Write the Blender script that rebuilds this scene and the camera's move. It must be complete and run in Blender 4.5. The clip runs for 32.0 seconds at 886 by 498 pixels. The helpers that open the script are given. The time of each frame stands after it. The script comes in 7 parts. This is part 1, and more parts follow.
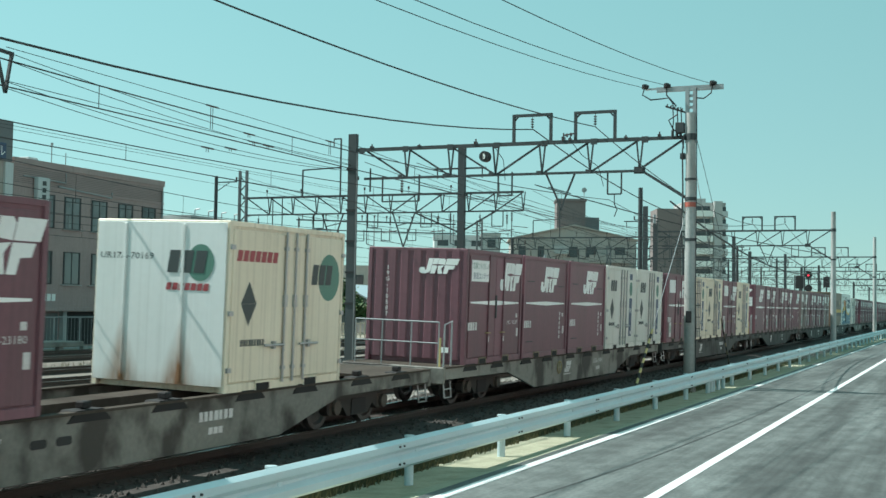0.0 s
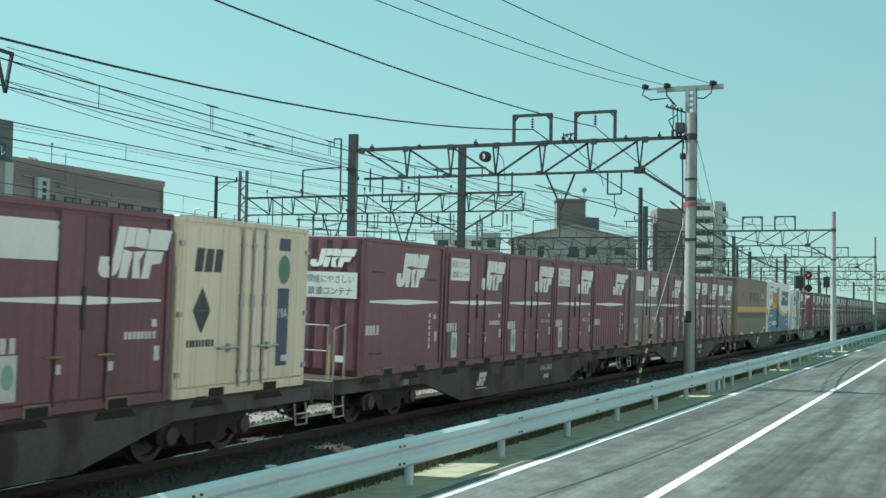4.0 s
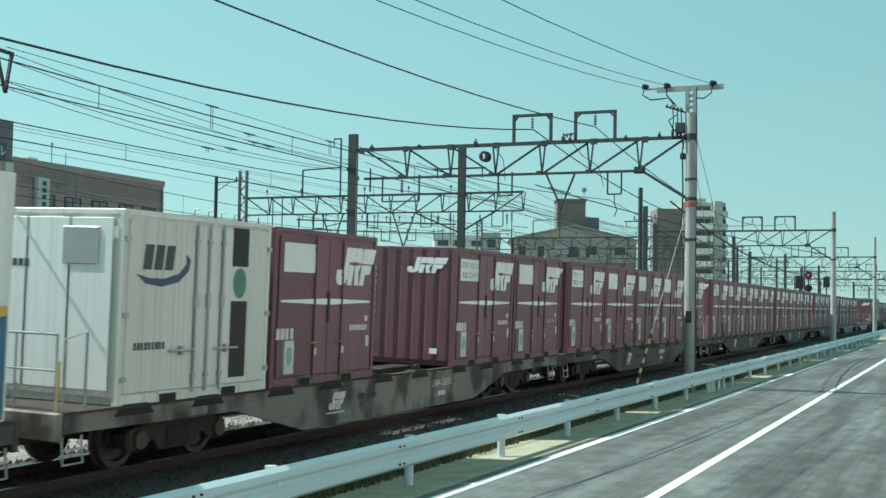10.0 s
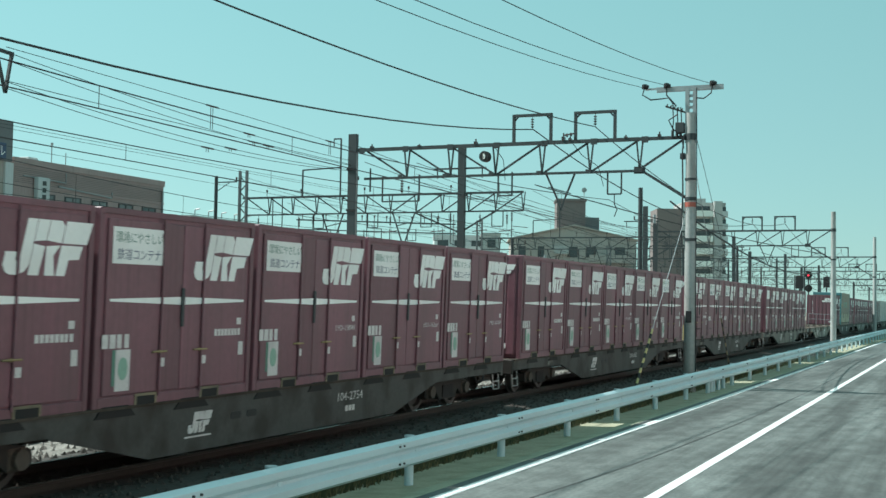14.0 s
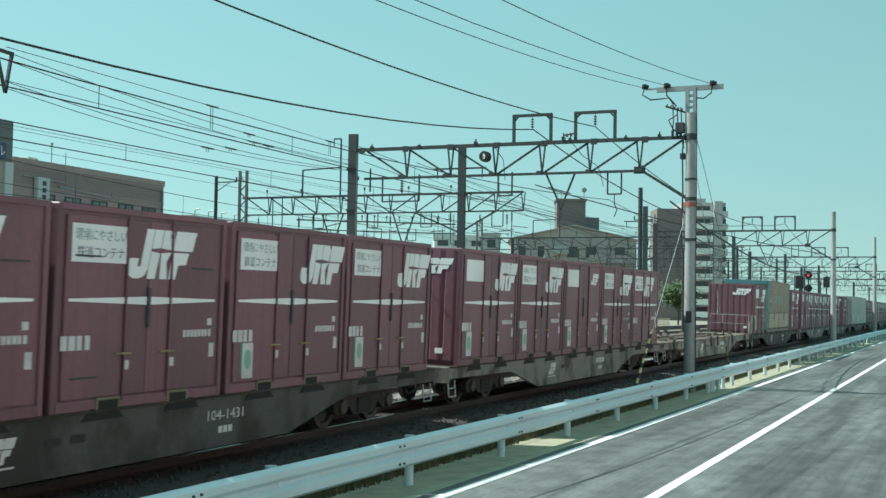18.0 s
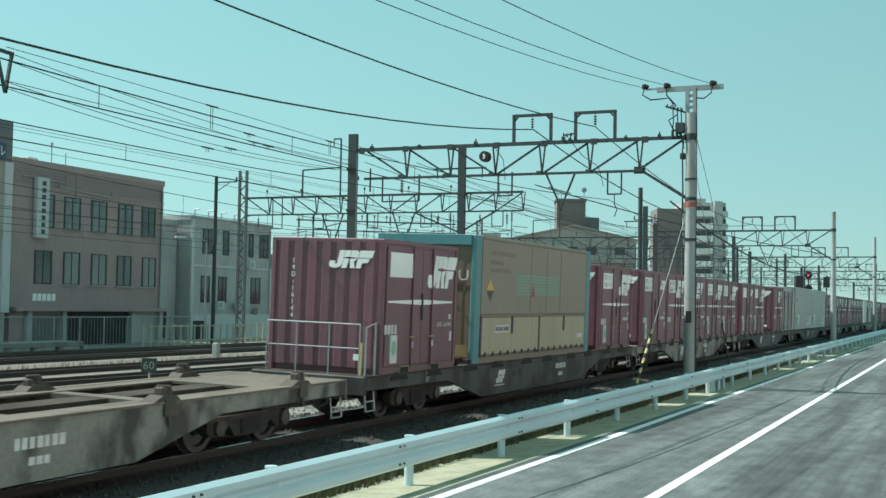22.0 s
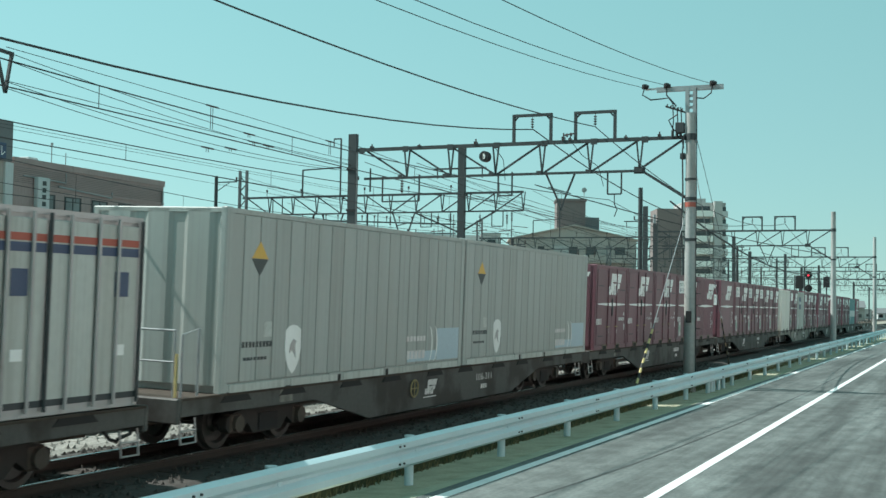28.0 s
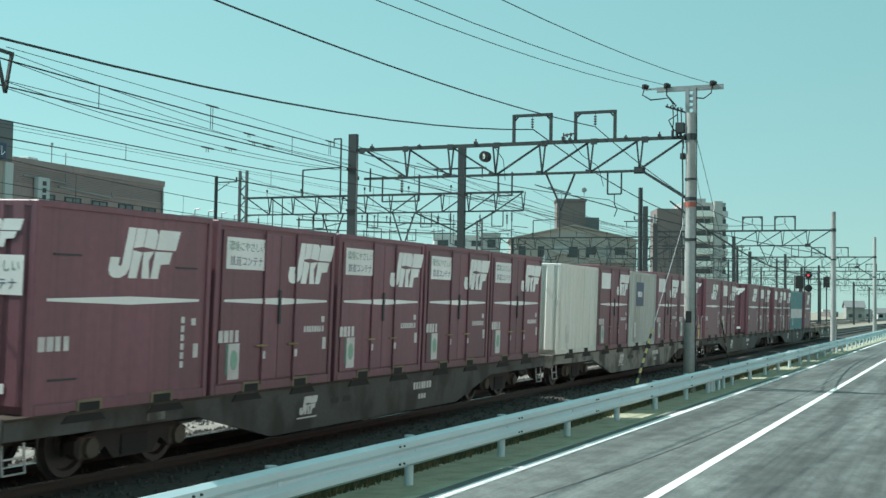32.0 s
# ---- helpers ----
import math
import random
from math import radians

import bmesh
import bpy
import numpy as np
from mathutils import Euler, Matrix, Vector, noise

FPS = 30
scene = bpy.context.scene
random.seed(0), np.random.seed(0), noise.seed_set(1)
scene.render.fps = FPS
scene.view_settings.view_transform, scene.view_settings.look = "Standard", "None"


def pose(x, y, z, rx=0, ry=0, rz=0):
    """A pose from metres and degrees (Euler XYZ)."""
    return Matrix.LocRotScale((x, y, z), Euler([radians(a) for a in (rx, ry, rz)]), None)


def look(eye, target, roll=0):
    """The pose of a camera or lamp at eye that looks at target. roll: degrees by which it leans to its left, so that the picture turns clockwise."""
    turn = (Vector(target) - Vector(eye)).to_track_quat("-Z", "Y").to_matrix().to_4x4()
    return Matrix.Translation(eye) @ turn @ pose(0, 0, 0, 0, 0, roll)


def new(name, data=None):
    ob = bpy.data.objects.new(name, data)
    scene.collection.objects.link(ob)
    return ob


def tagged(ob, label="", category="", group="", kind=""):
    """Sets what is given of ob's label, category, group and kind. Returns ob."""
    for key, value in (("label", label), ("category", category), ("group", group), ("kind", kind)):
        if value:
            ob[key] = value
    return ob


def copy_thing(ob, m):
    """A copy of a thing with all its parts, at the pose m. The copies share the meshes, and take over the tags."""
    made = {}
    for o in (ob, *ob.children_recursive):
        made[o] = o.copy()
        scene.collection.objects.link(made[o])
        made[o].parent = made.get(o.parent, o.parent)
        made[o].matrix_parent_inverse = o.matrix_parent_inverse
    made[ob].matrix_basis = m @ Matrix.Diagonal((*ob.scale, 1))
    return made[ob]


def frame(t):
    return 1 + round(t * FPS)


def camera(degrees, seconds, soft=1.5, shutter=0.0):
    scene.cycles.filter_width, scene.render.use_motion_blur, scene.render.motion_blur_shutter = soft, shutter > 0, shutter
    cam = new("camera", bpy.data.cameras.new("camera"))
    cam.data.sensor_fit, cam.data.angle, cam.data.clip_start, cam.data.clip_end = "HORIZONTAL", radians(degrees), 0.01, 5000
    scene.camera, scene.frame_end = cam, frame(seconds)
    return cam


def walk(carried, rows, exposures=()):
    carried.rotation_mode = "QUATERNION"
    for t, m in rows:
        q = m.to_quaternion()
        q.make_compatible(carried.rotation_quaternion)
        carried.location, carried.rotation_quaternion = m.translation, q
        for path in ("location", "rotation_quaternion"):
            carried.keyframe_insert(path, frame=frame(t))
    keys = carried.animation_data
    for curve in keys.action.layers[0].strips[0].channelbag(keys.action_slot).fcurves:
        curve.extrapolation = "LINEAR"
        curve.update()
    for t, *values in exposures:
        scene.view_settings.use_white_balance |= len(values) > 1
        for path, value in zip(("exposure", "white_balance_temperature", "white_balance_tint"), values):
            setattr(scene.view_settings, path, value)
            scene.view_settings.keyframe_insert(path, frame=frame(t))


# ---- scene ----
cam = camera(40.07, 32.0, soft=1.5, shutter=0.12)
EYE = Vector((0.0, 0.0, 2.2))
YAW, PITCH, ROLL = radians(23.16), radians(2.684), 0.917
AIM = EYE + Vector((-math.sin(YAW) * math.cos(PITCH), math.cos(YAW) * math.cos(PITCH), math.sin(PITCH)))
STAND = look(EYE, AIM, ROLL)
walk(cam, [(0, STAND), (32, STAND)], exposures=[(0, 0.53, 6450, 0), (32, 0.53, 6450, 0)])

# ---- light: high sun across the track from behind the train, clear hazy sky ----
SUN_TO = Vector((-7.2, -1.4, 8.65)).normalized()
world = bpy.data.worlds.new("sky")
scene.world = world
world.use_nodes = True
wn = world.node_tree.nodes
sky = wn.new("ShaderNodeTexSky")
sky.sky_type, sky.sun_disc = "NISHITA", False
sky.sun_elevation = math.asin(SUN_TO.z)
sky.sun_rotation = math.atan2(SUN_TO.x, SUN_TO.y)
sky.air_density, sky.dust_density, sky.ozone_density = 1.0, 0.25, 1.0
wn["Background"].inputs[1].default_value = 0.085
wl = world.node_tree.links
haze = wn.new("ShaderNodeMix")      # thin haze over the clear sky, whiter low down, brighter on the sun's side
haze.data_type = "RGBA"
haze.inputs["Factor"].default_value = 0.80
way, parted = wn.new("ShaderNodeTexCoord"), wn.new("ShaderNodeSeparateXYZ")
low = wn.new("ShaderNodeMix")
low.data_type = "RGBA"
low.inputs["A"].default_value, low.inputs["B"].default_value = (3.35, 6.0, 6.15, 1), (2.72, 5.6, 5.8, 1)
height = wn.new("ShaderNodeMapRange")
height.inputs["From Min"].default_value, height.inputs["From Max"].default_value = 0.02, 0.28
wl.new(way.outputs["Generated"], parted.inputs[0])
wl.new(parted.outputs["Z"], height.inputs["Value"])
wl.new(height.outputs[0], low.inputs["Factor"])
sunward, glow_side = wn.new("ShaderNodeVectorMath"), wn.new("ShaderNodeMapRange")
sunward.operation = "DOT_PRODUCT"
sunward.inputs[1].default_value = Vector((SUN_TO.x, SUN_TO.y, 0)).normalized()
glow_side.inputs["From Min"].default_value, glow_side.inputs["From Max"].default_value = -0.15, 0.6
glow_side.inputs["To Min"].default_value, glow_side.inputs["To Max"].default_value = 0.88, 1.12
wl.new(way.outputs["Generated"], sunward.inputs[0])
wl.new(sunward.outputs["Value"], glow_side.inputs["Value"])
veil = wn.new("ShaderNodeVectorMath")
veil.operation = "SCALE"
wl.new(low.outputs["Result"], veil.inputs[0])
wl.new(glow_side.outputs[0], veil.inputs["Scale"])
wl.new(veil.outputs[0], haze.inputs["B"])
wl.new(sky.outputs[0], haze.inputs["A"])
wl.new(haze.outputs["Result"], wn["Background"].inputs[0])
sun = new("sun", bpy.data.lights.new("sun", "SUN"))
sun.data.energy, sun.data.angle, sun.data.color = 4.5, radians(0.6), (1.0, 0.975, 0.97)
sun.matrix_world = look(SUN_TO * 50, (0, 0, 0))

RAIL = -0.12          # top of the rails
ROAD = -0.484         # surface of the road
TX = -11.35           # centre line of the train's track
CANT = 1.5            # the track leans towards the road


def rise(y):
    """The train's track climbs a little away from the camera and levels out."""
    if y < 11:
        return -0.1 * (1 - math.exp((y - 11) / 12))
    return 0.25 * (1 - math.exp((11 - y) / 30))


def grade(y):
    return 0.1 / 12 * math.exp((y - 11) / 12) if y < 11 else 0.25 / 30 * math.exp((11 - y) / 30)


# ---- materials ----
def mat(name, colour, rough=0.7, metal=0.0, grain=20.0, vary=0.12, dirt=0.0, dirt_colour=(0.06, 0.05, 0.04), bump=0.0, each=0.0, streak=1.0, glow=0.0, edge=(0.45, 0.75), runs=0.0):
    """A surface with grain, large stains and, over separate objects, a little difference from one to the next."""
    m = bpy.data.materials.new(name)
    m.use_nodes = True
    nt = m.node_tree
    n, ln = nt.nodes, nt.links
    b = n["Principled BSDF"]
    b.inputs["Roughness"].default_value, b.inputs["Metallic"].default_value = rough, metal
    tc = n.new("ShaderNodeTexCoord")
    fine = n.new("ShaderNodeTexNoise")
    fine.inputs["Scale"].default_value, fine.inputs["Detail"].default_value = grain, 6
    ln.new(tc.outputs["Object"], fine.inputs["Vector"])
    info = n.new("ShaderNodeObjectInfo")
    mp = n.new("ShaderNodeMapping")
    mp.inputs["Scale"].default_value = (1, 1, 1 / streak)
    ln.new(tc.outputs["Object"], mp.inputs["Vector"])
    shift = n.new("ShaderNodeVectorMath")
    shift.operation = "ADD"
    ln.new(mp.outputs[0], shift.inputs[0])
    sc = n.new("ShaderNodeMath")
    sc.operation, sc.inputs[1].default_value = "MULTIPLY", 40.0
    ln.new(info.outputs["Random"], sc.inputs[0])
    ln.new(sc.outputs[0], shift.inputs[1])
    big = n.new("ShaderNodeTexNoise")
    big.inputs["Scale"].default_value, big.inputs["Detail"].default_value = grain * 0.09, 5
    ln.new(shift.outputs[0], big.inputs["Vector"])
    val = n.new("ShaderNodeMapRange")
    val.inputs["To Min"].default_value, val.inputs["To Max"].default_value = 1 - vary, 1 + vary
    ln.new(fine.outputs[0], val.inputs["Value"])
    val2 = n.new("ShaderNodeMapRange")
    val2.inputs["To Min"].default_value, val2.inputs["To Max"].default_value = 1 - each, 1 + each
    ln.new(info.outputs["Random"], val2.inputs["Value"])
    mul = n.new("ShaderNodeMath")
    mul.operation = "MULTIPLY"
    ln.new(val.outputs[0], mul.inputs[0])
    ln.new(val2.outputs[0], mul.inputs[1])
    tint = n.new("ShaderNodeVectorMath")
    tint.operation = "SCALE"
    tint.inputs[0].default_value = colour
    ln.new(mul.outputs[0], tint.inputs["Scale"])
    out = tint.outputs[0]
    if dirt:
        ramp = n.new("ShaderNodeMapRange")
        ramp.inputs["From Min"].default_value, ramp.inputs["From Max"].default_value = edge
        ramp.inputs["To Max"].default_value = dirt
        ln.new(big.outputs[0], ramp.inputs["Value"])
        mix = n.new("ShaderNodeMix")
        mix.data_type = "RGBA"
        mix.inputs["B"].default_value = (*dirt_colour, 1)
        ln.new(ramp.outputs[0], mix.inputs["Factor"])
        ln.new(out, mix.inputs["A"])
        out = mix.outputs["Result"]
    if runs:
        thin = n.new("ShaderNodeMapping")
        thin.inputs["Scale"].default_value = (9, 9, 0.45)
        ln.new(shift.outputs[0], thin.inputs["Vector"])
        drip = n.new("ShaderNodeTexNoise")
        drip.inputs["Scale"].default_value, drip.inputs["Detail"].default_value = 1.6, 5
        ln.new(thin.outputs[0], drip.inputs["Vector"])
        cut = n.new("ShaderNodeMapRange")
        cut.inputs["From Min"].default_value, cut.inputs["From Max"].default_value, cut.inputs["To Max"].default_value = 0.5, 0.72, runs
        ln.new(drip.outputs[0], cut.inputs["Value"])
        over = n.new("ShaderNodeMix")
        over.data_type = "RGBA"
        over.inputs["B"].default_value = (*(c * 0.6 for c in dirt_colour), 1)
        ln.new(cut.outputs[0], over.inputs["Factor"])
        ln.new(out, over.inputs["A"])
        out = over.outputs["Result"]
    ln.new(out, b.inputs["Base Color"])
    if bump:
        bm_ = n.new("ShaderNodeBump")
        bm_.inputs["Strength"].default_value, bm_.inputs["Distance"].default_value = bump, 0.02
        ln.new(fine.outputs[0], bm_.inputs["Height"])
        ln.new(bm_.outputs[0], b.inputs["Normal"])
    if glow:
        b.inputs["Emission Color"].default_value = (*colour, 1)
        b.inputs["Emission Strength"].default_value = glow
    return m


M = {}
M["red"] = mat("maroon_paint", (0.185, 0.077, 0.099), 0.5, 0, 9, 0.16, 0.55, (0.105, 0.062, 0.066), bump=0.12, each=0.18, streak=4, runs=0.3)
M["red_grey"] = mat("faded_maroon_paint", (0.25, 0.19, 0.185), 0.55, 0, 9, 0.12, 0.3, (0.12, 0.085, 0.08), each=0.1, streak=4)
M["white"] = mat("white_marking_paint", (0.88, 0.88, 0.86), 0.55, 0, 12, 0.06, 0.3, (0.5, 0.46, 0.42), each=0.06)
M["white_dim"] = mat("worn_white_lettering", (0.66, 0.63, 0.62), 0.6, 0, 30, 0.2, 0.4, (0.3, 0.24, 0.24))
M["cream"] = mat("cream_container_paint", (0.80, 0.70, 0.55), 0.5, 0, 8, 0.06, 0.3, (0.42, 0.30, 0.18), each=0.06, streak=5, runs=0.35)
M["pale"] = mat("pale_green_white_paint", (0.71, 0.70, 0.65), 0.5, 0, 8, 0.05, 0.25, (0.45, 0.40, 0.28), each=0.05, streak=5, runs=0.3)


def rust_stained(name, colour, rust, top, ribs):
    """Paint with brown rust that has run out of the foot of the sheet, most along its ribs."""
    m = mat(name, colour, 0.5, 0, 8, 0.05, 0.25, (0.5, 0.47, 0.4), streak=5, runs=0.15)
    n, ln = m.node_tree.nodes, m.node_tree.links
    b = n["Principled BSDF"]
    src = b.inputs["Base Color"].links[0].from_socket
    tc, sep = n.new("ShaderNodeTexCoord"), n.new("ShaderNodeSeparateXYZ")
    ln.new(tc.outputs["Object"], sep.inputs[0])

    def calc(op, a, b_, clamp=False):
        q = n.new("ShaderNodeMath")
        q.operation, q.use_clamp = op, clamp
        for k, v in enumerate((a, b_)):
            if isinstance(v, (int, float)):
                q.inputs[k].default_value = v
            else:
                ln.new(v, q.inputs[k])
        return q.outputs[0]
    tex = n.new("ShaderNodeTexNoise")
    tex.inputs["Scale"].default_value, tex.inputs["Detail"].default_value = 3.0, 6
    mp = n.new("ShaderNodeMapping")
    mp.inputs["Scale"].default_value = (2.5, 1, 0.6)
    ln.new(tc.outputs["Object"], mp.inputs["Vector"])
    ln.new(mp.outputs[0], tex.inputs["Vector"])
    near = 0.0
    for x in ribs:
        d = calc("ABSOLUTE", calc("SUBTRACT", sep.outputs["X"], x), 0.0)
        near = calc("MAXIMUM", near, calc("SUBTRACT", 1.0, calc("DIVIDE", d, 0.34), True))
    reach = calc("MULTIPLY", calc("ADD", calc("MULTIPLY", near, 0.75), 0.28), top)
    height = calc("SUBTRACT", 1.0, calc("DIVIDE", sep.outputs["Z"], reach), True)
    amount = calc("MULTIPLY", calc("MULTIPLY", height, calc("ADD", calc("MULTIPLY", near, 0.9), 0.35)), calc("MULTIPLY", tex.outputs[0], 1.9), True)
    mix = n.new("ShaderNodeMix")
    mix.data_type = "RGBA"
    mix.inputs["B"].default_value = (*rust, 1)
    ln.new(amount, mix.inputs["Factor"])
    ln.new(src, mix.inputs["A"])
    ln.new(mix.outputs["Result"], b.inputs["Base Color"])
    return m


M["rusty_white"] = rust_stained("rust_stained_white_paint", (0.78, 0.79, 0.77), (0.27, 0.13, 0.06), 1.15, (-0.66, 0.42))
M["faded_dark"] = mat("faded_dark_lettering", (0.085, 0.075, 0.065), 0.6, vary=0.2)
M["navy"] = mat("navy_band", (0.05, 0.075, 0.14), 0.5)
M["logo_green"] = mat("green_emblem", (0.10, 0.22, 0.17), 0.55)
M["logo_dark"] = mat("dark_lettering", (0.05, 0.06, 0.06), 0.55)
M["logo_red"] = mat("red_lettering", (0.35, 0.06, 0.07), 0.55)
M["sticker"] = mat("green_sticker", (0.25, 0.42, 0.33), 0.5, vary=0.2, grain=10)
M["yellow"] = mat("yellow_paint", (0.33, 0.25, 0.11), 0.6, dirt=0.7)
M["stay_yellow"] = mat("yellow_guard_paint", (0.62, 0.50, 0.22), 0.6, dirt=0.3)
M["grass"] = mat("green_weeds", (0.055, 0.065, 0.032), 0.9, 0, 30, 0.4, 0.6, (0.11, 0.095, 0.055))
M["pocket"] = mat("fork_pocket_frame", (0.22, 0.18, 0.115), 0.65, dirt=0.8, grain=14)
M["dark"] = mat("black_grime", (0.018, 0.016, 0.016), 0.85)
M["sill"] = mat("grimy_grey_wagon_paint", (0.072, 0.071, 0.066), 0.7, 0, 14, 0.3, 0.95, (0.03, 0.024, 0.02), each=0.15, streak=1.3, edge=(0.46, 0.6))
M["sill_pale"] = mat("pale_grey_wagon_paint", (0.22, 0.21, 0.185), 0.7, 0, 14, 0.3, 0.92, (0.035, 0.028, 0.023), each=0.15, streak=1.3, edge=(0.46, 0.6))
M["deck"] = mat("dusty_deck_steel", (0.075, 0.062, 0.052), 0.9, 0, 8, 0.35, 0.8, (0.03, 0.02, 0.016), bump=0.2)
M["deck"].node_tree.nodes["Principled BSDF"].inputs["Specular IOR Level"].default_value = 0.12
M["deck_dust"] = mat("dusty_brown_deck_steel", (0.17, 0.145, 0.12), 0.92, 0, 9, 0.3, 0.7, (0.075, 0.058, 0.047), bump=0.2)
M["deck_dust"].node_tree.nodes["Principled BSDF"].inputs["Specular IOR Level"].default_value = 0.15
M["bogie"] = mat("brown_grimy_cast_steel", (0.03, 0.025, 0.022), 0.75, 0.1, 15, 0.2, 0.5, (0.02, 0.017, 0.015))
M["axle_dust"] = mat("dusty_brown_axle_casting", (0.085, 0.067, 0.054), 0.8, 0, 15, 0.25, 0.6, (0.03, 0.025, 0.02))
M["wheel"] = mat("worn_wheel_steel", (0.09, 0.08, 0.075), 0.5, 0.5, 12, 0.2)
M["grey_steel"] = mat("galvanised_steel", (0.33, 0.35, 0.36), 0.5, 0.3, 14, 0.12, 0.35, (0.18, 0.17, 0.16))
M["dark_steel"] = mat("weathered_dark_steel", (0.050, 0.058, 0.062), 0.6, 0.2, 14, 0.15, 0.3, (0.04, 0.03, 0.026))
M["mast_steel"] = mat("dull_grey_mast_steel", (0.14, 0.15, 0.155), 0.6, 0.2, 14, 0.15, 0.4, (0.08, 0.07, 0.06))
M["concrete_pole"] = mat("pale_pole_concrete", (0.41, 0.42, 0.41), 0.85, 0, 9, 0.22, 0.8, (0.16, 0.145, 0.125), bump=0.1, streak=6)
M["concrete"] = mat("weathered_concrete", (0.34, 0.34, 0.32), 0.9, 0, 6, 0.15, 0.6, (0.2, 0.19, 0.17), bump=0.15, runs=0.3)
M["guard"] = mat("pale_guardrail_paint", (0.52, 0.67, 0.71), 0.4, 0.1, 10, 0.05, 0.25, (0.45, 0.46, 0.46))


def road_surface(name):
    """Asphalt with long wheel tracks, patches and fine stone grain."""
    m = mat(name, (0.106, 0.120, 0.115), 0.85, 0, 30, 0.32, 0.0, bump=0.25)
    n, ln = m.node_tree.nodes, m.node_tree.links
    b = n["Principled BSDF"]
    src = b.inputs["Base Color"].links[0].from_socket
    tc = n.new("ShaderNodeTexCoord")
    for scale, sc, lo, hi, to in (((1.0, 0.06, 1), 1.3, 0.35, 0.65, (0.55, 1.25)), ((1.0, 0.5, 1), 2.6, 0.38, 0.62, (0.78, 1.16)), ((1, 1, 1), 14.0, 0.36, 0.64, (0.86, 1.14)), ((0.5, 0.16, 1), 1.1, 0.4, 0.6, (0.86, 1.1)), ((3.0, 0.02, 1), 2.2, 0.45, 0.6, (1.0, 0.84))):
        mp = n.new("ShaderNodeMapping")
        mp.inputs["Scale"].default_value = scale
        ln.new(tc.outputs["Object"], mp.inputs["Vector"])
        t = n.new("ShaderNodeTexNoise")
        t.inputs["Scale"].default_value, t.inputs["Detail"].default_value = sc, 4
        ln.new(mp.outputs[0], t.inputs["Vector"])
        r = n.new("ShaderNodeMapRange")
        r.inputs["From Min"].default_value, r.inputs["From Max"].default_value = lo, hi
        r.inputs["To Min"].default_value, r.inputs["To Max"].default_value = to
        ln.new(t.outputs[0], r.inputs["Value"])
        v = n.new("ShaderNodeVectorMath")
        v.operation = "SCALE"
        ln.new(src, v.inputs[0])
        ln.new(r.outputs[0], v.inputs["Scale"])
        src = v.outputs[0]
    ln.new(src, b.inputs["Base Color"])
    return m


M["asphalt"] = road_surface("worn_asphalt")
# warm colour of the added wall that throws fill light on the containers
M["facade"] = mat("pinkish_bounce_surface", (0.58, 0.46, 0.45), 0.8, 0, 5, 0.1, 0.3, (0.48, 0.38, 0.35))
M["fence"] = mat("faded_tan_fence_paint", (0.50, 0.44, 0.35), 0.8, dirt=0.4, dirt_colour=(0.28, 0.24, 0.19))
M["tar"] = mat("sealed_crack", (0.03, 0.03, 0.03), 0.7)
M["shoulder"] = mat("mossy_shoulder", (0.36, 0.35, 0.25), 0.95, 0, 20, 0.3, 0.8, (0.19, 0.20, 0.13), bump=0.3)
M["line"] = mat("road_line_paint", (0.72, 0.73, 0.72), 0.6, 0, 25, 0.1, 0.3, (0.4, 0.4, 0.4))
M["ballast"] = mat("brown_ballast", (0.20, 0.17, 0.145), 0.95, 0, 14, 0.7, 0.5, (0.09, 0.07, 0.058), bump=0.9)
# oily ballast whose colour also holds the shade beneath the train
M["ballast_oily_shade"] = mat("oily_ballast_with_shade", (0.05, 0.043, 0.038), 0.95, 0, 9, 0.5, 0.5, (0.022, 0.018, 0.015), bump=0.9)
M["ballast_pale"] = mat("grey_ballast", (0.25, 0.235, 0.21), 0.95, 0, 22, 0.8, 0.5, (0.11, 0.095, 0.08), bump=1.0)
M["earth"] = mat("dry_earth", (0.27, 0.245, 0.20), 0.95, 0, 12, 0.5, 0.5, (0.14, 0.13, 0.09), bump=0.4)
M["weed"] = mat("dry_weeds", (0.12, 0.12, 0.055), 0.9, 0, 30, 0.4, 0.7, (0.2, 0.165, 0.09))
M["leaf"] = mat("tree_leaves", (0.06, 0.11, 0.035), 0.7, 0, 10, 0.4, 0.4, (0.15, 0.16, 0.05))
M["leaf_light"] = mat("young_leaves", (0.16, 0.20, 0.06), 0.7, 0, 10, 0.4, 0.4, (0.22, 0.22, 0.08))
M["bark"] = mat("bark", (0.10, 0.08, 0.06), 0.9)
M["rail"] = mat("rusty_rail", (0.06, 0.045, 0.038), 0.6, 0.4, 20, 0.2)
M["rail_head"] = mat("polished_rail_head", (0.5, 0.49, 0.48), 0.25, 0.9)
M["sleeper"] = mat("concrete_sleeper", (0.26, 0.245, 0.22), 0.9, dirt=0.5, each=0.1)
M["wire"] = mat("dark_cable", (0.02, 0.022, 0.025), 0.6)
M["insulator"] = mat("brown_insulator", (0.05, 0.03, 0.03), 0.3)
M["brown_tile"] = mat("brown_tile_cladding", (0.36, 0.275, 0.262), 0.75, 0, 6, 0.14, 0.35, (0.23, 0.185, 0.175), runs=0.25)
M["grey_wall"] = mat("grey_rendered_wall", (0.44, 0.44, 0.43), 0.85, 0, 4, 0.1, 0.4, (0.18, 0.18, 0.18), runs=0.35)
M["white_wall"] = mat("pale_rendered_wall", (0.55, 0.57, 0.57), 0.85, 0, 4, 0.08, 0.3, (0.4, 0.4, 0.38), runs=0.3)
M["bright_wall"] = mat("white_painted_wall", (0.78, 0.78, 0.74), 0.85, 0, 4, 0.05)
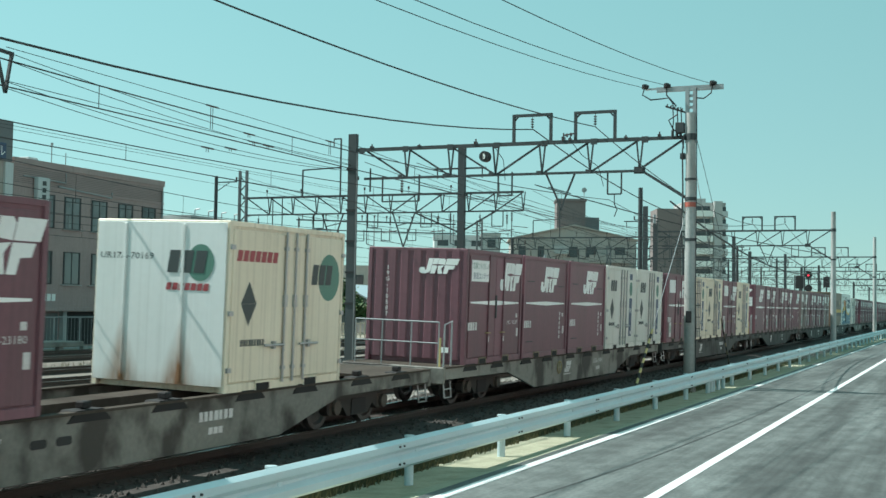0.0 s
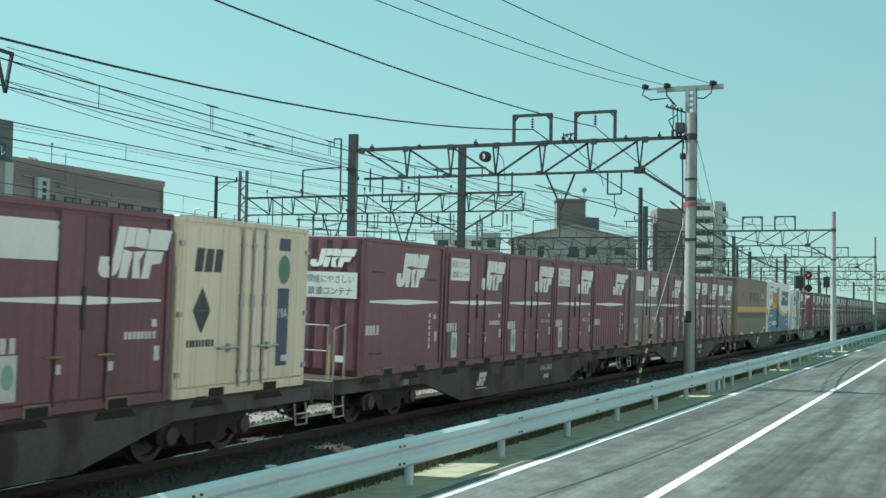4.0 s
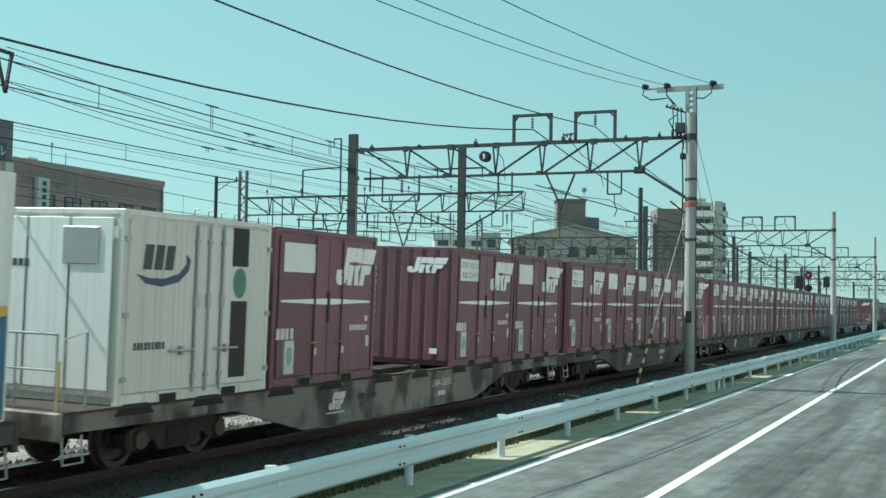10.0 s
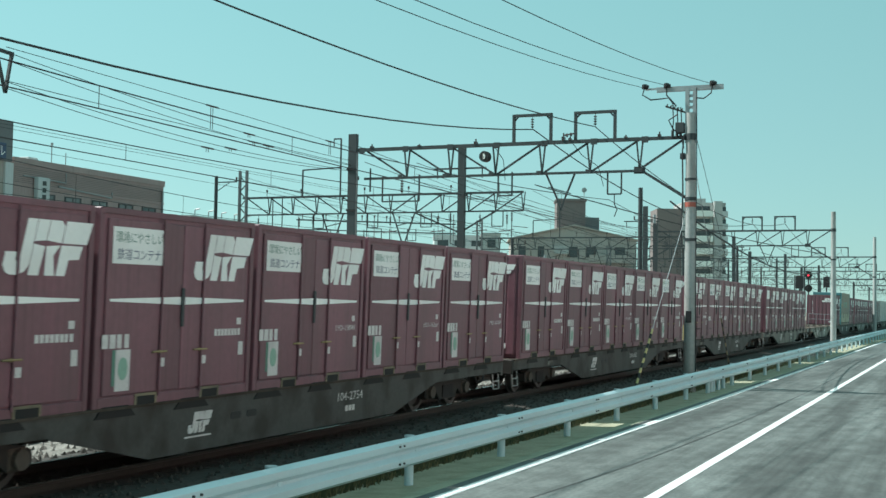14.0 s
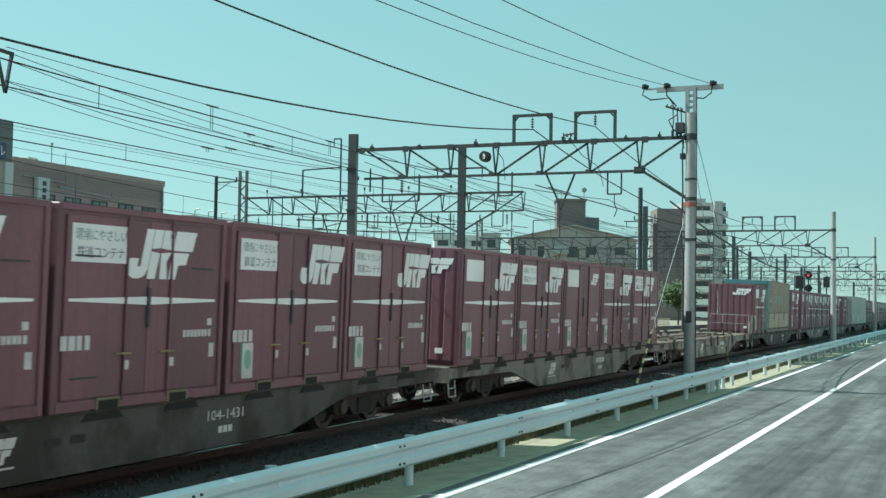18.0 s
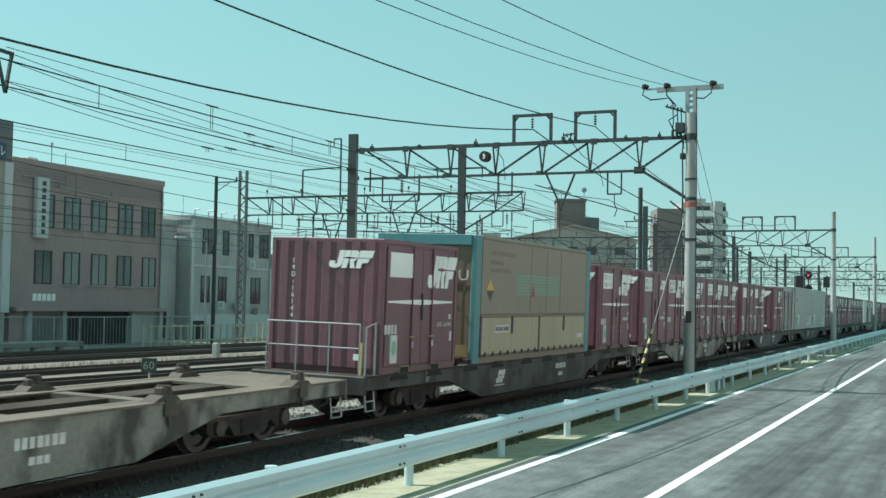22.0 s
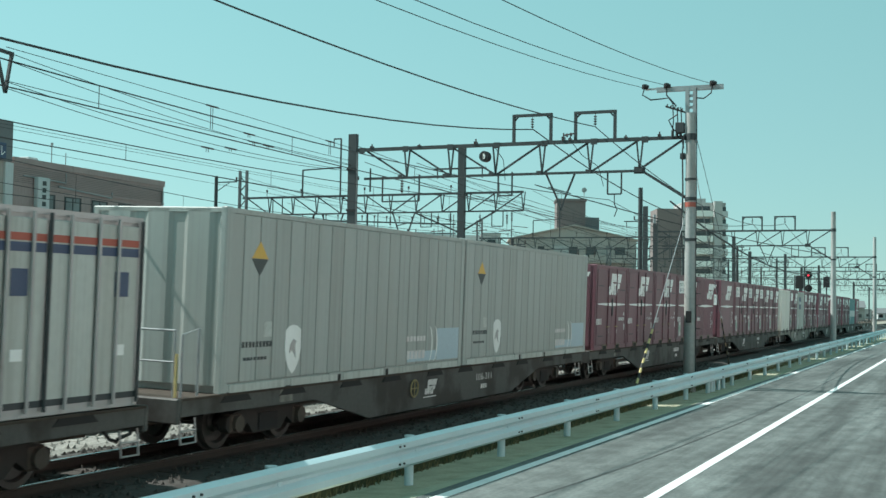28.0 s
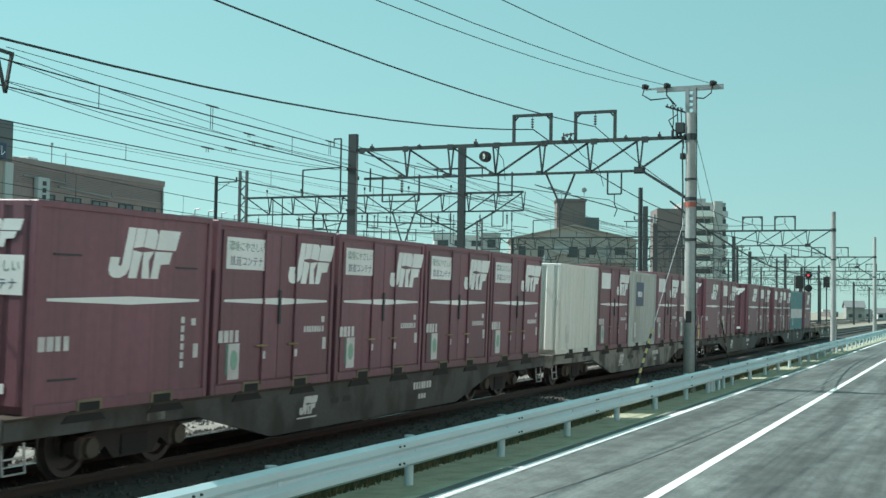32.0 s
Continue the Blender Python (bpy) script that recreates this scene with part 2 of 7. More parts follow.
M["tower_brown"] = mat("dark_brown_tower_tiles", (0.19, 0.155, 0.15), 0.8, 0, 3, 0.12, 0.3, (0.14, 0.12, 0.115))
M["beige_wall"] = mat("beige_tile_wall", (0.41, 0.37, 0.34), 0.85, 0, 5, 0.12, 0.3, (0.24, 0.21, 0.18), runs=0.3)
M["red_wall"] = mat("dull_red_wall", (0.18, 0.07, 0.07), 0.85, 0, 4, 0.1, 0.3, (0.12, 0.05, 0.05))
M["roof_grey"] = mat("grey_roof_tiles", (0.16, 0.165, 0.17), 0.7, 0, 8, 0.2, 0.3, (0.1, 0.1, 0.1))
M["roof_blue"] = mat("pale_blue_metal_roof", (0.45, 0.52, 0.56), 0.5, 0, 8, 0.1)
M["frame"] = mat("dark_window_frame", (0.04, 0.042, 0.045), 0.5, 0.3)
M["orange"] = mat("faded_red_band", (0.40, 0.10, 0.07), 0.6)
M["black"] = mat("black_paint", (0.015, 0.015, 0.016), 0.6)
M["brown_box"] = mat("tan_container_paint", (0.20, 0.145, 0.105), 0.5, 0, 7, 0.07, 0.3, (0.12, 0.095, 0.07), streak=4, runs=0.3)
M["gold"] = mat("ochre_band_paint", (0.68, 0.40, 0.07), 0.5, 0, 8, 0.06, 0.2, (0.4, 0.3, 0.12))
M["brown_dark"] = mat("dark_brown_band", (0.06, 0.045, 0.04), 0.5)
M["truck_white"] = mat("clean_white_panel", (0.8, 0.81, 0.8), 0.45, 0, 7, 0.04, 0.2, (0.5, 0.5, 0.46), streak=4, runs=0.2)
M["truck_blue"] = mat("mid_blue_panel", (0.035, 0.17, 0.27), 0.45, 0, 7, 0.06, 0.2, (0.05, 0.13, 0.2), streak=4, runs=0.15)
M["brand_blue"] = mat("dark_blue_brand_paint", (0.022, 0.075, 0.115), 0.45, vary=0.1)
M["truck_orange"] = mat("orange_oval", (0.72, 0.27, 0.06), 0.5)
M["beige_box"] = mat("beige_tarpaulin_panel", (0.285, 0.235, 0.185), 0.6, 0, 6, 0.08, 0.4, (0.2, 0.18, 0.13), streak=4, runs=0.3)
M["beige_low"] = mat("cream_drop_side", (0.42, 0.36, 0.25), 0.55, 0, 8, 0.08, 0.4, (0.3, 0.25, 0.16), streak=4, runs=0.35)
M["teal_box"] = mat("teal_container_paint", (0.085, 0.23, 0.25), 0.5, 0, 7, 0.08, 0.3, (0.08, 0.2, 0.2), streak=4)
M["teal_fade"] = mat("faded_teal_lettering", (0.20, 0.34, 0.26), 0.6, vary=0.25)
M["grey_box"] = mat("grey_green_container_paint", (0.375, 0.395, 0.375), 0.5, 0, 7, 0.06, 0.4, (0.26, 0.25, 0.22), each=0.04, streak=5, runs=0.3)
M["pale_blue"] = mat("pale_blue_lettering", (0.42, 0.52, 0.58), 0.5, vary=0.2)
M["pale_grey"] = mat("dirty_pale_grey_paint", (0.50, 0.52, 0.49), 0.55, 0, 8, 0.12, 0.6, (0.3, 0.28, 0.24), streak=5, runs=0.4)
M["alu"] = mat("dull_aluminium", (0.42, 0.42, 0.42), 0.45, 0.6, 12, 0.1, 0.3, (0.25, 0.23, 0.2))
M["signal_red"] = mat("red_signal_lens", (1.0, 0.03, 0.06), 0.3, glow=1.6)


def glass(name, tint):
    m = bpy.data.materials.new(name)
    m.use_nodes = True
    b = m.node_tree.nodes["Principled BSDF"]
    b.inputs["Base Color"].default_value = (*tint, 1)
    b.inputs["Roughness"].default_value = 0.06
    b.inputs["Specular IOR Level"].default_value = 0.8
    return m


M["glass"] = glass("dark_window_glass", (0.03, 0.035, 0.04))
M["glass_pale"] = glass("curtained_window_glass", (0.16, 0.17, 0.17))


# ---- mesh helpers ----
class Shape:
    def __init__(self):
        self.v, self.f = [], []

    def add(self, verts, faces):
        k = len(self.v)
        self.v += [tuple(p) for p in verts]
        self.f += [tuple(i + k for i in f) for f in faces]
        return self

    def box(self, x0, x1, y0, y1, z0, z1):
        return self.add([(x, y, z) for x in (x0, x1) for y in (y0, y1) for z in (z0, z1)],
                        [(0, 1, 3, 2), (4, 6, 7, 5), (0, 4, 5, 1), (2, 3, 7, 6), (0, 2, 6, 4), (1, 5, 7, 3)])

    def bevel_box(self, x0, x1, y0, y1, z0, z1, c):
        pts, idx = [], {}
        for ix, x in enumerate((x0, x1)):
            for iy, y in enumerate((y0, y1)):
                for iz, z in enumerate((z0, z1)):
                    sx, sy, sz = (1 - 2 * ix) * c, (1 - 2 * iy) * c, (1 - 2 * iz) * c
                    for a, p in enumerate(((x, y + sy, z + sz), (x + sx, y, z + sz), (x + sx, y + sy, z))):
                        idx[ix, iy, iz, a] = len(pts)
                        pts.append(p)
        bm = bmesh.new()
        vs = [bm.verts.new(p) for p in pts]
        bmesh.ops.convex_hull(bm, input=vs)
        bm.verts.index_update()
        self.add([v.co[:] for v in bm.verts], [[v.index for v in f.verts] for f in bm.faces])
        bm.free()
        return self

    def rod(self, p, q, r, n=8, r2=None, cap=True):
        p, q = Vector(p), Vector(q)
        d = (q - p).normalized()
        a = d.orthogonal().normalized()
        b = d.cross(a)
        r2 = r if r2 is None else r2
        ring = lambda c, s: [c + (a * math.cos(2 * math.pi * i / n) + b * math.sin(2 * math.pi * i / n)) * s for i in range(n)]
        faces = [(i, (i + 1) % n, n + (i + 1) % n, n + i) for i in range(n)]
        if cap:
            faces += [tuple(range(n - 1, -1, -1)), tuple(range(n, 2 * n))]
        return self.add(ring(p, r) + ring(q, r2), faces)

    def bar(self, p, q, w, h):
        """A square bar from p to q."""
        p, q = Vector(p), Vector(q)
        d = (q - p).normalized()
        a = d.cross(Vector((0, 0, 1)) if abs(d.z) < 0.9 else Vector((0, 1, 0))).normalized() * w / 2
        b = d.cross(a).normalized() * h / 2
        c = [e + s * a + t * b for e in (p, q) for s, t in ((-1, -1), (1, -1), (1, 1), (-1, 1))]
        return self.add(c, [(3, 2, 1, 0), (4, 5, 6, 7)] + [(i, (i + 1) % 4, 4 + (i + 1) % 4, 4 + i) for i in range(4)])

    def line(self, pts, r, n=6):
        """One unbroken round wire or bent tube along the points."""
        pts = [Vector(p) for p in pts]
        rings, faces, m = [], [], len(pts)
        a = None
        for i, p in enumerate(pts):
            d = (pts[min(i + 1, m - 1)] - pts[max(i - 1, 0)]).normalized()
            a = d.orthogonal().normalized() if a is None else (a - d * a.dot(d)).normalized()
            b = d.cross(a)
            rings += [p + (a * math.cos(2 * math.pi * k / n) + b * math.sin(2 * math.pi * k / n)) * r for k in range(n)]
        for i in range(m - 1):
            faces += [(i * n + k, i * n + (k + 1) % n, (i + 1) * n + (k + 1) % n, (i + 1) * n + k) for k in range(n)]
        faces += [tuple(range(n - 1, -1, -1)), tuple(range((m - 1) * n, m * n))]
        return self.add(rings, faces)

    def prism(self, outline, axis, a, b):
        """An outline of (u, v) drawn out along x, y or z from a to b."""
        put = {"x": lambda u, v, w: (w, u, v), "y": lambda u, v, w: (u, w, v), "z": lambda u, v, w: (u, v, w)}[axis]
        n = len(outline)
        return self.add([put(u, v, a) for u, v in outline] + [put(u, v, b) for u, v in outline],
                        [tuple(range(n - 1, -1, -1)), tuple(range(n, 2 * n))] + [(i, (i + 1) % n, n + (i + 1) % n, n + i) for i in range(n)])

    def mesh(self, name, material, smooth=False):
        me = bpy.data.meshes.new(name)
        me.from_pydata(self.v, [], self.f)
        bm = bmesh.new()
        bm.from_mesh(me)
        bmesh.ops.recalc_face_normals(bm, faces=bm.faces[:])
        bm.to_mesh(me)
        bm.free()
        me.materials.append(M[material])
        if smooth:
            me.shade_smooth()
            me.set_sharp_from_angle(angle=radians(40))
        return me


def part(name, shape, material, parent, label="", at=None, smooth=False):
    me = shape if isinstance(shape, bpy.types.Mesh) else shape.mesh(name, material, smooth)
    ob = new(name, me)
    ob.parent = parent
    if at is not None:
        ob.matrix_basis = at
    if label:
        tagged(ob, label)
    return ob


def thing(name, label, category, at=None, group="", kind=""):
    ob = new(name)
    ob.empty_display_size = 0.1
    if at is not None:
        ob.matrix_basis = at
    return tagged(ob, label, category, group, kind)


def setting(name, shape, material, label):
    ob = new(name, shape.mesh(name, material))
    return tagged(ob, label, name.split("_")[0], kind="structure")


def S():
    return Shape()


LETTERS = {}


def words(body, height, material, parent, at, name="lettering", width=None):
    """Flat lettering, a few millimetres thick, in the plane of its own x and y."""
    key = (body, height, width, material)
    if key not in LETTERS:
        c = bpy.data.curves.new("lettering", "FONT")
        c.body, c.size, c.align_x, c.align_y, c.resolution_u = body, 1.0, "CENTER", "CENTER", 2
        o = new("lettering", c)
        bpy.context.view_layer.update()
        me = bpy.data.meshes.new_from_object(o.evaluated_get(bpy.context.evaluated_depsgraph_get()))
        xs, ys = [v.co.x for v in me.vertices], [v.co.y for v in me.vertices]
        sy = height / (max(ys) - min(ys))
        sx = sy if width is None else width / (max(xs) - min(xs))
        cx, cy = (max(xs) + min(xs)) / 2, (max(ys) + min(ys)) / 2
        for v in me.vertices:
            v.co = ((v.co.x - cx) * sx, (v.co.y - cy) * sy, 0)
        me.materials.clear()
        me.materials.append(M[material])
        bpy.data.objects.remove(o)
        LETTERS[key] = me
    ob = new(name, LETTERS[key])
    ob.parent, ob.matrix_basis = parent, at
    return ob

# ================= the setting =================
GZ = -0.42
g = S()
NX = [-2500, -900, -300, -60, -44, -9.12, -8.9, -8.5, 10, 40, 300, 2500]
HZ = [GZ, GZ, GZ, GZ, GZ, GZ, -0.61, -0.63, -0.66, GZ, GZ, GZ]
NY = [-400, -60, 0, 60, 140, 300, 800, 4200]
for j, y in enumerate(NY):
    g.v += [(x, y, z) for x, z in zip(NX, HZ)]
n = len(NX)
g.f = [(j * n + i, j * n + i + 1, (j + 1) * n + i + 1, (j + 1) * n + i) for j in range(len(NY) - 1) for i in range(n - 1)]
setting("ground", g, "earth", "dry brown earth and gravel beside the railway")
road = S().box(-7.05, 8.6, -60, 480, -0.85, ROAD)
setting("road", road, "asphalt", "worn grey asphalt road with patched lanes")
setting("shoulder", S().prism([(-8.54, -0.85), (-7.054, -0.85), (-7.054, -0.499), (-7.56, -0.582), (-8.54, -0.606)], "y", -60, 480), "shoulder", "sandy mossy shoulder between the road and the kerb")
setting("road_edge_line", S().box(-6.856, -6.673, -60, 480, ROAD, ROAD + 0.005), "line", "white painted line along the edge of the road")
setting("road_lane_line", S().box(-4.172, -3.99, -60, 480, ROAD, ROAD + 0.005), "line", "white painted line between the lanes of the road")
# invented wall, never in view: reflects sunlight onto the train's road side
setting("wall_east", S().box(12.0, 12.4, -60, 90, -0.7, 11.0), "facade", "plain pinkish wall added out of view to bounce light onto the train")
crack = S()
random.seed(4)


def seam(track_x, y0, y1, step, w):
    pts = [(track_x(y) + random.uniform(-0.015, 0.015), y) for y in np.arange(y0, y1, step)]
    for (xa, ya), (xb, yb) in zip(pts, pts[1:]):
        crack.add([(xa - w, ya, ROAD + 0.003), (xa + w, ya, ROAD + 0.003), (xb + w, yb, ROAD + 0.003), (xb - w, yb, ROAD + 0.003)], [(0, 1, 2, 3)])


seam(lambda y: -4.76 - 0.79 * math.exp((16.96 - max(y, 14.6)) / 7.9), 2, 78, 1.8, 0.022)
setting("road_seam", crack, "tar", "dark sealed seams along the asphalt")

# ---- kerb of concrete blocks behind the guardrail ----
kerb = thing("kerb", "row of weathered concrete kerb blocks behind the guardrail", "kerb", pose(-9.0, 0, ROAD), kind="structure")
kb = S().bevel_box(-0.1, 0.16, -0.55, 0.55, -0.36, 0.06, 0.018).mesh("kerb_block", "concrete")
for i in range(110):
    part("kerb_block", kb, "concrete", kerb, at=pose(0, 6 + i * 1.135, random.uniform(-0.012, 0.012)))


# ---- guardrail ----
def guardrail():
    rail = thing("guardrail", "pale grey corrugated steel guardrail along the road", "guardrail", pose(-7.808, 0, -0.71, 0.1, 0, 0) @ Matrix.Scale(1.22, 4))
    prof = [(0.00, 0.343), (0.062, 0.385), (0.062, 0.458), (0.0, 0.51), (0.0, 0.541), (0.062, 0.593), (0.062, 0.666), (0.00, 0.708)]
    prof = prof + [(x - 0.012, z) for x, z in reversed(prof)]
    beam = S().prism(prof, "y", -2.217, 2.217).mesh("beam", "guard")
    y0 = 0.676
    post = S().rod((-0.1, 0, -0.4), (-0.1, 0, 0.687), 0.06, 12).mesh("post", "guard", True)
    cap = S().rod((-0.1, 0, 0.687), (-0.1, 0, 0.708), 0.066, 12).mesh("post_cap", "guard")
    arm = S().box(-0.1, 0.012, -0.036, 0.036, 0.437, 0.604).mesh("bracket", "guard")
    bolt = S()
    for dy in (-0.062, 0.062):
        for z in (0.416, 0.63):
            bolt.rod((0.057, dy, z), (0.081, dy, z), 0.0135, 6)
    bolt = bolt.mesh("bolt", "dark_steel")
    for i in range(72):
        y = y0 + i * 3.382
        p = part("post", post, "guard", rail, at=pose(0, y, 0))
        part("post_cap", cap, "guard", p)
        part("bracket", arm, "guard", rail, at=pose(0, y, 0))
    for i in range(58):
        y = y0 + i * 4.35
        part("beam", beam, "guard", rail, at=pose(0.0, y + 2.08, 0.0) @ Matrix.Translation((0.003 * (i % 2), 0, 0)))
        part("bolt", bolt, "dark_steel", rail, at=pose(0.003, y - 0.1, 0))
    for i in range(4):
        part("post", post, "guard", rail, at=pose(0.02, 33.93 + i * 0.78, -0.08))


guardrail()


# ---- tracks ----
def loft(outline, y0, y1):
    """A profile of (x, z) drawn along the climbing track."""
    ys = sorted({y0, *range(-40, 160, 4), *range(160, 700, 60), y1})
    s, n_ = S(), len(outline)
    for y in ys:
        s.v += [(u, y, v + rise(y)) for u, v in outline]
    s.f = [(j * n_ + i, j * n_ + (i + 1) % n_, (j + 1) * n_ + (i + 1) % n_, (j + 1) * n_ + i) for j in range(len(ys) - 1) for i in range(n_)]
    s.f += [tuple(range(n_ - 1, -1, -1)), tuple(range((len(ys) - 1) * n_, len(ys) * n_))]
    return s


def track(x, y0, y1, rail_z, cant=0.0, bed="ballast", near=True, name="railway_track", label="rusty rails on concrete sleepers in brown ballast"):
    t = thing(name, label, "track", pose(x, 0, rail_z, 0, cant, 0), kind="structure")
    rng = random.Random(int(x * 10))
    draw = loft if cant else lambda o, a, b: S().prism(o, "y", a, b)
    up = rise if cant else lambda y: 0.0
    bed_s = draw([(-2.3, GZ - rail_z - 0.05), (-1.5, -0.16), (1.5, -0.16), (2.3, GZ - rail_z - 0.05)], y0, y1)
    part("ballast_bed", bed_s, bed, t)
    for s in (-0.5335 - 0.03, 0.5335 + 0.03):
        part("rail", draw([(s - 0.06, -0.153), (s + 0.06, -0.153), (s + 0.012, -0.12), (s + 0.012, -0.04), (s + 0.033, -0.03), (s + 0.033, -0.002), (s - 0.033, -0.002), (s - 0.033, -0.03), (s - 0.012, -0.04), (s - 0.012, -0.12)], y0, y1), "rail", t)
        part("rail_head", draw([(s - 0.028, -0.002), (s + 0.028, -0.002), (s + 0.028, 0.0015), (s - 0.028, 0.0015)], y0, y1), "rail_head", t)
    if near:
        # sleepers of the train's track get the same shade-darkened colour
        tone = "ballast_oily_shade" if cant else "sleeper"
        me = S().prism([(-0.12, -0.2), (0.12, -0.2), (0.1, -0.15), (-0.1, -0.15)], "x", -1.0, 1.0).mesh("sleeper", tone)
        for i in range(100):
            part("sleeper", me, "sleeper", t, at=pose(0, 8 + i * 0.62, up(8 + i * 0.62)))
        stones = S()
        for i in range(3600):
            sx = rng.choice((-1, 1)) * rng.uniform(0.7, 2.1) if rng.random() < 0.75 else rng.uniform(-0.5, 0.5)
            sy, r = 8 + 45 * rng.random() ** 1.5, rng.uniform(0.025, 0.055)
            sz = -0.155 if abs(sx) < 1.5 else -0.155 - (abs(sx) - 1.5) * 0.24
            sz += up(sy)
            a = rng.uniform(0, 3)
            c, d = math.cos(a) * r, math.sin(a) * r
            stones.add([(sx + c, sy + d, sz), (sx - d, sy + c, sz), (sx - c, sy - d, sz), (sx + d, sy - c, sz), (sx + c * 0.4, sy + r * 0.2, sz + r * 1.1)], [(0, 1, 4), (1, 2, 4), (2, 3, 4), (3, 0, 4)])
        tagged(part("ballast_stones", stones, bed, t), kind="stuff")
    return t


track(TX, -400, 700, RAIL, CANT, bed="ballast_oily_shade", label="worn rails in oily ballast coloured dark with the train's shade")
track(-15.3, -60, 700, RAIL, bed="ballast_pale", label="rails on sleepers in pale grey ballast beside the train")
track(-24.3, -60, 600, RAIL, bed="ballast", label="rails in rust-brown ballast behind the middle masts")
track(-28.2, -60, 600, RAIL, bed="ballast", near=False, label="rails in brown ballast further back")
track(-33.8, -60, 600, RAIL, bed="ballast", near=False, label="rails in brown ballast before the fence")
track(-37.6, -60, 600, RAIL, bed="ballast", near=False, label="rails in brown ballast along the fence")

# a concrete cable trough beside the train's track
trough = thing("cable_trough", "long low concrete cable trough beside the track", "cable trough", pose(-17.9, 0, GZ), kind="structure")
tr = S().bevel_box(-0.16, 0.16, -0.49, 0.49, 0, 0.28, 0.01).mesh("trough_lid", "concrete")
for i in range(46):
    part("trough_lid", tr, "concrete", trough, at=pose(0, 6 + i * 1.0, 0))


def weeds(x0, x1, y0, y1, count, z, seed, tall=0.22, material="weed", label="dry grass and weeds along the kerb"):
    rng, s = random.Random(seed), S()
    for i in range(count):
        x, y = rng.uniform(x0, x1), y0 + (y1 - y0) * rng.random() ** 1.4
        h, a, w = tall * rng.uniform(0.3, 1), rng.uniform(0, 6.3), rng.uniform(0.006, 0.014)
        lx, ly = math.cos(a) * h * 0.5, math.sin(a) * h * 0.5
        s.add([(x - w, y - w, z), (x + w, y + w, z), (x + lx, y + ly, z + h)], [(0, 1, 2)])
    tagged(new("weeds", s.mesh("weeds", material)), label, "weeds", kind="stuff")


weeds(-8.83, -8.4, 7, 73, 3600, -0.64, 3, 0.26)
weeds(-8.83, -8.45, 6, 56, 5200, -0.63, 9, 0.3, "grass", "green weed tufts at the foot of the kerb")
weeds(-9.5, -9.15, 6, 60, 1500, GZ, 5, 0.16)
weeds(-19.8, -18.4, 8, 50, 2600, GZ, 6, 0.3, label="yellow-green weeds between the tracks")
weeds(-32, -30.2, 20, 90, 1800, GZ, 7, 0.35, label="weeds between the rear tracks")


# ---- catenary structures ----
GY = [41.75, 92.3, 137.6, 185.0, 232.0, 279.0, 326.0]


def truss(parent, y, xa, xb, zt, zb, n, chord=0.085, web=0.065):
    part("top_chord", S().bar((xa, y, zt), (xb, y, zt), 0.13, chord * 1.5), "dark_steel", parent)
    part("bottom_chord", S().bar((xa + 0.3, y, zb), (xb, y, zb), 0.11, chord), "dark_steel", parent)
    w = (xb - xa - 0.3) / n
    for i in range(n):
        a, b = xa + 0.3 + i * w, xa + 0.3 + (i + 1) * w
        s = S()
        if i < n / 2:
            s.bar((a, y + 0.03, zt), (b, y + 0.03, zb), web, web)
        else:
            s.bar((a, y + 0.03, zb), (b, y + 0.03, zt), web, web)
        part("diagonal_brace", s, "dark_steel", parent)
        part("web_strut", S().bar((b - 0.12, y, zt), (b, y, zb), web * 0.8, web * 0.8).bar((b + 0.12, y, zt), (b, y, zb), web * 0.8, web * 0.8), "dark_steel", parent)


def wire_frame(parent, y, x0, x1, z0, z1):
    """A portal on the beam that holds a feeder wire on a string of discs."""
    s = S().bar((x0, y, z0), (x0, y, z1), 0.1, 0.1).bar((x1, y, z0), (x1, y, z1), 0.1, 0.1).bar((x0 - 0.05, y, z1), (x1 + 0.05, y, z1), 0.12, 0.1)
    s.bar((x0, y, z1 - 0.22), (x0 + 0.2, y, z1), 0.05, 0.05).bar((x1, y, z1 - 0.22), (x1 - 0.2, y, z1), 0.05, 0.05)
    part("wire_portal", s, "dark_steel", parent)
    m = (x0 + x1) / 2
    ins = S().rod((m, y, z1), (m, y, z1 - 0.5), 0.012, 6)
    for k in range(4):
        ins.rod((m, y, z1 - 0.14 - k * 0.09), (m, y, z1 - 0.18 - k * 0.09), 0.065, 10, 0.04)
    part("insulator_string", ins, "insulator", parent, "dark brown disc insulators")


def hanger(parent, y, x, w, z0, z1):
    part("wire_hanger", S().bar((x - w, y, z0), (x - w, y, z1), 0.05, 0.05).bar((x + w, y, z0), (x + w, y, z1), 0.05, 0.05).bar((x - w, y, z1), (x + w, y, z1), 0.05, 0.05), "dark_steel", parent)


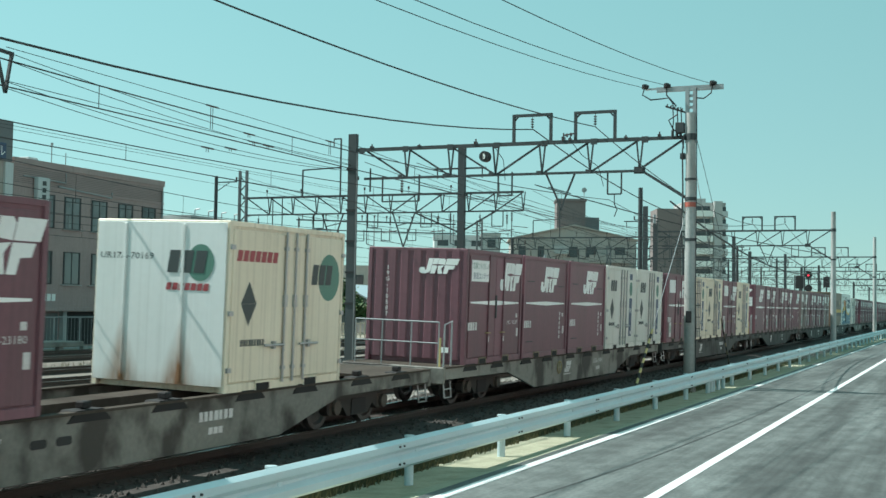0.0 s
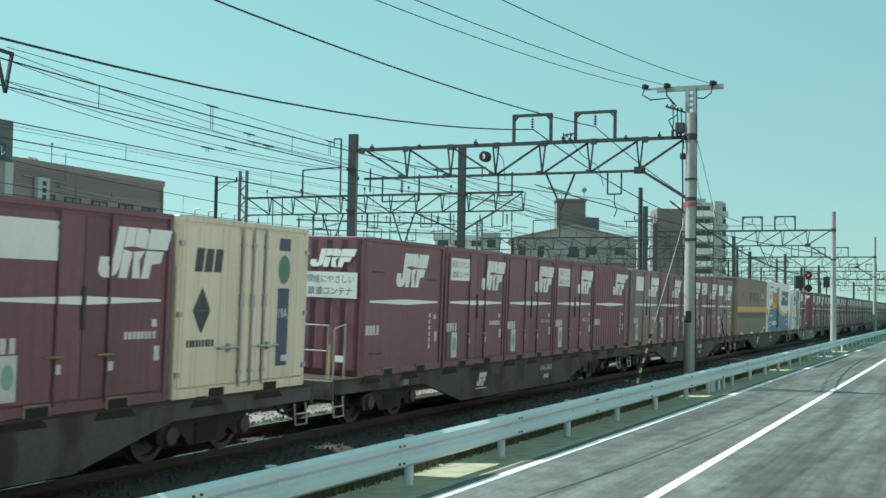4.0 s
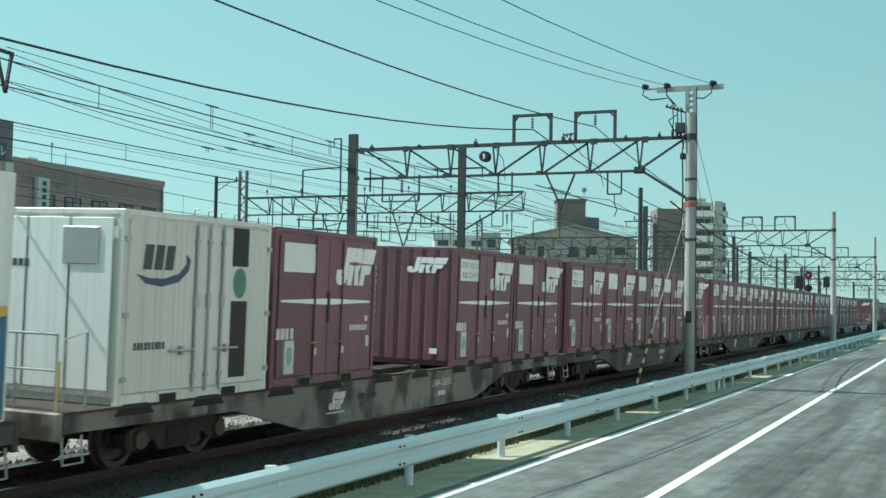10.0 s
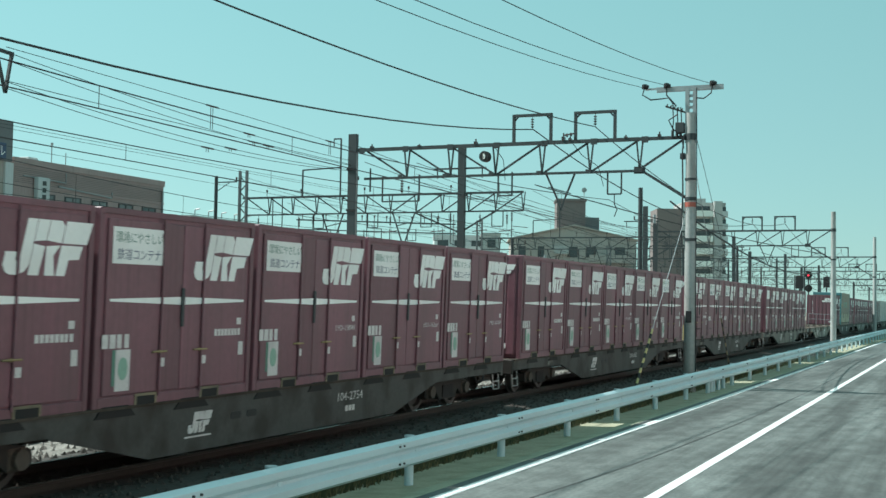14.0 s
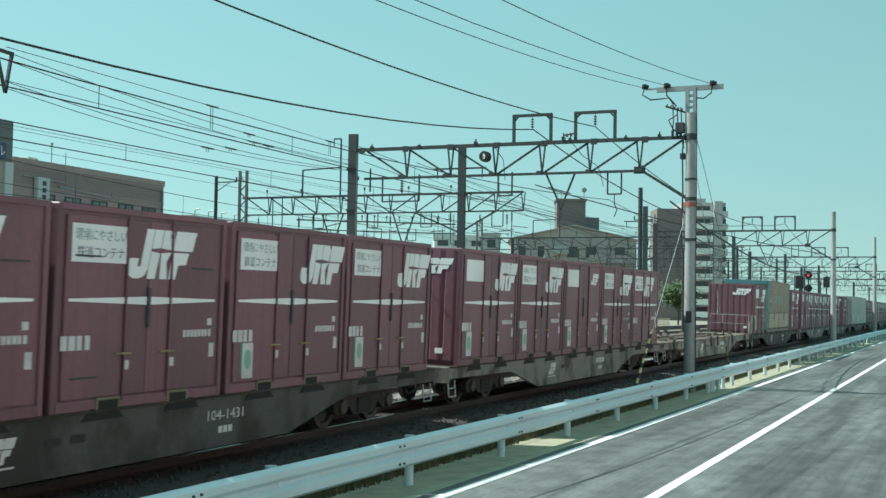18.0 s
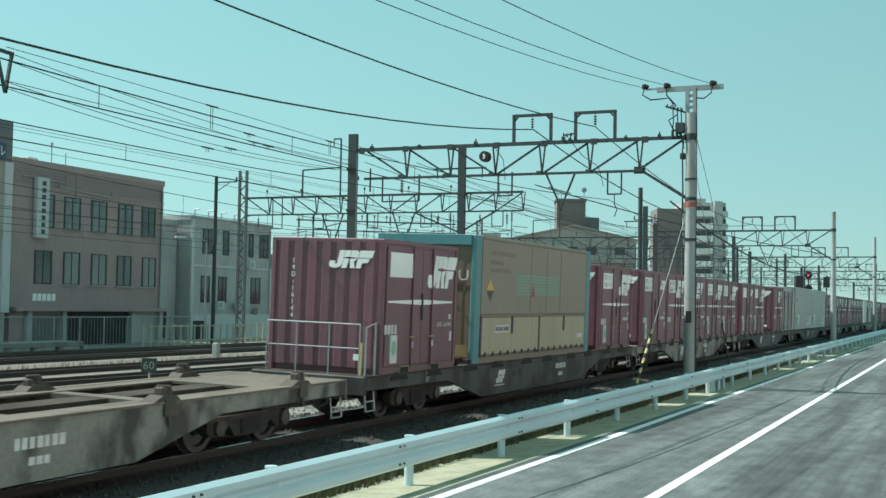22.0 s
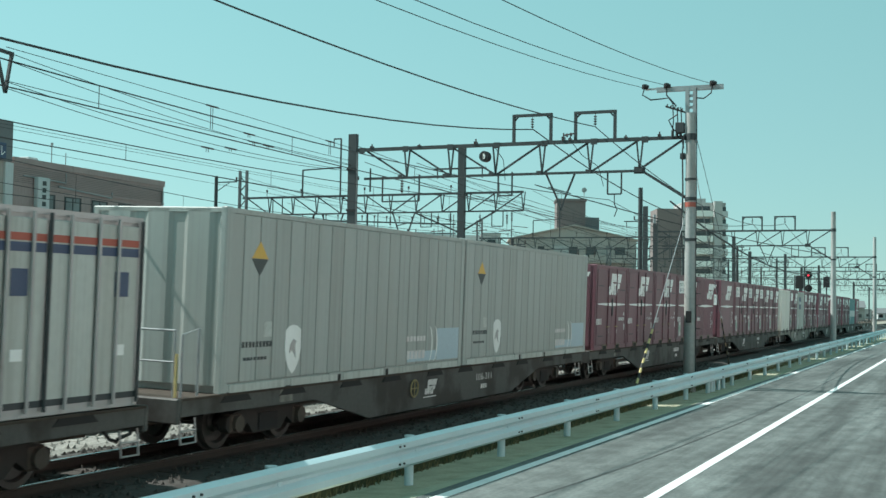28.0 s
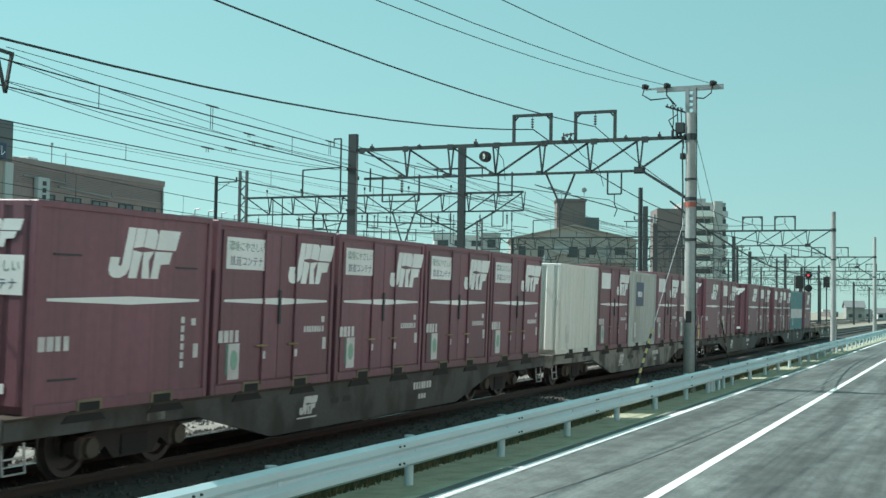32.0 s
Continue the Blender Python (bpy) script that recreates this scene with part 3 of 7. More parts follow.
def gantry(y, full=True):
    gt = thing("catenary_gantry", "dark steel truss gantry over the near tracks carrying wires", "gantry", pose(0, 0, 0), "gantries over the near tracks")
    gt.matrix_basis = pose(-8.6, y, GZ)
    o = pose(8.6, -y, -GZ)

    def at_world():
        for c in gt.children:
            c.matrix_basis = o
    zt, zb = 8.17, 7.05
    part("mast", S().box(-21.88, -21.54, y - 0.1, y + 0.1, GZ, 8.8).box(-21.95, -21.47, y - 0.14, y + 0.14, GZ, 0.1), "dark_steel", gt, "dark rectangular steel mast")
    truss(gt, y, -21.5, -10.4, zt, zb, 6)
    part("top_chord", S().bar((-10.4, y, zt), (-8.7, y, zt), 0.13, 0.11), "dark_steel", gt)
    part("knee_brace", S().bar((-10.4, y, zb + 0.05), (-8.75, y, 6.05), 0.09, 0.09), "dark_steel", gt)
    part("diagonal_brace", S().bar((-10.4, y, zb + 0.05), (-8.75, y, zt), 0.07, 0.07), "dark_steel", gt)
    part("gusset_plate", S().box(-10.6, -10.2, y - 0.02, y + 0.02, 6.95, 7.2), "dark_steel", gt)
    wire_frame(gt, y, -15.1, -13.68, zt, 9.2)
    wire_frame(gt, y, -12.75, -11.3, zt, 9.2)
    hanger(gt, y, -11.3, 0.25, zb, 6.25)
    hanger(gt, y, -15.42, 0.27, zb + 0.1, 6.28)
    hanger(gt, y, -19.65, 0.77, zb + 0.1, 6.15)
    part("wire_hanger", S().bar((-20.95, y, zb + 0.4), (-20.95, y, zb - 0.5), 0.05, 0.05), "dark_steel", gt)
    ins = S().rod((-19.6, y, zb), (-19.6, y, 6.45), 0.012, 6)
    for k in range(5):
        ins.rod((-19.6, y, 6.95 - k * 0.1), (-19.6, y, 6.89 - k * 0.1), 0.07, 10, 0.04)
    part("insulator_string", ins, "insulator", gt, "dark brown disc insulators")
    part("pull_off_bracket", S().bar((-13.85, y, zb), (-13.45, y, 6.2), 0.06, 0.06).bar((-12.75, y, zb), (-13.1, y, 6.2), 0.06, 0.06).bar((-13.75, y, 6.55), (-12.9, y, 6.3), 0.04, 0.04).bar((-13.45, y, 6.2), (-13.28, y, 5.7), 0.05, 0.05).bar((-13.1, y, 6.2), (-13.28, y, 5.7), 0.05, 0.05), "dark_steel", gt)
    part("wire_ring", S().line([(-11.3 + 0.0, y, 6.25), (-11.3, y, 5.9), (-11.2, y, 5.7), (-11.3, y, 5.45)], 0.02), "wire", gt)
    if full:
        for i, x in enumerate((-21.5, -19.65, -17.8, -15.95, -14.1, -12.25, -10.4)):
            part("node_plate", S().box(x - 0.1, x + 0.1, y - 0.075, y - 0.06, zb - 0.05, zb + 0.1), "dark_steel", gt)
            part("node_plate", S().box(x - 0.12 + 0.2, x + 0.12 + 0.2, y - 0.075, y - 0.06, zt - 0.14, zt + 0.08), "dark_steel", gt)
        for x, h in ((-20.9, 0.16), (-18.9, 0.1), (-16.6, 0.2), (-13.2, 0.28), (-12.95, 0.14), (-10.9, 0.12), (-9.7, 0.18)):
            part("wire_clamp", S().box(x - 0.05, x + 0.05, y - 0.09, y + 0.09, zt + 0.05, zt + 0.05 + h * 0.5).rod((x, y, zt + 0.05), (x, y, zt + 0.05 + h), 0.03, 6), "insulator", gt)
        part("strain_insulator", S().bar((-13.2, y, zt + 0.24), (-12.8, y - 0.1, zt + 0.28), 0.05, 0.05).rod((-13.1, y, zt + 0.24), (-13.05, y, zt + 0.25), 0.07, 8).rod((-12.95, y, zt + 0.26), (-12.9, y, zt + 0.265), 0.07, 8), "insulator", gt)
        part("conduit", S().line([(-21.46, y - 0.14, 8.1), (-21.46, y - 0.14, 5.0), (-21.5, y - 0.14, 0.0)], 0.03), "mast_steel", gt)
        for z in (2.2, 3.4, 4.6, 5.8, 7.4):
            part("mast_strap", S().box(-21.92, -21.5, y - 0.13, y - 0.1, z, z + 0.08), "black", gt)
        part("stay_wire", S().line([(-12.9, y, zt), (-12.5, y, zt - 0.5), (-11.9, y, zb + 0.2), (-11.7, y, zb - 0.5)], 0.014), "wire", gt)
        part("stay_wire", S().line([(-15.9, y, zt), (-15.5, y, zb + 0.55), (-15.42, y, zb - 0.2)], 0.014), "wire", gt)
        drum = S().rod((-16.15, y - 0.3, 7.72), (-16.15, y - 0.05, 7.72), 0.2, 16)
        part("pulley_wheel", drum.rod((-16.05, y - 0.4, 7.66), (-16.05, y - 0.3, 7.66), 0.09, 10), "black", gt, "round black tensioning pulley")
        part("pulley_mark", S().box(-16.19, -16.15, y - 0.31, y - 0.302, 7.62, 7.82), "white", gt)
        part("pulley_mark", S().box(-16.11, -16.07, y - 0.41, y - 0.402, 7.62, 7.78), "white", gt)
    at_world()
    return gt


first = gantry(GY[0])
for y in GY[1:]:
    gantry(y, False)


def concrete_mast(y, top, armed):
    m = thing("concrete_mast", "pale concrete railway mast with a red band" if armed else "pale round concrete railway mast", "mast", pose(-8.6, y, -0.34), "masts beside the road")
    part("shaft", S().rod((0, 0, -0.4), (0, 0, 9.35 if armed else top), 0.215, 20, 0.165), "concrete_pole", m, smooth=True)
    part("collar", S().rod((0, 0, 6.3), (0, 0, 6.42), 0.205, 16), "dark_steel", m)
    part("collar", S().rod((0, 0, 8.4), (0, 0, 8.62), 0.2, 16), "dark_steel", m)
    if not armed:
        return m
    part("painted_band", S().rod((0, 0, 6.08), (0, 0, 6.24), 0.2, 20), "orange", m, "faded orange-red band")
    for x in (-0.13, 0.13):
        part("upright", S().bar((x, 0, 8.3), (x, 0, 10.26), 0.13, 0.13), "grey_steel", m)
    for z in (9.55, 9.75, 9.95):
        part("rung", S().bar((-0.13, 0, z), (0.13, 0, z), 0.05, 0.09), "grey_steel", m)
    part("crossarm", S().bar((-1.2, 0, 10.21), (1.1, 0, 10.21), 0.12, 0.17).bar((-1.62, 0, 10.25), (-1.2, 0, 10.25), 0.06, 0.06), "grey_steel", m)
    for x in (-1.62, -0.85, 0.74):
        s = S().rod((x, -0.08, 10.26), (x, -0.08, 10.32), 0.1, 12).rod((x, -0.08, 10.32), (x, -0.08, 10.42), 0.07, 10).rod((x - 0.02, -0.28, 10.33), (x + 0.12, -0.1, 10.33), 0.06, 10)
        part("pin_insulator", s, "black", m)
    s = S().bar((-0.9, 0, 9.62), (-0.12, 0, 9.35), 0.05, 0.06)
    for k in range(5):
        s.rod((-0.85 + k * 0.13, 0, 9.66 - k * 0.045), (-0.82 + k * 0.13, 0, 9.65 - k * 0.045), 0.05, 8)
    part("strain_insulator", s, "insulator", m)
    s = S()
    for k, x in enumerate((-0.62, -0.47, -0.34)):
        s.line([(x, -0.1, 9.55), (x + 0.03, -0.12, 9.1), (x, -0.1, 8.75)], 0.022)
        s.rod((x, -0.1, 8.75), (x, -0.1, 8.5), 0.05, 8)
    part("cable_terminal", s, "black", m)
    part("down_cable", S().line([(-0.2, -0.16, 8.6), (-0.27, -0.12, 8.0), (-0.25, -0.1, 6.5), (-0.3, -0.1, 5.4), (-0.26, -0.1, 4.7)], 0.03), "wire", m)
    part("down_cable", S().line([(0.2, -0.1, 10.2), (0.22, -0.1, 8.6), (0.21, -0.1, 4.0), (0.22, -0.1, 0.2)], 0.018), "wire", m)
    part("jumper_wire", S().line([(-1.62, -0.08, 10.3), (-1.7, -0.08, 10.05), (-1.4, -0.08, 9.86), (-1.0, -0.08, 9.88), (-0.75, -0.08, 9.9), (-0.5, -0.08, 9.6)], 0.024), "wire", m)
    part("jumper_wire", S().line([(0.74, -0.08, 10.28), (0.7, -0.08, 10.0), (0.45, -0.08, 9.82), (0.2, -0.08, 9.85)], 0.024), "wire", m)
    part("bracket", S().box(-0.36, -0.2, -0.1, 0.1, 7.75, 7.95), "dark_steel", m)
    part("cable_box", S().bevel_box(-0.52, -0.22, -0.16, 0.1, 8.66, 9.02, 0.02), "dark_steel", m)
    part("cable_clamp", S().rod((0, 0, 4.9), (0, 0, 5.0), 0.21, 14), "dark_steel", m)
    part("cable_clamp", S().rod((0, 0, 7.0), (0, 0, 7.08), 0.2, 14), "dark_steel", m)
    part("number_plate", S().box(-0.1, 0.1, -0.232, -0.222, 2.1, 2.5), "black", m)
    part("jumper_wire", S().line([(-0.85, -0.08, 10.28), (-0.84, -0.1, 10.0), (-0.62, -0.12, 9.7), (-0.6, -0.1, 9.5)], 0.024), "wire", m)
    part("jumper_wire", S().line([(-0.45, -0.14, 9.3), (-0.75, -0.16, 9.1), (-0.6, -0.16, 8.8), (-0.3, -0.16, 8.55), (-0.22, -0.16, 8.1)], 0.024), "wire", m)
    for z in (1.9, 2.3, 2.7, 3.1, 3.5):
        part("step_bolt", S().rod((0.2, 0, z), (0.36, 0, z), 0.012, 6), "dark_steel", m)
    return m


concrete_mast(GY[0], 10, True)
concrete_mast(GY[1], 9.85, False)
concrete_mast(GY[2], 10.65, False)
for y in GY[3:]:
    concrete_mast(y, 10.2, False)


def guy_stay(ya, yb, zb, r, pale, label):
    st = thing("guy_stay", label, "guy wire", pose(-8.6, ya, -0.64))
    end = Vector((0, yb - ya, zb + 0.64))
    d = end.normalized()
    for k in range(16):
        part("stripe", S().rod(d * (k * 0.22), d * (k * 0.22 + 0.22), r, 10), pale if k % 2 else "black", st)
    part("stay_wire", S().rod(d * 3.52, end, 0.012, 6), "grey_steel", st)
    return st


guy_stay(33.53, 41.3, 5.7, 0.036, "stay_yellow", "yellow and black striped guard on a steel guy wire")
guy_stay(50.09, 42.3, 7.4, 0.026, "pocket", "slim faded striped guard on the second guy wire of the mast")


# wide gantry over the rear tracks, on lattice and plate masts
def rear_gantry(y, xs, zt, x_end):
    gt = thing("rear_gantry", "long dark truss gantry over the rear tracks", "gantry", pose(xs[0], y, GZ), "gantries over the rear tracks")
    o = pose(-xs[0], -y, -GZ)
    lat = S()
    x = xs[0]
    for sx in (-0.26, 0.26):
        lat.bar((x + sx, y, GZ), (x + sx, y, zt + 1.8), 0.15, 0.15)
    for k in range(int((zt + 1.6) / 0.5)):
        z, s = GZ + 0.3 + k * 0.5, 1 if k % 2 else -1
        lat.bar((x - 0.26 * s, y, z), (x + 0.26 * s, y, z + 0.5), 0.06, 0.06)
    part("lattice_mast", lat, "mast_steel", gt, "grey lattice mast")
    for x in xs[1:]:
        part("mast", S().bar((x, y, GZ), (x, y, zt + 2.9), 0.42, 0.3).box(x - 0.45, x + 0.45, y - 0.4, y + 0.4, GZ, GZ + 0.5), "dark_steel", gt, "tall dark steel mast")
        part("knee_brace", S().bar((x - 3, y, zt - 1.15), (x, y, zt - 2.4), 0.09, 0.09).bar((x + 2.2, y, zt - 1.1), (x, y, zt - 2.3), 0.09, 0.09), "dark_steel", gt)
    truss(gt, y, xs[0], x_end, zt, zt - 1.1, 11)
    part("upper_rail", S().bar((-29.35, y, zt + 1.49), (-25.95, y, zt + 1.49), 0.09, 0.1).bar((-29.1, y, zt + 1.49), (-29.1, y, zt + 0.9), 0.06, 0.06).bar((-26.2, y, zt + 1.49), (-26.2, y, zt + 0.9), 0.06, 0.06), "dark_steel", gt)
    part("wire_portal", S().bar((-38.4, y, zt), (-38.4, y, zt + 1.7), 0.08, 0.08).bar((-35.7, y, zt), (-35.7, y, zt + 3.6), 0.08, 0.08).bar((-38.4, y, zt + 1.7), (-35.7, y, zt + 1.8), 0.08, 0.08).bar((-35.7, y, zt + 3.6), (-36.2, y, zt + 3.6), 0.08, 0.08).bar((-36.2, y, zt + 3.6), (-36.2, y, zt + 3.1), 0.05, 0.05), "dark_steel", gt)
    for x in (-41.6, -38.6, -34.7, -32.2, -29.0, -26.3, -24.6):
        ins = S().rod((x, y, zt - 1.1), (x, y, zt - 2.3), 0.012, 5)
        for k in range(5):
            ins.rod((x, y, zt - 1.35 - k * 0.11), (x, y, zt - 1.42 - k * 0.11), 0.075, 8, 0.045)
        part("insulator_string", ins.rod((x - 0.5, y, zt - 2.3), (x + 0.45, y, zt - 2.2), 0.025, 5), "insulator", gt)
    for x in (-40.2, -37.2, -33.4, -29.8, -25.2):
        hanger(gt, y, x, 0.35, zt - 1.1 if x > -39 else zt, zt - 2.0)
    for x in (-36.2, -31.3):
        part("pull_off_bracket", S().bar((x - 0.75, y, zt - 1.1), (x, y, zt - 3.2), 0.07, 0.07).bar((x + 0.75, y, zt - 1.1), (x, y, zt - 3.2), 0.07, 0.07).bar((x - 0.45, y, zt - 1.9), (x + 0.5, y, zt - 1.7), 0.05, 0.05), "dark_steel", gt)
    s = S()
    for k, x in enumerate((-41, -38.5, -34, -31, -28.2)):
        s.rod((x, y, zt), (x, y, zt + 0.35), 0.02, 6).rod((x, y, zt + 0.35), (x, y, zt + 0.5), 0.06, 8)
    part("pin_insulators", s, "insulator", gt)
    for c in gt.children:
        c.matrix_basis = o
    return gt


rear_gantry(67.0, (-42.8, -27.5), 8.95, -23.6)
rear_gantry(112.0, (-44.0, -27.3), 8.95, -23.4)
rear_gantry(160.0, (-44.0, -27.3), 8.95, -23.4)
rear_gantry(210.0, (-44.0, -27.3), 8.95, -23.4)
rear_gantry(262.0, (-44.0, -27.3), 8.95, -23.4)


# slim masts standing between the tracks
def slim_mast(x, y, z, r, material, arm):
    m = thing("slim_mast", "slim dark railway mast with a short arm", "mast", pose(x, y, GZ), "slim masts among the tracks")
    part("shaft", S().rod((0, 0, 0), (0, 0, z - GZ), r, 12, r * 0.85), material, m, smooth=True)
    if arm:
        part("arm", S().bar((0, 0, z - GZ - 0.4), (arm, 0, z - GZ - 0.4), 0.07, 0.07).bar((0, 0, z - GZ - 1.0), (arm * 0.7, 0, z - GZ - 0.4), 0.04, 0.04), "dark_steel", m)
        part("insulator", S().rod((arm, 0, z - GZ - 0.4), (arm, 0, z - GZ - 0.1), 0.06, 8), "insulator", m)


slim_mast(-22.9, 92.3, 11.6, 0.2, "dark_steel", 0)
slim_mast(-22.1, 93.6, 9.6, 0.12, "grey_steel", -1.6)
slim_mast(-43.5, 64.95, 10.2, 0.13, "dark_steel", 1.5)
for y in (140, 172, 204, 250, 300):
    slim_mast(-23.5, y, 9.5, 0.16, "dark_steel", 1.4)
    slim_mast(-32.0, y + 11, 9.8, 0.16, "dark_steel", -1.4)
slim_mast(-30.4, 84, 7.2, 0.14, "dark_steel", 1.0)
slim_mast(-33.5, 101, 6.8, 0.14, "grey_steel", 1.0)


# ---- overhead wires ----
def wire(pts, r, label, n=5):
    return tagged(new("overhead_wire", S().line(pts, r, n).mesh("overhead_wire", "wire")), label, "wire")


def sag(x0, y0, z0, x1, y1, z1, low, n=14):
    out = []
    for i in range(n + 1):
        u = i / n
        out.append((x0 + (x1 - x0) * u, y0 + (y1 - y0) * u, z0 + (z1 - z0) * u - 4 * low * u * (1 - u)))
    return out


def catenary(x, ys, z_contact, z_top, low, r=0.012, drop=5.0, name="overhead_line"):
    t = thing(name, "dark contact wire hung on droppers from a sagging carrier wire", "wire", pose(x, ys[0], 0), "overhead lines of the tracks")
    for a, b in zip(ys, ys[1:]):
        za = sag(0, a - ys[0], z_top, 0, b - ys[0], z_top, low)
        part("carrier_wire", S().line(za, r), "wire", t)
        k = int((b - a) / drop)
        for i in range(1, k):
            u = i / k
            y = a - ys[0] + (b - a) * u
            part("dropper", S().rod((0, y, z_contact), (0, y, z_top - 4 * low * u * (1 - u)), 0.006, 4), "wire", t)
        part("contact_wire", S().rod((0, a - ys[0], z_contact), (0, b - ys[0], z_contact), r * 0.9, 5), "wire", t)
    return t


catenary(-11.5, [-8] + GY, 4.98, 6.05, 0.75)
catenary(-15.3, [-8] + GY, 5.0, 6.05, 0.75)
catenary(-19.0, GY[:4], 6.9, 7.6, 0.4, drop=9)
RY = [18.0, 67.0, 112.0, 160.0, 210.0, 262.0]
for x in (-24.3, -28.2, -33.8, -37.6):
    catenary(x, RY, 5.1, 6.5, 0.8)
# feeders on the portals and on the crossarm
for x, low, z0, ztop, r, base in ((-14.36, 2.1, 8.3, 8.68, 0.023, -18.0), (-12.03, 1.22, 8.68, 8.68, 0.019, -16.0)):
    ys = [base] + GY
    for a, b in zip(ys, ys[1:]):
        wire(sag(x, a, z0 if a < 0 else ztop, x, b, ztop, low if a < 0 else 1.3, 20), r, "thick dark feeder cable sagging between the portals")
THIN = ((8.45, 8.27, -0.03), (8.33, 7.77, 0.19), (8.13, 7.59, 0.23), (7.61, 7.62, 0.02), (7.59, 7.42, 0.31), (7.43, 7.38, 0.36))
for za, zb_, low in THIN:
    wire(sag(-21.8, 23.2, za, -21.8, GY[0], zb_, low, 14), 0.010, "thin dark wire from the bracket to the middle mast")
for x, za, zb_ in ((-10.25, 8.10, 9.96), (-9.47, 7.81, 10.01), (-7.87, 7.67, 9.97)):
    wire(sag(x, -31, za, x, GY[0] - 0.1, zb_, 1.72, 20), 0.0105, "thin dark power wire tied to the crossarm")
for x, z in ((-21.7, 8.4), (-21.2, 7.7), (-27.5, 9.8), (-30.5, 10.2), (-41, 9.6), (-43.0, 10.4)):
    for a, b in zip([41.75, 92.3, 140, 190], [92.3, 140, 190, 260]) if x > -22 else zip([67, 112, 160], [112, 160, 210]):
        wire(sag(x, a, z, x, b, z, 0.7, 8), 0.013, "thin dark wire along the masts")
for x, za, zb_, low in ((-35.0, 9.1, 9.3, 0.03), (-34.6, 8.85, 9.12, 0.03), (-35.2, 8.58, 8.72, 0.02), (-35.5, 8.5, 8.3, 0.04)):
    wire(sag(x, 18.0, za, x, 67.0, zb_, low, 10), 0.010, "thin dark wire over the middle tracks")
wire(sag(-20.5, 60, 8.6, -9.2, 92.3, 6.4, 0.3, 8), 0.03, "dark stay cable crossing towards the mast")
wire(sag(-8.45, GY[0], 8.3, -8.1, 46.0, 4.0, 0.0, 2), 0.01, "thin stay wire of the mast")
wire(sag(-9.3, GY[0], 5.95, -9.4, GY[1], 5.1, 0.95, 14), 0.034, "thick dark cable slung between the roadside masts")

for x, y0_ in ((-24.3, 67.0), (-28.2, 67.0), (-33.8, 67.0), (-37.6, 67.0), (-24.3, 112.0), (-28.2, 112.0), (-33.8, 112.0), (-37.6, 112.0)):
    st = thing("steady_arm", "slim steel steady arm with brown insulators under a gantry", "bracket", pose(x, y0_, 7.85), "steady arms under the rear gantries")
    part("tube", S().rod((0, 0, 0), (0, 0, -1.9), 0.03, 6).rod((0, 0, -1.9), (1.3, 0, -2.3), 0.025, 6).rod((0, 0, -0.9), (1.0, 0, -1.0), 0.02, 6), "dark_steel", st)
    ins = S()
    for k in range(5):
        ins.rod((0, 0, -0.15 - k * 0.1), (0, 0, -0.2 - k * 0.1), 0.08, 8, 0.05)
    part("insulator", ins, "insulator", st)

# gantry end that reaches in from the side
br = thing("gantry_bracket", "dark steel bracket at the end of a gantry beam", "bracket", pose(-22.0, 23.4, 7.3))
part("strut", S().bar((0, -1.2, 1.12), (0, 0.25, 1.07), 0.08, 0.08).bar((0, 0.2, 1.05), (0, 0.02, 0.05), 0.07, 0.07).bar((0, -0.35, 1.1), (0, 0.02, 0.05), 0.07, 0.07).bar((0, 0.25, 1.05), (0, 0.12, 0.6), 0.04, 0.04), "dark_steel", br)
part("beam_end", S().bar((0, -3.5, 1.2), (0, -1.2, 1.12), 0.12, 0.12), "dark_steel", br)
part("mast", S().bar((0, -3.6, GZ - 7.3), (0, -3.6, 1.5), 0.3, 0.3), "dark_steel", br)


# ---- colour-light signals ----
def signal(x, y, z, lit, label):
    s = thing("railway_signal", label, "signal", pose(x, y, GZ), "railway signals")
    part("signal_post", S().rod((0, 0, 0), (0, 0, z - GZ), 0.07, 10), "dark_steel", s)
    if lit:
        for k, dz in enumerate((0.0, -1.25)):
            h = part("signal_head", S().rod((0, -0.05, z - GZ + dz), (0, 0.05, z - GZ + dz), 0.33, 18).bevel_box(-0.14, 0.14, -0.2, 0.05, z - GZ + dz - 0.32, z - GZ + dz + 0.32, 0.02), "black", s)
            part("lens", S().rod((0, -0.22, z - GZ + dz - 0.05), (0, -0.2, z - GZ + dz - 0.05), 0.085 if k == 0 else 0.1, 14), "signal_red" if k == 0 else "black", h, "glowing red lens" if k == 0 else "")
            part("hood", S().bar((-0.13, -0.3, z - GZ + dz + 0.12), (0.13, -0.3, z - GZ + dz + 0.12), 0.24, 0.02), "black", h)
    else:
        part("signal_head", S().bevel_box(-0.33, 0.33, -0.15, 0.15, z - GZ - 0.55, z - GZ + 0.6, 0.05), "black", s)


signal(-13.25, 118.3, 5.65, True, "railway signal with a glowing red lamp")
signal(-13.25, 111.4, 4.79, False, "dark rear board of a railway signal")
signal(-13.25, 134.7, 5.36, False, "dark rear board of another railway signal")


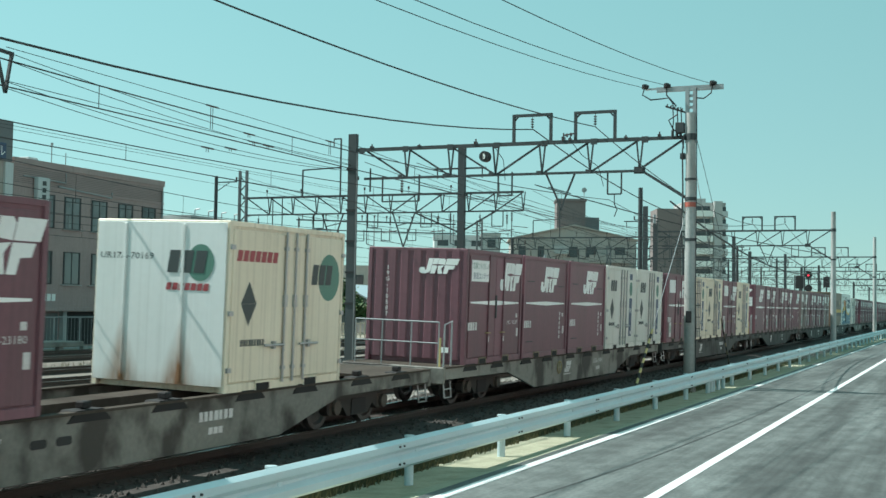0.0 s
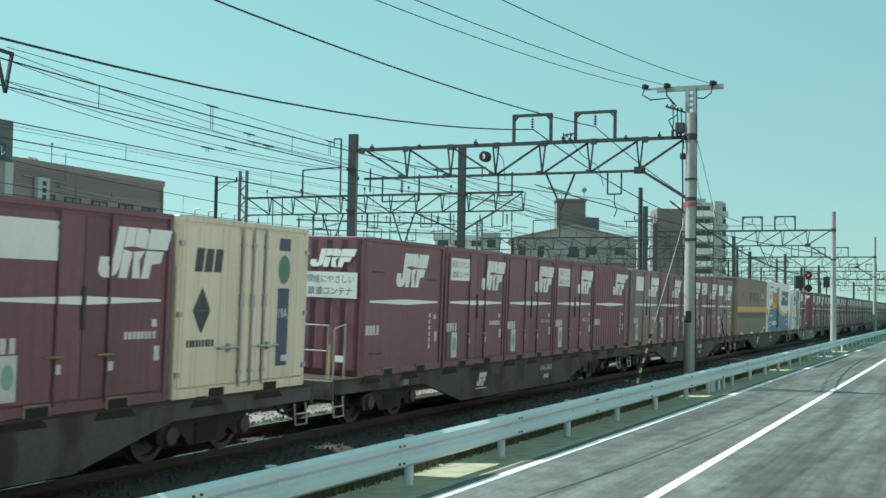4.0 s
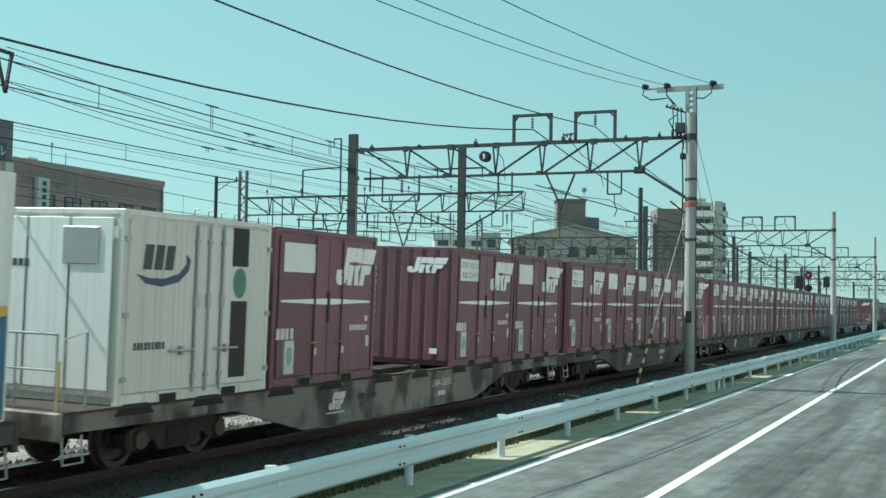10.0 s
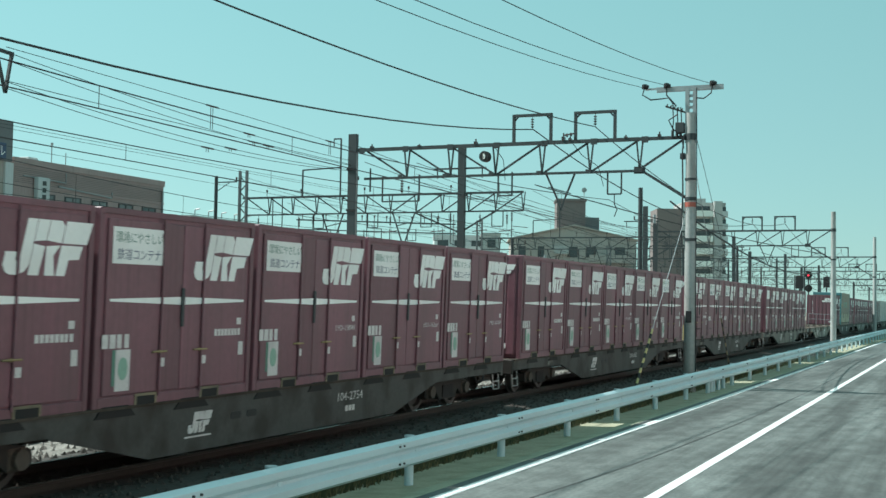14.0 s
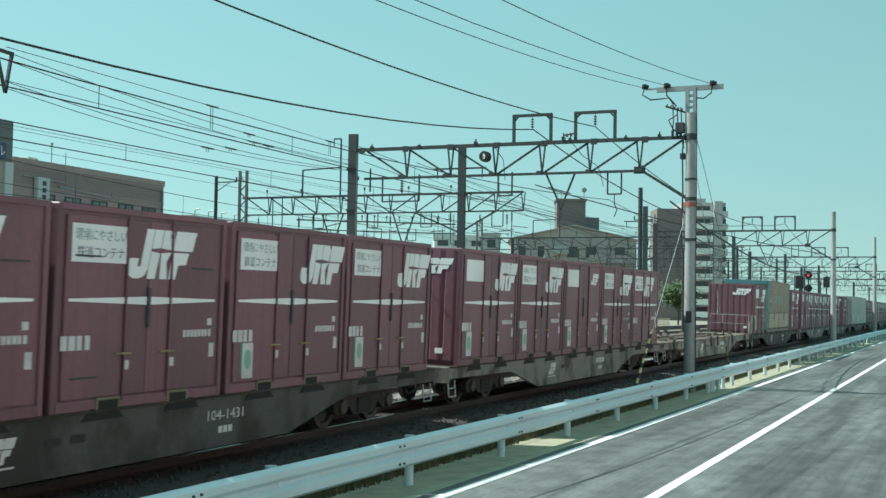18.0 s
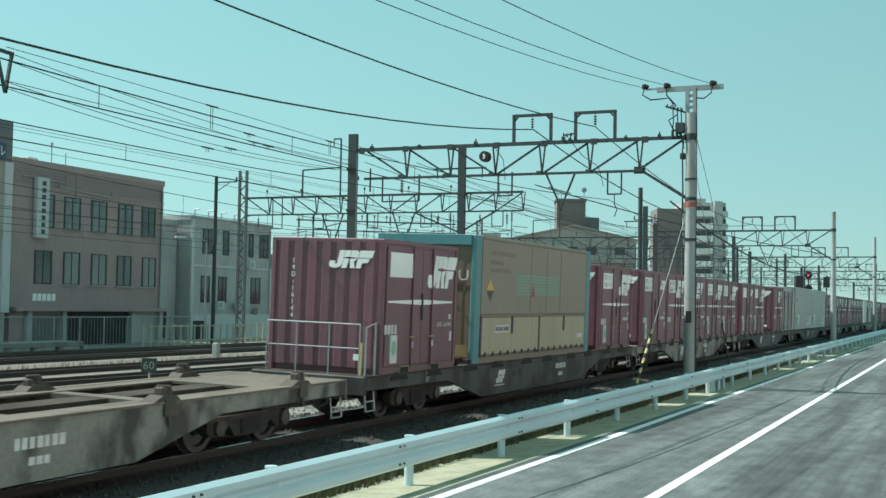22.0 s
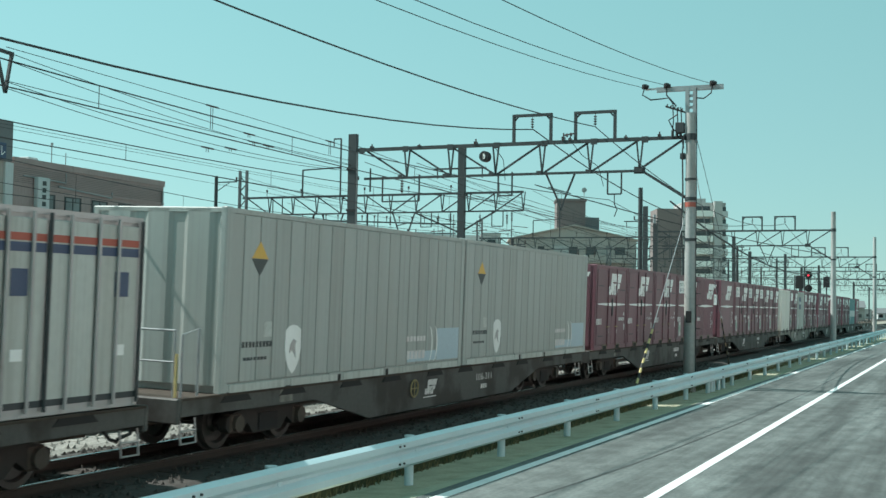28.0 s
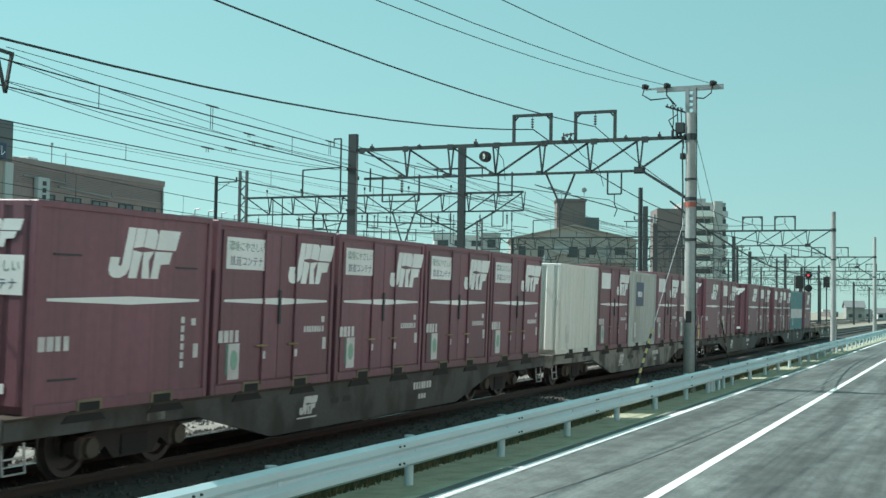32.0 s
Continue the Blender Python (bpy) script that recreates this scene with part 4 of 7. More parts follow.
# long cable rack on short posts behind the rear tracks
rk = thing("cable_rack", "long dark cable rack with rows of pin insulators on posts", "cable rack", pose(-46.0, 95.0, GZ))
part("rack_beam", S().bar((-9.0, 0, 10.15), (6.5, 0, 9.55), 0.1, 0.12), "dark_steel", rk)
part("rack_beam", S().bar((-9.0, 0, 9.3), (6.5, 0, 8.75), 0.08, 0.09), "dark_steel", rk)
for x in (-8.8, -1.2, 6.3):
    part("rack_post", S().bar((x, 0, 0), (x, 0, 10.4), 0.07, 0.07), "grey_steel", rk)
for k in range(13):
    x = -8.4 + k * 1.2
    z = 10.15 - (x + 9) * 0.0387
    part("pin_insulator", S().rod((x, 0, z), (x, 0, z + 0.4), 0.035, 6).rod((x, 0, z + 0.4), (x, 0, z + 0.55), 0.08, 8), "insulator", rk)
for k in range(6):
    x = -7.6 + k * 2.5
    part("wire_hanger", S().bar((x - 0.4, 0, 9.2), (x - 0.4, 0, 8.2), 0.06, 0.06).bar((x + 0.4, 0, 9.2), (x + 0.4, 0, 8.2), 0.06, 0.06).bar((x - 0.4, 0, 8.2), (x + 0.4, 0, 8.2), 0.06, 0.06), "dark_steel", rk)

# clamps, tension insulators and double droppers on the thin wires
for y, k, drop in ((32.2, 0, 0.74), (40.0, 0, 0.5), (34.4, 1, 0.12), (34.7, 2, 0.14), (33.3, 4, 0.1), (32.0, 5, 0.14), (35.6, 2, 0.12)):
    za, zb_, low = THIN[k]
    u, x = (y - 23.2) / (GY[0] - 23.2), -21.8
    top = za + (zb_ - za) * u - 4 * low * u * (1 - u)
    cl = thing("wire_clamp", "small dark clamp with short droppers on a thin wire", "clamp", pose(x, y, top), "clamps on the overhead wires")
    part("dropper", S().rod((0, -0.06, 0), (0, -0.06, -drop), 0.011, 5), "wire", cl)
    part("dropper", S().rod((0, 0.06, 0), (0, 0.06, -drop), 0.011, 5), "wire", cl)
    part("sleeve", S().rod((0, -0.3, 0.0), (0, 0.35, 0.0), 0.028, 8), "insulator", cl)
for x, z in ((-23.0, 9.0), (-25.8, 8.6), (-32.5, 8.7), (-35.8, 8.9), (-39.5, 8.6)):
    for a, b_ in zip([67, 112, 160], [112, 160, 210]):
        wire(sag(x, a, z, x, b_, z, 0.9, 8), 0.012, "thin dark wire over the rear tracks")

# ================= the train =================
DECK = 0.95           # top of the wagon deck over the rails
HALF = 1.225          # half a container's width


def side(y, z, x=HALF + 0.004):
    """The pose of something flat on the container's side towards the road: its own x runs along the train, its y up."""
    return Matrix(((0, 0, 1, x), (1, 0, 0, y), (0, 1, 0, z), (0, 0, 0, 1)))


def front(x, z, y):
    """The same on the container's leading end."""
    return Matrix(((1, 0, 0, x), (0, 0, -1, y), (0, 1, 0, z), (0, 0, 0, 1)))


def flat(outline, d=0.003):
    return S().prism(outline, "z", 0.0, d)


def emblem(w, h):
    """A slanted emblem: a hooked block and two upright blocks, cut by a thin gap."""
    k = 0.24 * h
    sk = lambda u, v: ((u - 0.5) * (w - k) + k * (v - 0.5), (v - 0.5) * h)
    s = S()
    hook = [(0.0, 0.40), (0.0, 0.16), (0.04, 0.05), (0.10, 0.0), (0.20, 0.0), (0.28, 0.07), (0.315, 0.2), (0.315, 1.0), (0.19, 1.0), (0.19, 0.26), (0.165, 0.22), (0.14, 0.26), (0.14, 0.40)]
    leg_a = [(0.325, 0.0), (0.455, 0.0), (0.47, 0.52), (0.325, 0.555)]
    leg_b = [(0.50, 0.36), (0.535, 0.0), (0.66, 0.0), (0.60, 0.36), (0.665, 0.555), (0.49, 0.525)]
    leg_c = [(0.68, 0.0), (0.80, 0.0), (0.81, 0.29), (0.95, 0.31), (0.97, 0.555), (0.68, 0.555)]
    top_a = [(0.325, 0.60), (0.47, 0.63), (0.47, 1.0), (0.325, 1.0)]
    top_b = [(0.48, 0.63), (0.675, 0.59), (0.68, 0.9), (0.63, 1.0), (0.48, 1.0)]
    top_c = [(0.69, 0.59), (1.02, 0.59), (1.05, 1.0), (0.69, 1.0)]
    for o in (hook, leg_a, leg_b, leg_c, top_a, top_b, top_c):
        s.prism([sk(u, v) for u, v in o], "z", 0, 0.003)
    return s


def bars(w, h, n, seed):
    """Small unreadable lettering as a row of plain bars."""
    rng, s, x = random.Random(seed), S(), -w / 2
    step = w / n
    for i in range(n):
        s.box(x + step * 0.08, x + step * rng.uniform(0.7, 0.9), -h / 2, h / 2, 0, 0.002)
        x += step
    return s


def column(n, w, h, step):
    s = S()
    for j in range(n):
        s.box(-w, w, -h - j * step, h - j * step, 0, 0.003)
    return s


CACHE = {}


def shared(key, make, material):
    if key not in CACHE:
        CACHE[key] = make().mesh(key.split(":")[0], material)
    return CACHE[key]


def shell(box, L, H, material, ribs_end=7, rib_side=0, depth=0.03):
    """Floor frame, walls with pressed ribs, corner posts and roof of a container."""
    tag = f"{L}:{H}:{ribs_end}:{rib_side}"
    h = L / 2

    def body():
        a, b = HALF - 0.03, h - 0.03
        out = []
        for ux, uy, cx, cy, n_, d in ((1, 0, 0, -b, ribs_end, depth), (0, 1, a, 0, rib_side, 0.024), (-1, 0, 0, b, ribs_end, depth), (0, -1, -a, 0, rib_side, 0.024)):
            half_ = a if ux else b
            run = [(-half_, 0.0)]
            w = (2 * half_ - 0.2) / n_ if n_ else 0
            for i in range(n_):
                m = -half_ + 0.1 + w * (i + 0.5)
                run += [(m - w * 0.36, 0.0), (m - w * 0.26, d), (m + w * 0.26, d), (m + w * 0.36, 0.0)]
            out += [(cx + ux * t + uy * q, cy + uy * t - ux * q) for t, q in run]
        return S().prism(out, "z", 0.12, H - 0.04)

    def post():
        return S().bevel_box(-0.05, 0.05, -0.05, 0.05, 0.0, H - 0.02, 0.012)
    pm = shared(f"corner_post:{H}{material}", post, material)
    for ex in (-1, 1):
        for ey in (-1, 1):
            part("corner_post", pm, material, box, at=pose(ex * (HALF - 0.05), ey * (h - 0.05), 0))
    part("body", shared("body:" + tag + material, body, material), material, box)
    rim = shared(f"bottom_rail:{L}{material}", lambda: S().bevel_box(-HALF, HALF, -h + 0.1, h - 0.1, 0.0, 0.14, 0.01), material)
    part("bottom_rail", rim, material, box)

    def roof():
        prof = [(-h + 0.005, H - 0.09), (-h + 0.005, H - 0.03), (-h + 0.02, H - 0.015)]
        k = max(4, int(L / 0.6))
        for i in range(k):
            y = -h + 0.2 + (L - 0.4) * (i + 0.5) / k
            prof += [(y - 0.16, H - 0.015), (y - 0.05, H - 0.012), (y + 0.05, H - 0.012), (y + 0.16, H - 0.015)]
        prof += [(h - 0.02, H - 0.015), (h - 0.005, H - 0.03), (h - 0.005, H - 0.09)]
        return S().prism(prof, "x", -HALF + 0.005, HALF - 0.005)
    part("roof", shared(f"roof:{L}:{H}{material}", roof, material), material, box)


def pockets(box, ys, material="pocket"):
    me = shared("fork_pocket:" + material, lambda: S().box(0, 0.012, -0.24, -0.2, 0.0, 0.15).box(0, 0.012, 0.2, 0.24, 0.0, 0.15).box(0, 0.012, -0.24, 0.24, 0.12, 0.155), material)
    hole = shared("pocket_recess:a", lambda: S().box(0, 0.006, -0.2, 0.2, 0.0, 0.12), "dark")
    for y in ys:
        p = part("fork_pocket", me, material, box, at=pose(HALF, y, 0.0))
        part("pocket_recess", hole, "dark", p)


def doors(box, ys, H, material, rods=True):
    """Side doors: plates a little proud, with upright locking rods and handles."""
    for a, b in ys:
        w = b - a
        d = part("door", shared(f"door:{w:.3f}:{H}{material}", lambda: S().bevel_box(0, 0.022, -w / 2, w / 2, 0.16, H - 0.16, 0.008), material), material, box, at=pose(HALF - 0.026, (a + b) / 2, 0))
        if rods:
            for u in (0.28, 0.72):
                part("lock_rod", shared(f"lock_rod:{H}", lambda: S().rod((0.03, 0, 0.12), (0.03, 0, H - 0.12), 0.016, 6).box(0.0, 0.04, -0.03, 0.03, 0.6, 0.66).box(0.0, 0.04, -0.03, 0.03, H - 0.5, H - 0.44), "dark_steel" if material != "cream" and material != "pale" else "alu"), "dark_steel", d, at=pose(0.0, (u - 0.5) * w, 0))


RL = 3.665


def y_of(u, L=RL):
    return (u - 0.5) * L


def red_container(kind, panel, number, green, label, shade="red"):
    """A 12-foot maroon railway container. kind: doors, smooth, ribbed, small (a small emblem and no stripe)."""
    H = 2.60
    c = thing("freight_container", label, "container", group="maroon freight containers on the train")
    shell(c, RL, H, shade, rib_side=13 if kind == "ribbed" else 0)
    if kind in ("doors", "small", "vent"):
        for a, b in ((0.05, 0.365), (0.37, 0.498), (0.502, 0.63), (0.635, 0.95)):
            w = (b - a) * RL
            part("door", shared(f"door:{w:.3f}{shade}", lambda: S().bevel_box(0, 0.024, -w / 2, w / 2, 0.16, H - 0.15, 0.008), shade), shade, c, at=pose(HALF - 0.026, y_of((a + b) / 2), 0))
        rod = shared("lock_rod:red" + shade, lambda: S().rod((0.016, 0, 0.1), (0.016, 0, H - 0.1), 0.017, 6).box(-0.004, 0.03, -0.03, 0.03, 0.25, 0.3).box(-0.004, 0.03, -0.03, 0.03, H - 0.35, H - 0.3), shade)
        for u in (0.3675, 0.6325):
            part("lock_rod", rod, shade, c, at=pose(HALF, y_of(u), 0))
        latch = shared("latch:a", lambda: S().bevel_box(0, 0.03, -0.035, 0.035, -0.27, 0.27, 0.01), "dark_steel")
        part("latch", latch, "dark_steel", c, at=pose(HALF, y_of(0.5), 1.3))
        hd = shared("handle:a", lambda: S().rod((0.03, -0.16, 0), (0.03, 0.16, 0), 0.014, 6).box(0, 0.03, -0.02, 0.02, -0.02, 0.02), "yellow")
        for u in (0.36, 0.62):
            part("handle", hd, "yellow", c, "yellow-tipped door handle", at=pose(HALF, y_of(u), 0.70))
        tag_ = shared("tag:a", lambda: S().box(0, 0.004, -0.06, 0.06, -0.06, 0.06), "white_dim")
        for u in (0.385, 0.655):
            part("tag", tag_, "white_dim", c, at=pose(HALF, y_of(u), 0.55))
    if kind in ("smooth", "vent"):
        ln_ = shared("seam_rail:a", lambda: S().box(0, 0.012, -0.25, 0.25, -0.012, 0.012), "dark_steel")
        for u, z in ((0.16, 1.95), (0.84, 1.85), (0.16, 0.42)):
            part("seam_rail", ln_, "dark_steel", c, at=pose(HALF - 0.026 if kind == "smooth" else HALF - 0.004, y_of(u), z))
    X = HALF - 0.024 if kind == "smooth" else HALF + 0.001
    # the tapered white band
    if kind != "small":
        me = shared("stripe:a", lambda: flat([(-1.58, -0.012), (0, -0.055), (1.58, -0.012), (1.58, 0.022), (0, 0.055), (-1.58, 0.022)]), "white")
        part("stripe", me, "white", c, "tapered white band", at=side(0, 1.39, X))
    # emblem
    wide = kind in ("smooth", "ribbed")
    if kind == "small":
        part("emblem", shared("emblem:s", lambda: emblem(0.75, 0.34), "white"), "white", c, "small white slanted emblem", at=side(y_of(0.8), 2.12, X))
    else:
        u = 0.57 if kind in ("vent", "smooth") else 0.765
        part("emblem", shared("emblem:b", lambda: emblem(1.5, 0.67), "white"), "white", c, "large white slanted emblem", at=side(y_of(u), 2.02, X))
    if panel == "words":
        p = part("placard", shared("placard:a", lambda: flat([(-0.56, -0.24), (0.56, -0.24), (0.56, 0.24), (-0.56, 0.24)]), "white"), "white", c, "white slogan placard", at=side(y_of(0.225), 2.11, X))
        words("環境にやさしい", 0.15, "logo_green", p, pose(0, 0.11, 0.005), "slogan", 1.0)
        words("鉄道コンテナ", 0.15, "navy", p, pose(0, -0.11, 0.005), "slogan", 0.92)
    elif panel == "end":
        p = part("placard", CACHE.get("placard:a") or shared("placard:a", lambda: flat([(-0.56, -0.24), (0.56, -0.24), (0.56, 0.24), (-0.56, 0.24)]), "white"), "white", c, "white slogan placard", at=front(0.5, 1.68, -RL / 2 - 0.006))
        words("環境にやさしい", 0.15, "logo_green", p, pose(0, 0.11, 0.005), "slogan", 1.0)
        words("鉄道コンテナ", 0.15, "navy", p, pose(0, -0.11, 0.005), "slogan", 0.92)
    elif panel == "plain":
        part("placard", shared("placard:b", lambda: flat([(-0.54, -0.24), (0.54, -0.24), (0.54, 0.24), (-0.54, 0.24)]), "white"), "white", c, "blank white placard", at=side(y_of(0.23), 2.11, X))
    if kind in ("doors", "small") and green:
        p = part("sticker", shared("sticker:w", lambda: flat([(-0.15, -0.27), (0.15, -0.27), (0.15, 0.27), (-0.15, 0.27)]), "white_dim"), "white_dim", c, "pale notice with a green picture", at=side(y_of(0.155), 0.48, X))
        part("sticker_print", shared("sticker:g", lambda: flat([(0.1 * math.cos(a * 0.4488), 0.02 + 0.15 * math.sin(a * 0.4488)) for a in range(14)]), "sticker"), "sticker", p, at=pose(0, 0, 0.004))
        part("sticker_strip", shared("sticker:s", lambda: flat([(-0.22, -0.2), (-0.155, -0.2), (-0.155, 0.27), (-0.22, 0.27)]), "logo_green"), "logo_green", p, "dark green strip")
    part("owner_mark", shared("owner_mark:a", lambda: bars(0.60, 0.18, 4, 2), "white_dim"), "white_dim", c, at=side(y_of(0.115), 0.86, X))
    if number:
        words(number, 0.095, "white_dim", c, side(y_of(0.82), 0.93, X + 0.002), "number", 0.72)
    elif not wide:
        part("number", shared("number:a", lambda: bars(0.7, 0.1, 8, 5), "white_dim"), "white_dim", c, at=side(y_of(0.82), 0.93, X))
    else:
        part("number", shared("number:v", lambda: column(6, 0.04, 0.045, 0.125), "white_dim"), "white_dim", c, at=side(y_of(0.83), 1.12, X))
    part("data_plate", shared("data_plate:a", lambda: S().box(-0.055, 0.055, -0.05, 0.05, 0, 0.002), "white_dim"), "white_dim", c, at=side(y_of(0.9), 1.09, X))
    part("data_plate", shared("data_plate:b", lambda: S().box(-0.06, 0.06, -0.1, 0.1, 0, 0.002), "white_dim"), "white_dim", c, at=side(y_of(0.92), 0.68, X))
    pockets(c, (-0.75, 0.75))
    # leading end: emblem, number column, foot rail
    part("end_emblem", shared("emblem:e", lambda: emblem(0.95, 0.34), "white"), "white", c, at=front(0.52, 2.18, -RL / 2 - 0.006))
    if number:
        words("\n".join(number), 1.15, "white", c, front(-0.72, 1.6, -RL / 2 - 0.006), "end_number", 0.085)
    else:
        part("end_number", shared("end_number:a", lambda: column(7, 0.035, 0.05, 0.16), "white"), "white", c, at=front(-0.72, 2.1, -RL / 2 - 0.006))
    part("end_plate", shared("end_plate:a", lambda: S().box(-0.09, 0.09, -0.06, 0.06, 0, 0.003), "white"), "white", c, at=front(0.75, 0.32, -RL / 2 - 0.006))
    return c


def diamond(c, u, z, L, w=0.22, h=0.34, top="logo_dark", x=HALF + 0.004):
    a = part("hazard_mark", shared(f"diamond_top:{w}{top}", lambda: flat([(-w, 0), (w, 0), (0, h)]), top), top, c, at=side(y_of(u, L), z, x))
    part("hazard_mark_half", shared(f"diamond_low:{w}", lambda: flat([(-w, -0.002), (0, -h), (w, -0.002)]), "logo_dark"), "logo_dark", a)


def slanted(s, w, h, n, k=0.15, fill=0.8):
    """A brand word as a row of slanted blocks."""
    st = w / n
    for i in range(n):
        x0 = -w / 2 + i * st
        x1 = x0 + st * fill
        s.prism([(x0, -h / 2), (x1, -h / 2), (x1 + k * h, h / 2), (x0 + k * h, h / 2)], "z", 0, 0.003)
    return s


def oval(w, h, n=24):
    return [(w / 2 * math.cos(2 * math.pi * i / n), h / 2 * math.sin(2 * math.pi * i / n)) for i in range(n)]


def private_container(colour, band, label, rusty=False, dark_windows=False):
    """A 12-foot insulated leased container with barred side doors."""
    H = 2.61
    c = thing("insulated_container", label, "container", group="cream insulated containers")
    shell(c, RL, H, colour, ribs_end=3, depth=0.02)
    for a, b in ((0.03, 0.44), (0.45, 0.62), (0.63, 0.97)):
        w = (b - a) * RL
        part("door", shared(f"door:{w:.3f}{colour}", lambda: S().bevel_box(0, 0.03, -w / 2, w / 2, 0.16, H - 0.14, 0.01), colour), colour, c, at=pose(HALF - 0.026, y_of((a + b) / 2), 0))
    rod = shared("lock_rod:cream", lambda: S().rod((0.03, 0, 0.1), (0.03, 0, H - 0.1), 0.02, 8).box(0, 0.05, -0.04, 0.04, 0.3, 0.36).box(0, 0.05, -0.04, 0.04, 1.3, 1.5).box(0, 0.05, -0.04, 0.04, H - 0.4, H - 0.34), "alu")
    for u in (0.445, 0.53, 0.625):
        part("lock_rod", rod, "alu", c, at=pose(HALF, y_of(u), 0))
    part("door_bar", shared("door_bar:a", lambda: S().rod((0.05, -0.3, 0), (0.05, 0.3, 0), 0.02, 6).box(0, 0.06, -0.03, 0.03, -0.06, 0.06), "alu"), "alu", c, at=pose(HALF, y_of(0.36), 0.7))
    part("door_bar", CACHE["door_bar:a"], "alu", c, at=pose(HALF, y_of(0.66), 0.7))
    hinge = shared("hinge:a", lambda: S().box(0, 0.035, -0.05, 0.05, -0.035, 0.035), "alu")
    for u in (0.02, 0.98):
        for z in (0.35, 1.2, 2.2):
            part("hinge", hinge, "alu", c, at=pose(HALF, y_of(u), z))
    X = HALF + 0.006
    end = shared("end_sheet:" + colour, lambda: S().bevel_box(-0.34, 0.34, -0.012, 0, 0.2, H - 0.14, 0.005), "truck_white")
    if rusty:
        part("end_sheet", S().bevel_box(-1.19, 1.19, -0.012, 0, 0.1, H - 0.05, 0.005), "rusty_white", c, "white end sheet with brown rust at its foot", at=pose(0, -RL / 2 - 0.011, 0))
        for x in (-0.66, 0.42):
            part("end_rib", S().bevel_box(x - 0.03, x + 0.03, -0.016, 0, 0.14, H - 0.08, 0.006), "rusty_white", c, at=pose(0, -RL / 2 - 0.023, 0))
    else:
        for x in (-0.72, 0.0, 0.72):
            part("end_sheet", end, "truck_white", c, "white end sheet", at=pose(x, -RL / 2 - 0.011, 0))
    if not rusty:
        part("brand_mark", shared("brand:j", lambda: slanted(S(), 0.72, 0.34, 3), "logo_dark"), "logo_dark", c, "dark slanted brand mark", at=side(y_of(0.21), 1.98, X))
        if dark_windows:
            cres = [(-0.62, 0.0), (-0.4, -0.13), (-0.05, -0.17), (0.35, -0.1), (0.58, 0.06), (0.62, 0.22), (0.5, 0.3), (0.52, 0.16), (0.35, 0.02), (0.0, -0.06), (-0.35, -0.05)]
            part("brand_crescent", flat(cres), "navy", c, "dark crescent under the mark", at=side(y_of(0.24), 1.75, X))
            part("vent_panel", S().bevel_box(-0.3, 0.3, -0.03, 0, -0.25, 0.25, 0.01), "alu", c, at=pose(0.55, -RL / 2 - 0.012, 2.1))
            part("end_number", bars(0.5, 0.1, 5, 3), "logo_dark", c, at=front(-0.55, 1.85, -RL / 2 - 0.026))
        else:
            diamond(c, 0.17, 1.25, RL, x=X)
        part("number", shared("number:c", lambda: bars(0.7, 0.1, 9, 8), "logo_dark"), "logo_dark", c, at=side(y_of(0.17), 0.78, X))
        if dark_windows:
            for z, hh in ((2.2, 0.29), (0.82, 0.57)):
                part("dark_panel", shared(f"dark_panel:{hh}", lambda: flat([(-0.22, -hh), (0.22, -hh), (0.22, hh), (-0.22, hh)]), "black"), "black", c, at=side(y_of(0.76), z, X))
            part("emblem", shared("emblem:o", lambda: flat(oval(0.36, 0.46)), "logo_green"), "logo_green", c, at=side(y_of(0.76), 1.66, X))
        elif band:
            part("colour_band", shared("band:n", lambda: flat([(-0.17, -0.62), (0.17, -0.62), (0.17, 0.62), (-0.17, 0.62)]), "navy"), "navy", c, "navy blue upright band", at=side(y_of(0.79), 0.98, X))
            words("19A", 0.16, "white", c, side(y_of(0.79), 1.2, X + 0.004), "type_mark", 0.28)
            part("colour_band", shared("band:t", lambda: flat([(-0.17, -0.1), (0.17, -0.1), (0.17, 0.1), (-0.17, 0.1)]), "navy"), "navy", c, at=side(y_of(0.79), 2.3, X))
            part("emblem", shared("emblem:o", lambda: flat(oval(0.36, 0.46)), "logo_green"), "logo_green", c, "green tree emblem", at=side(y_of(0.79), 1.9, X))
            part("notice", shared("notice:a", lambda: S().box(-0.2, 0.2, -0.05, 0.05, 0, 0.004), "white_dim"), "white_dim", c, at=side(y_of(0.84), 0.48, X + 0.004))
    else:
        part("brand_word", shared("brand:u", lambda: slanted(S(), 1.2, 0.17, 7, 0.2), "logo_red"), "logo_red", c, "red slanted brand word", at=side(y_of(0.22), 2.08, X))
        diamond(c, 0.16, 1.35, RL, x=X)
        part("emblem", shared("emblem:u", lambda: flat(oval(0.74, 0.80)), "logo_green"), "logo_green", c, "grey-green oval emblem", at=side(y_of(0.85), 1.80, X))
        part("brand_mark", CACHE["brand:j"] if "brand:j" in CACHE else shared("brand:j", lambda: slanted(S(), 0.72, 0.34, 3), "logo_dark"), "logo_dark", c, at=side(y_of(0.78), 1.84, X + 0.004))
        part("number", shared("number:c", lambda: bars(0.7, 0.1, 9, 8), "logo_dark"), "logo_dark", c, at=side(y_of(0.2), 0.75, X))
        Y = -RL / 2 - 0.026
        words("UR17A-70169", 0.10, "logo_dark", c, front(-0.62, 2.03, Y), "number", 1.0)
        part("emblem", shared("emblem:v", lambda: flat(oval(0.48, 0.56)), "logo_green"), "logo_green", c, at=front(0.74, 1.95, Y))
        part("brand_mark", CACHE["brand:j"], "logo_dark", c, at=front(0.5, 1.96, Y - 0.004))
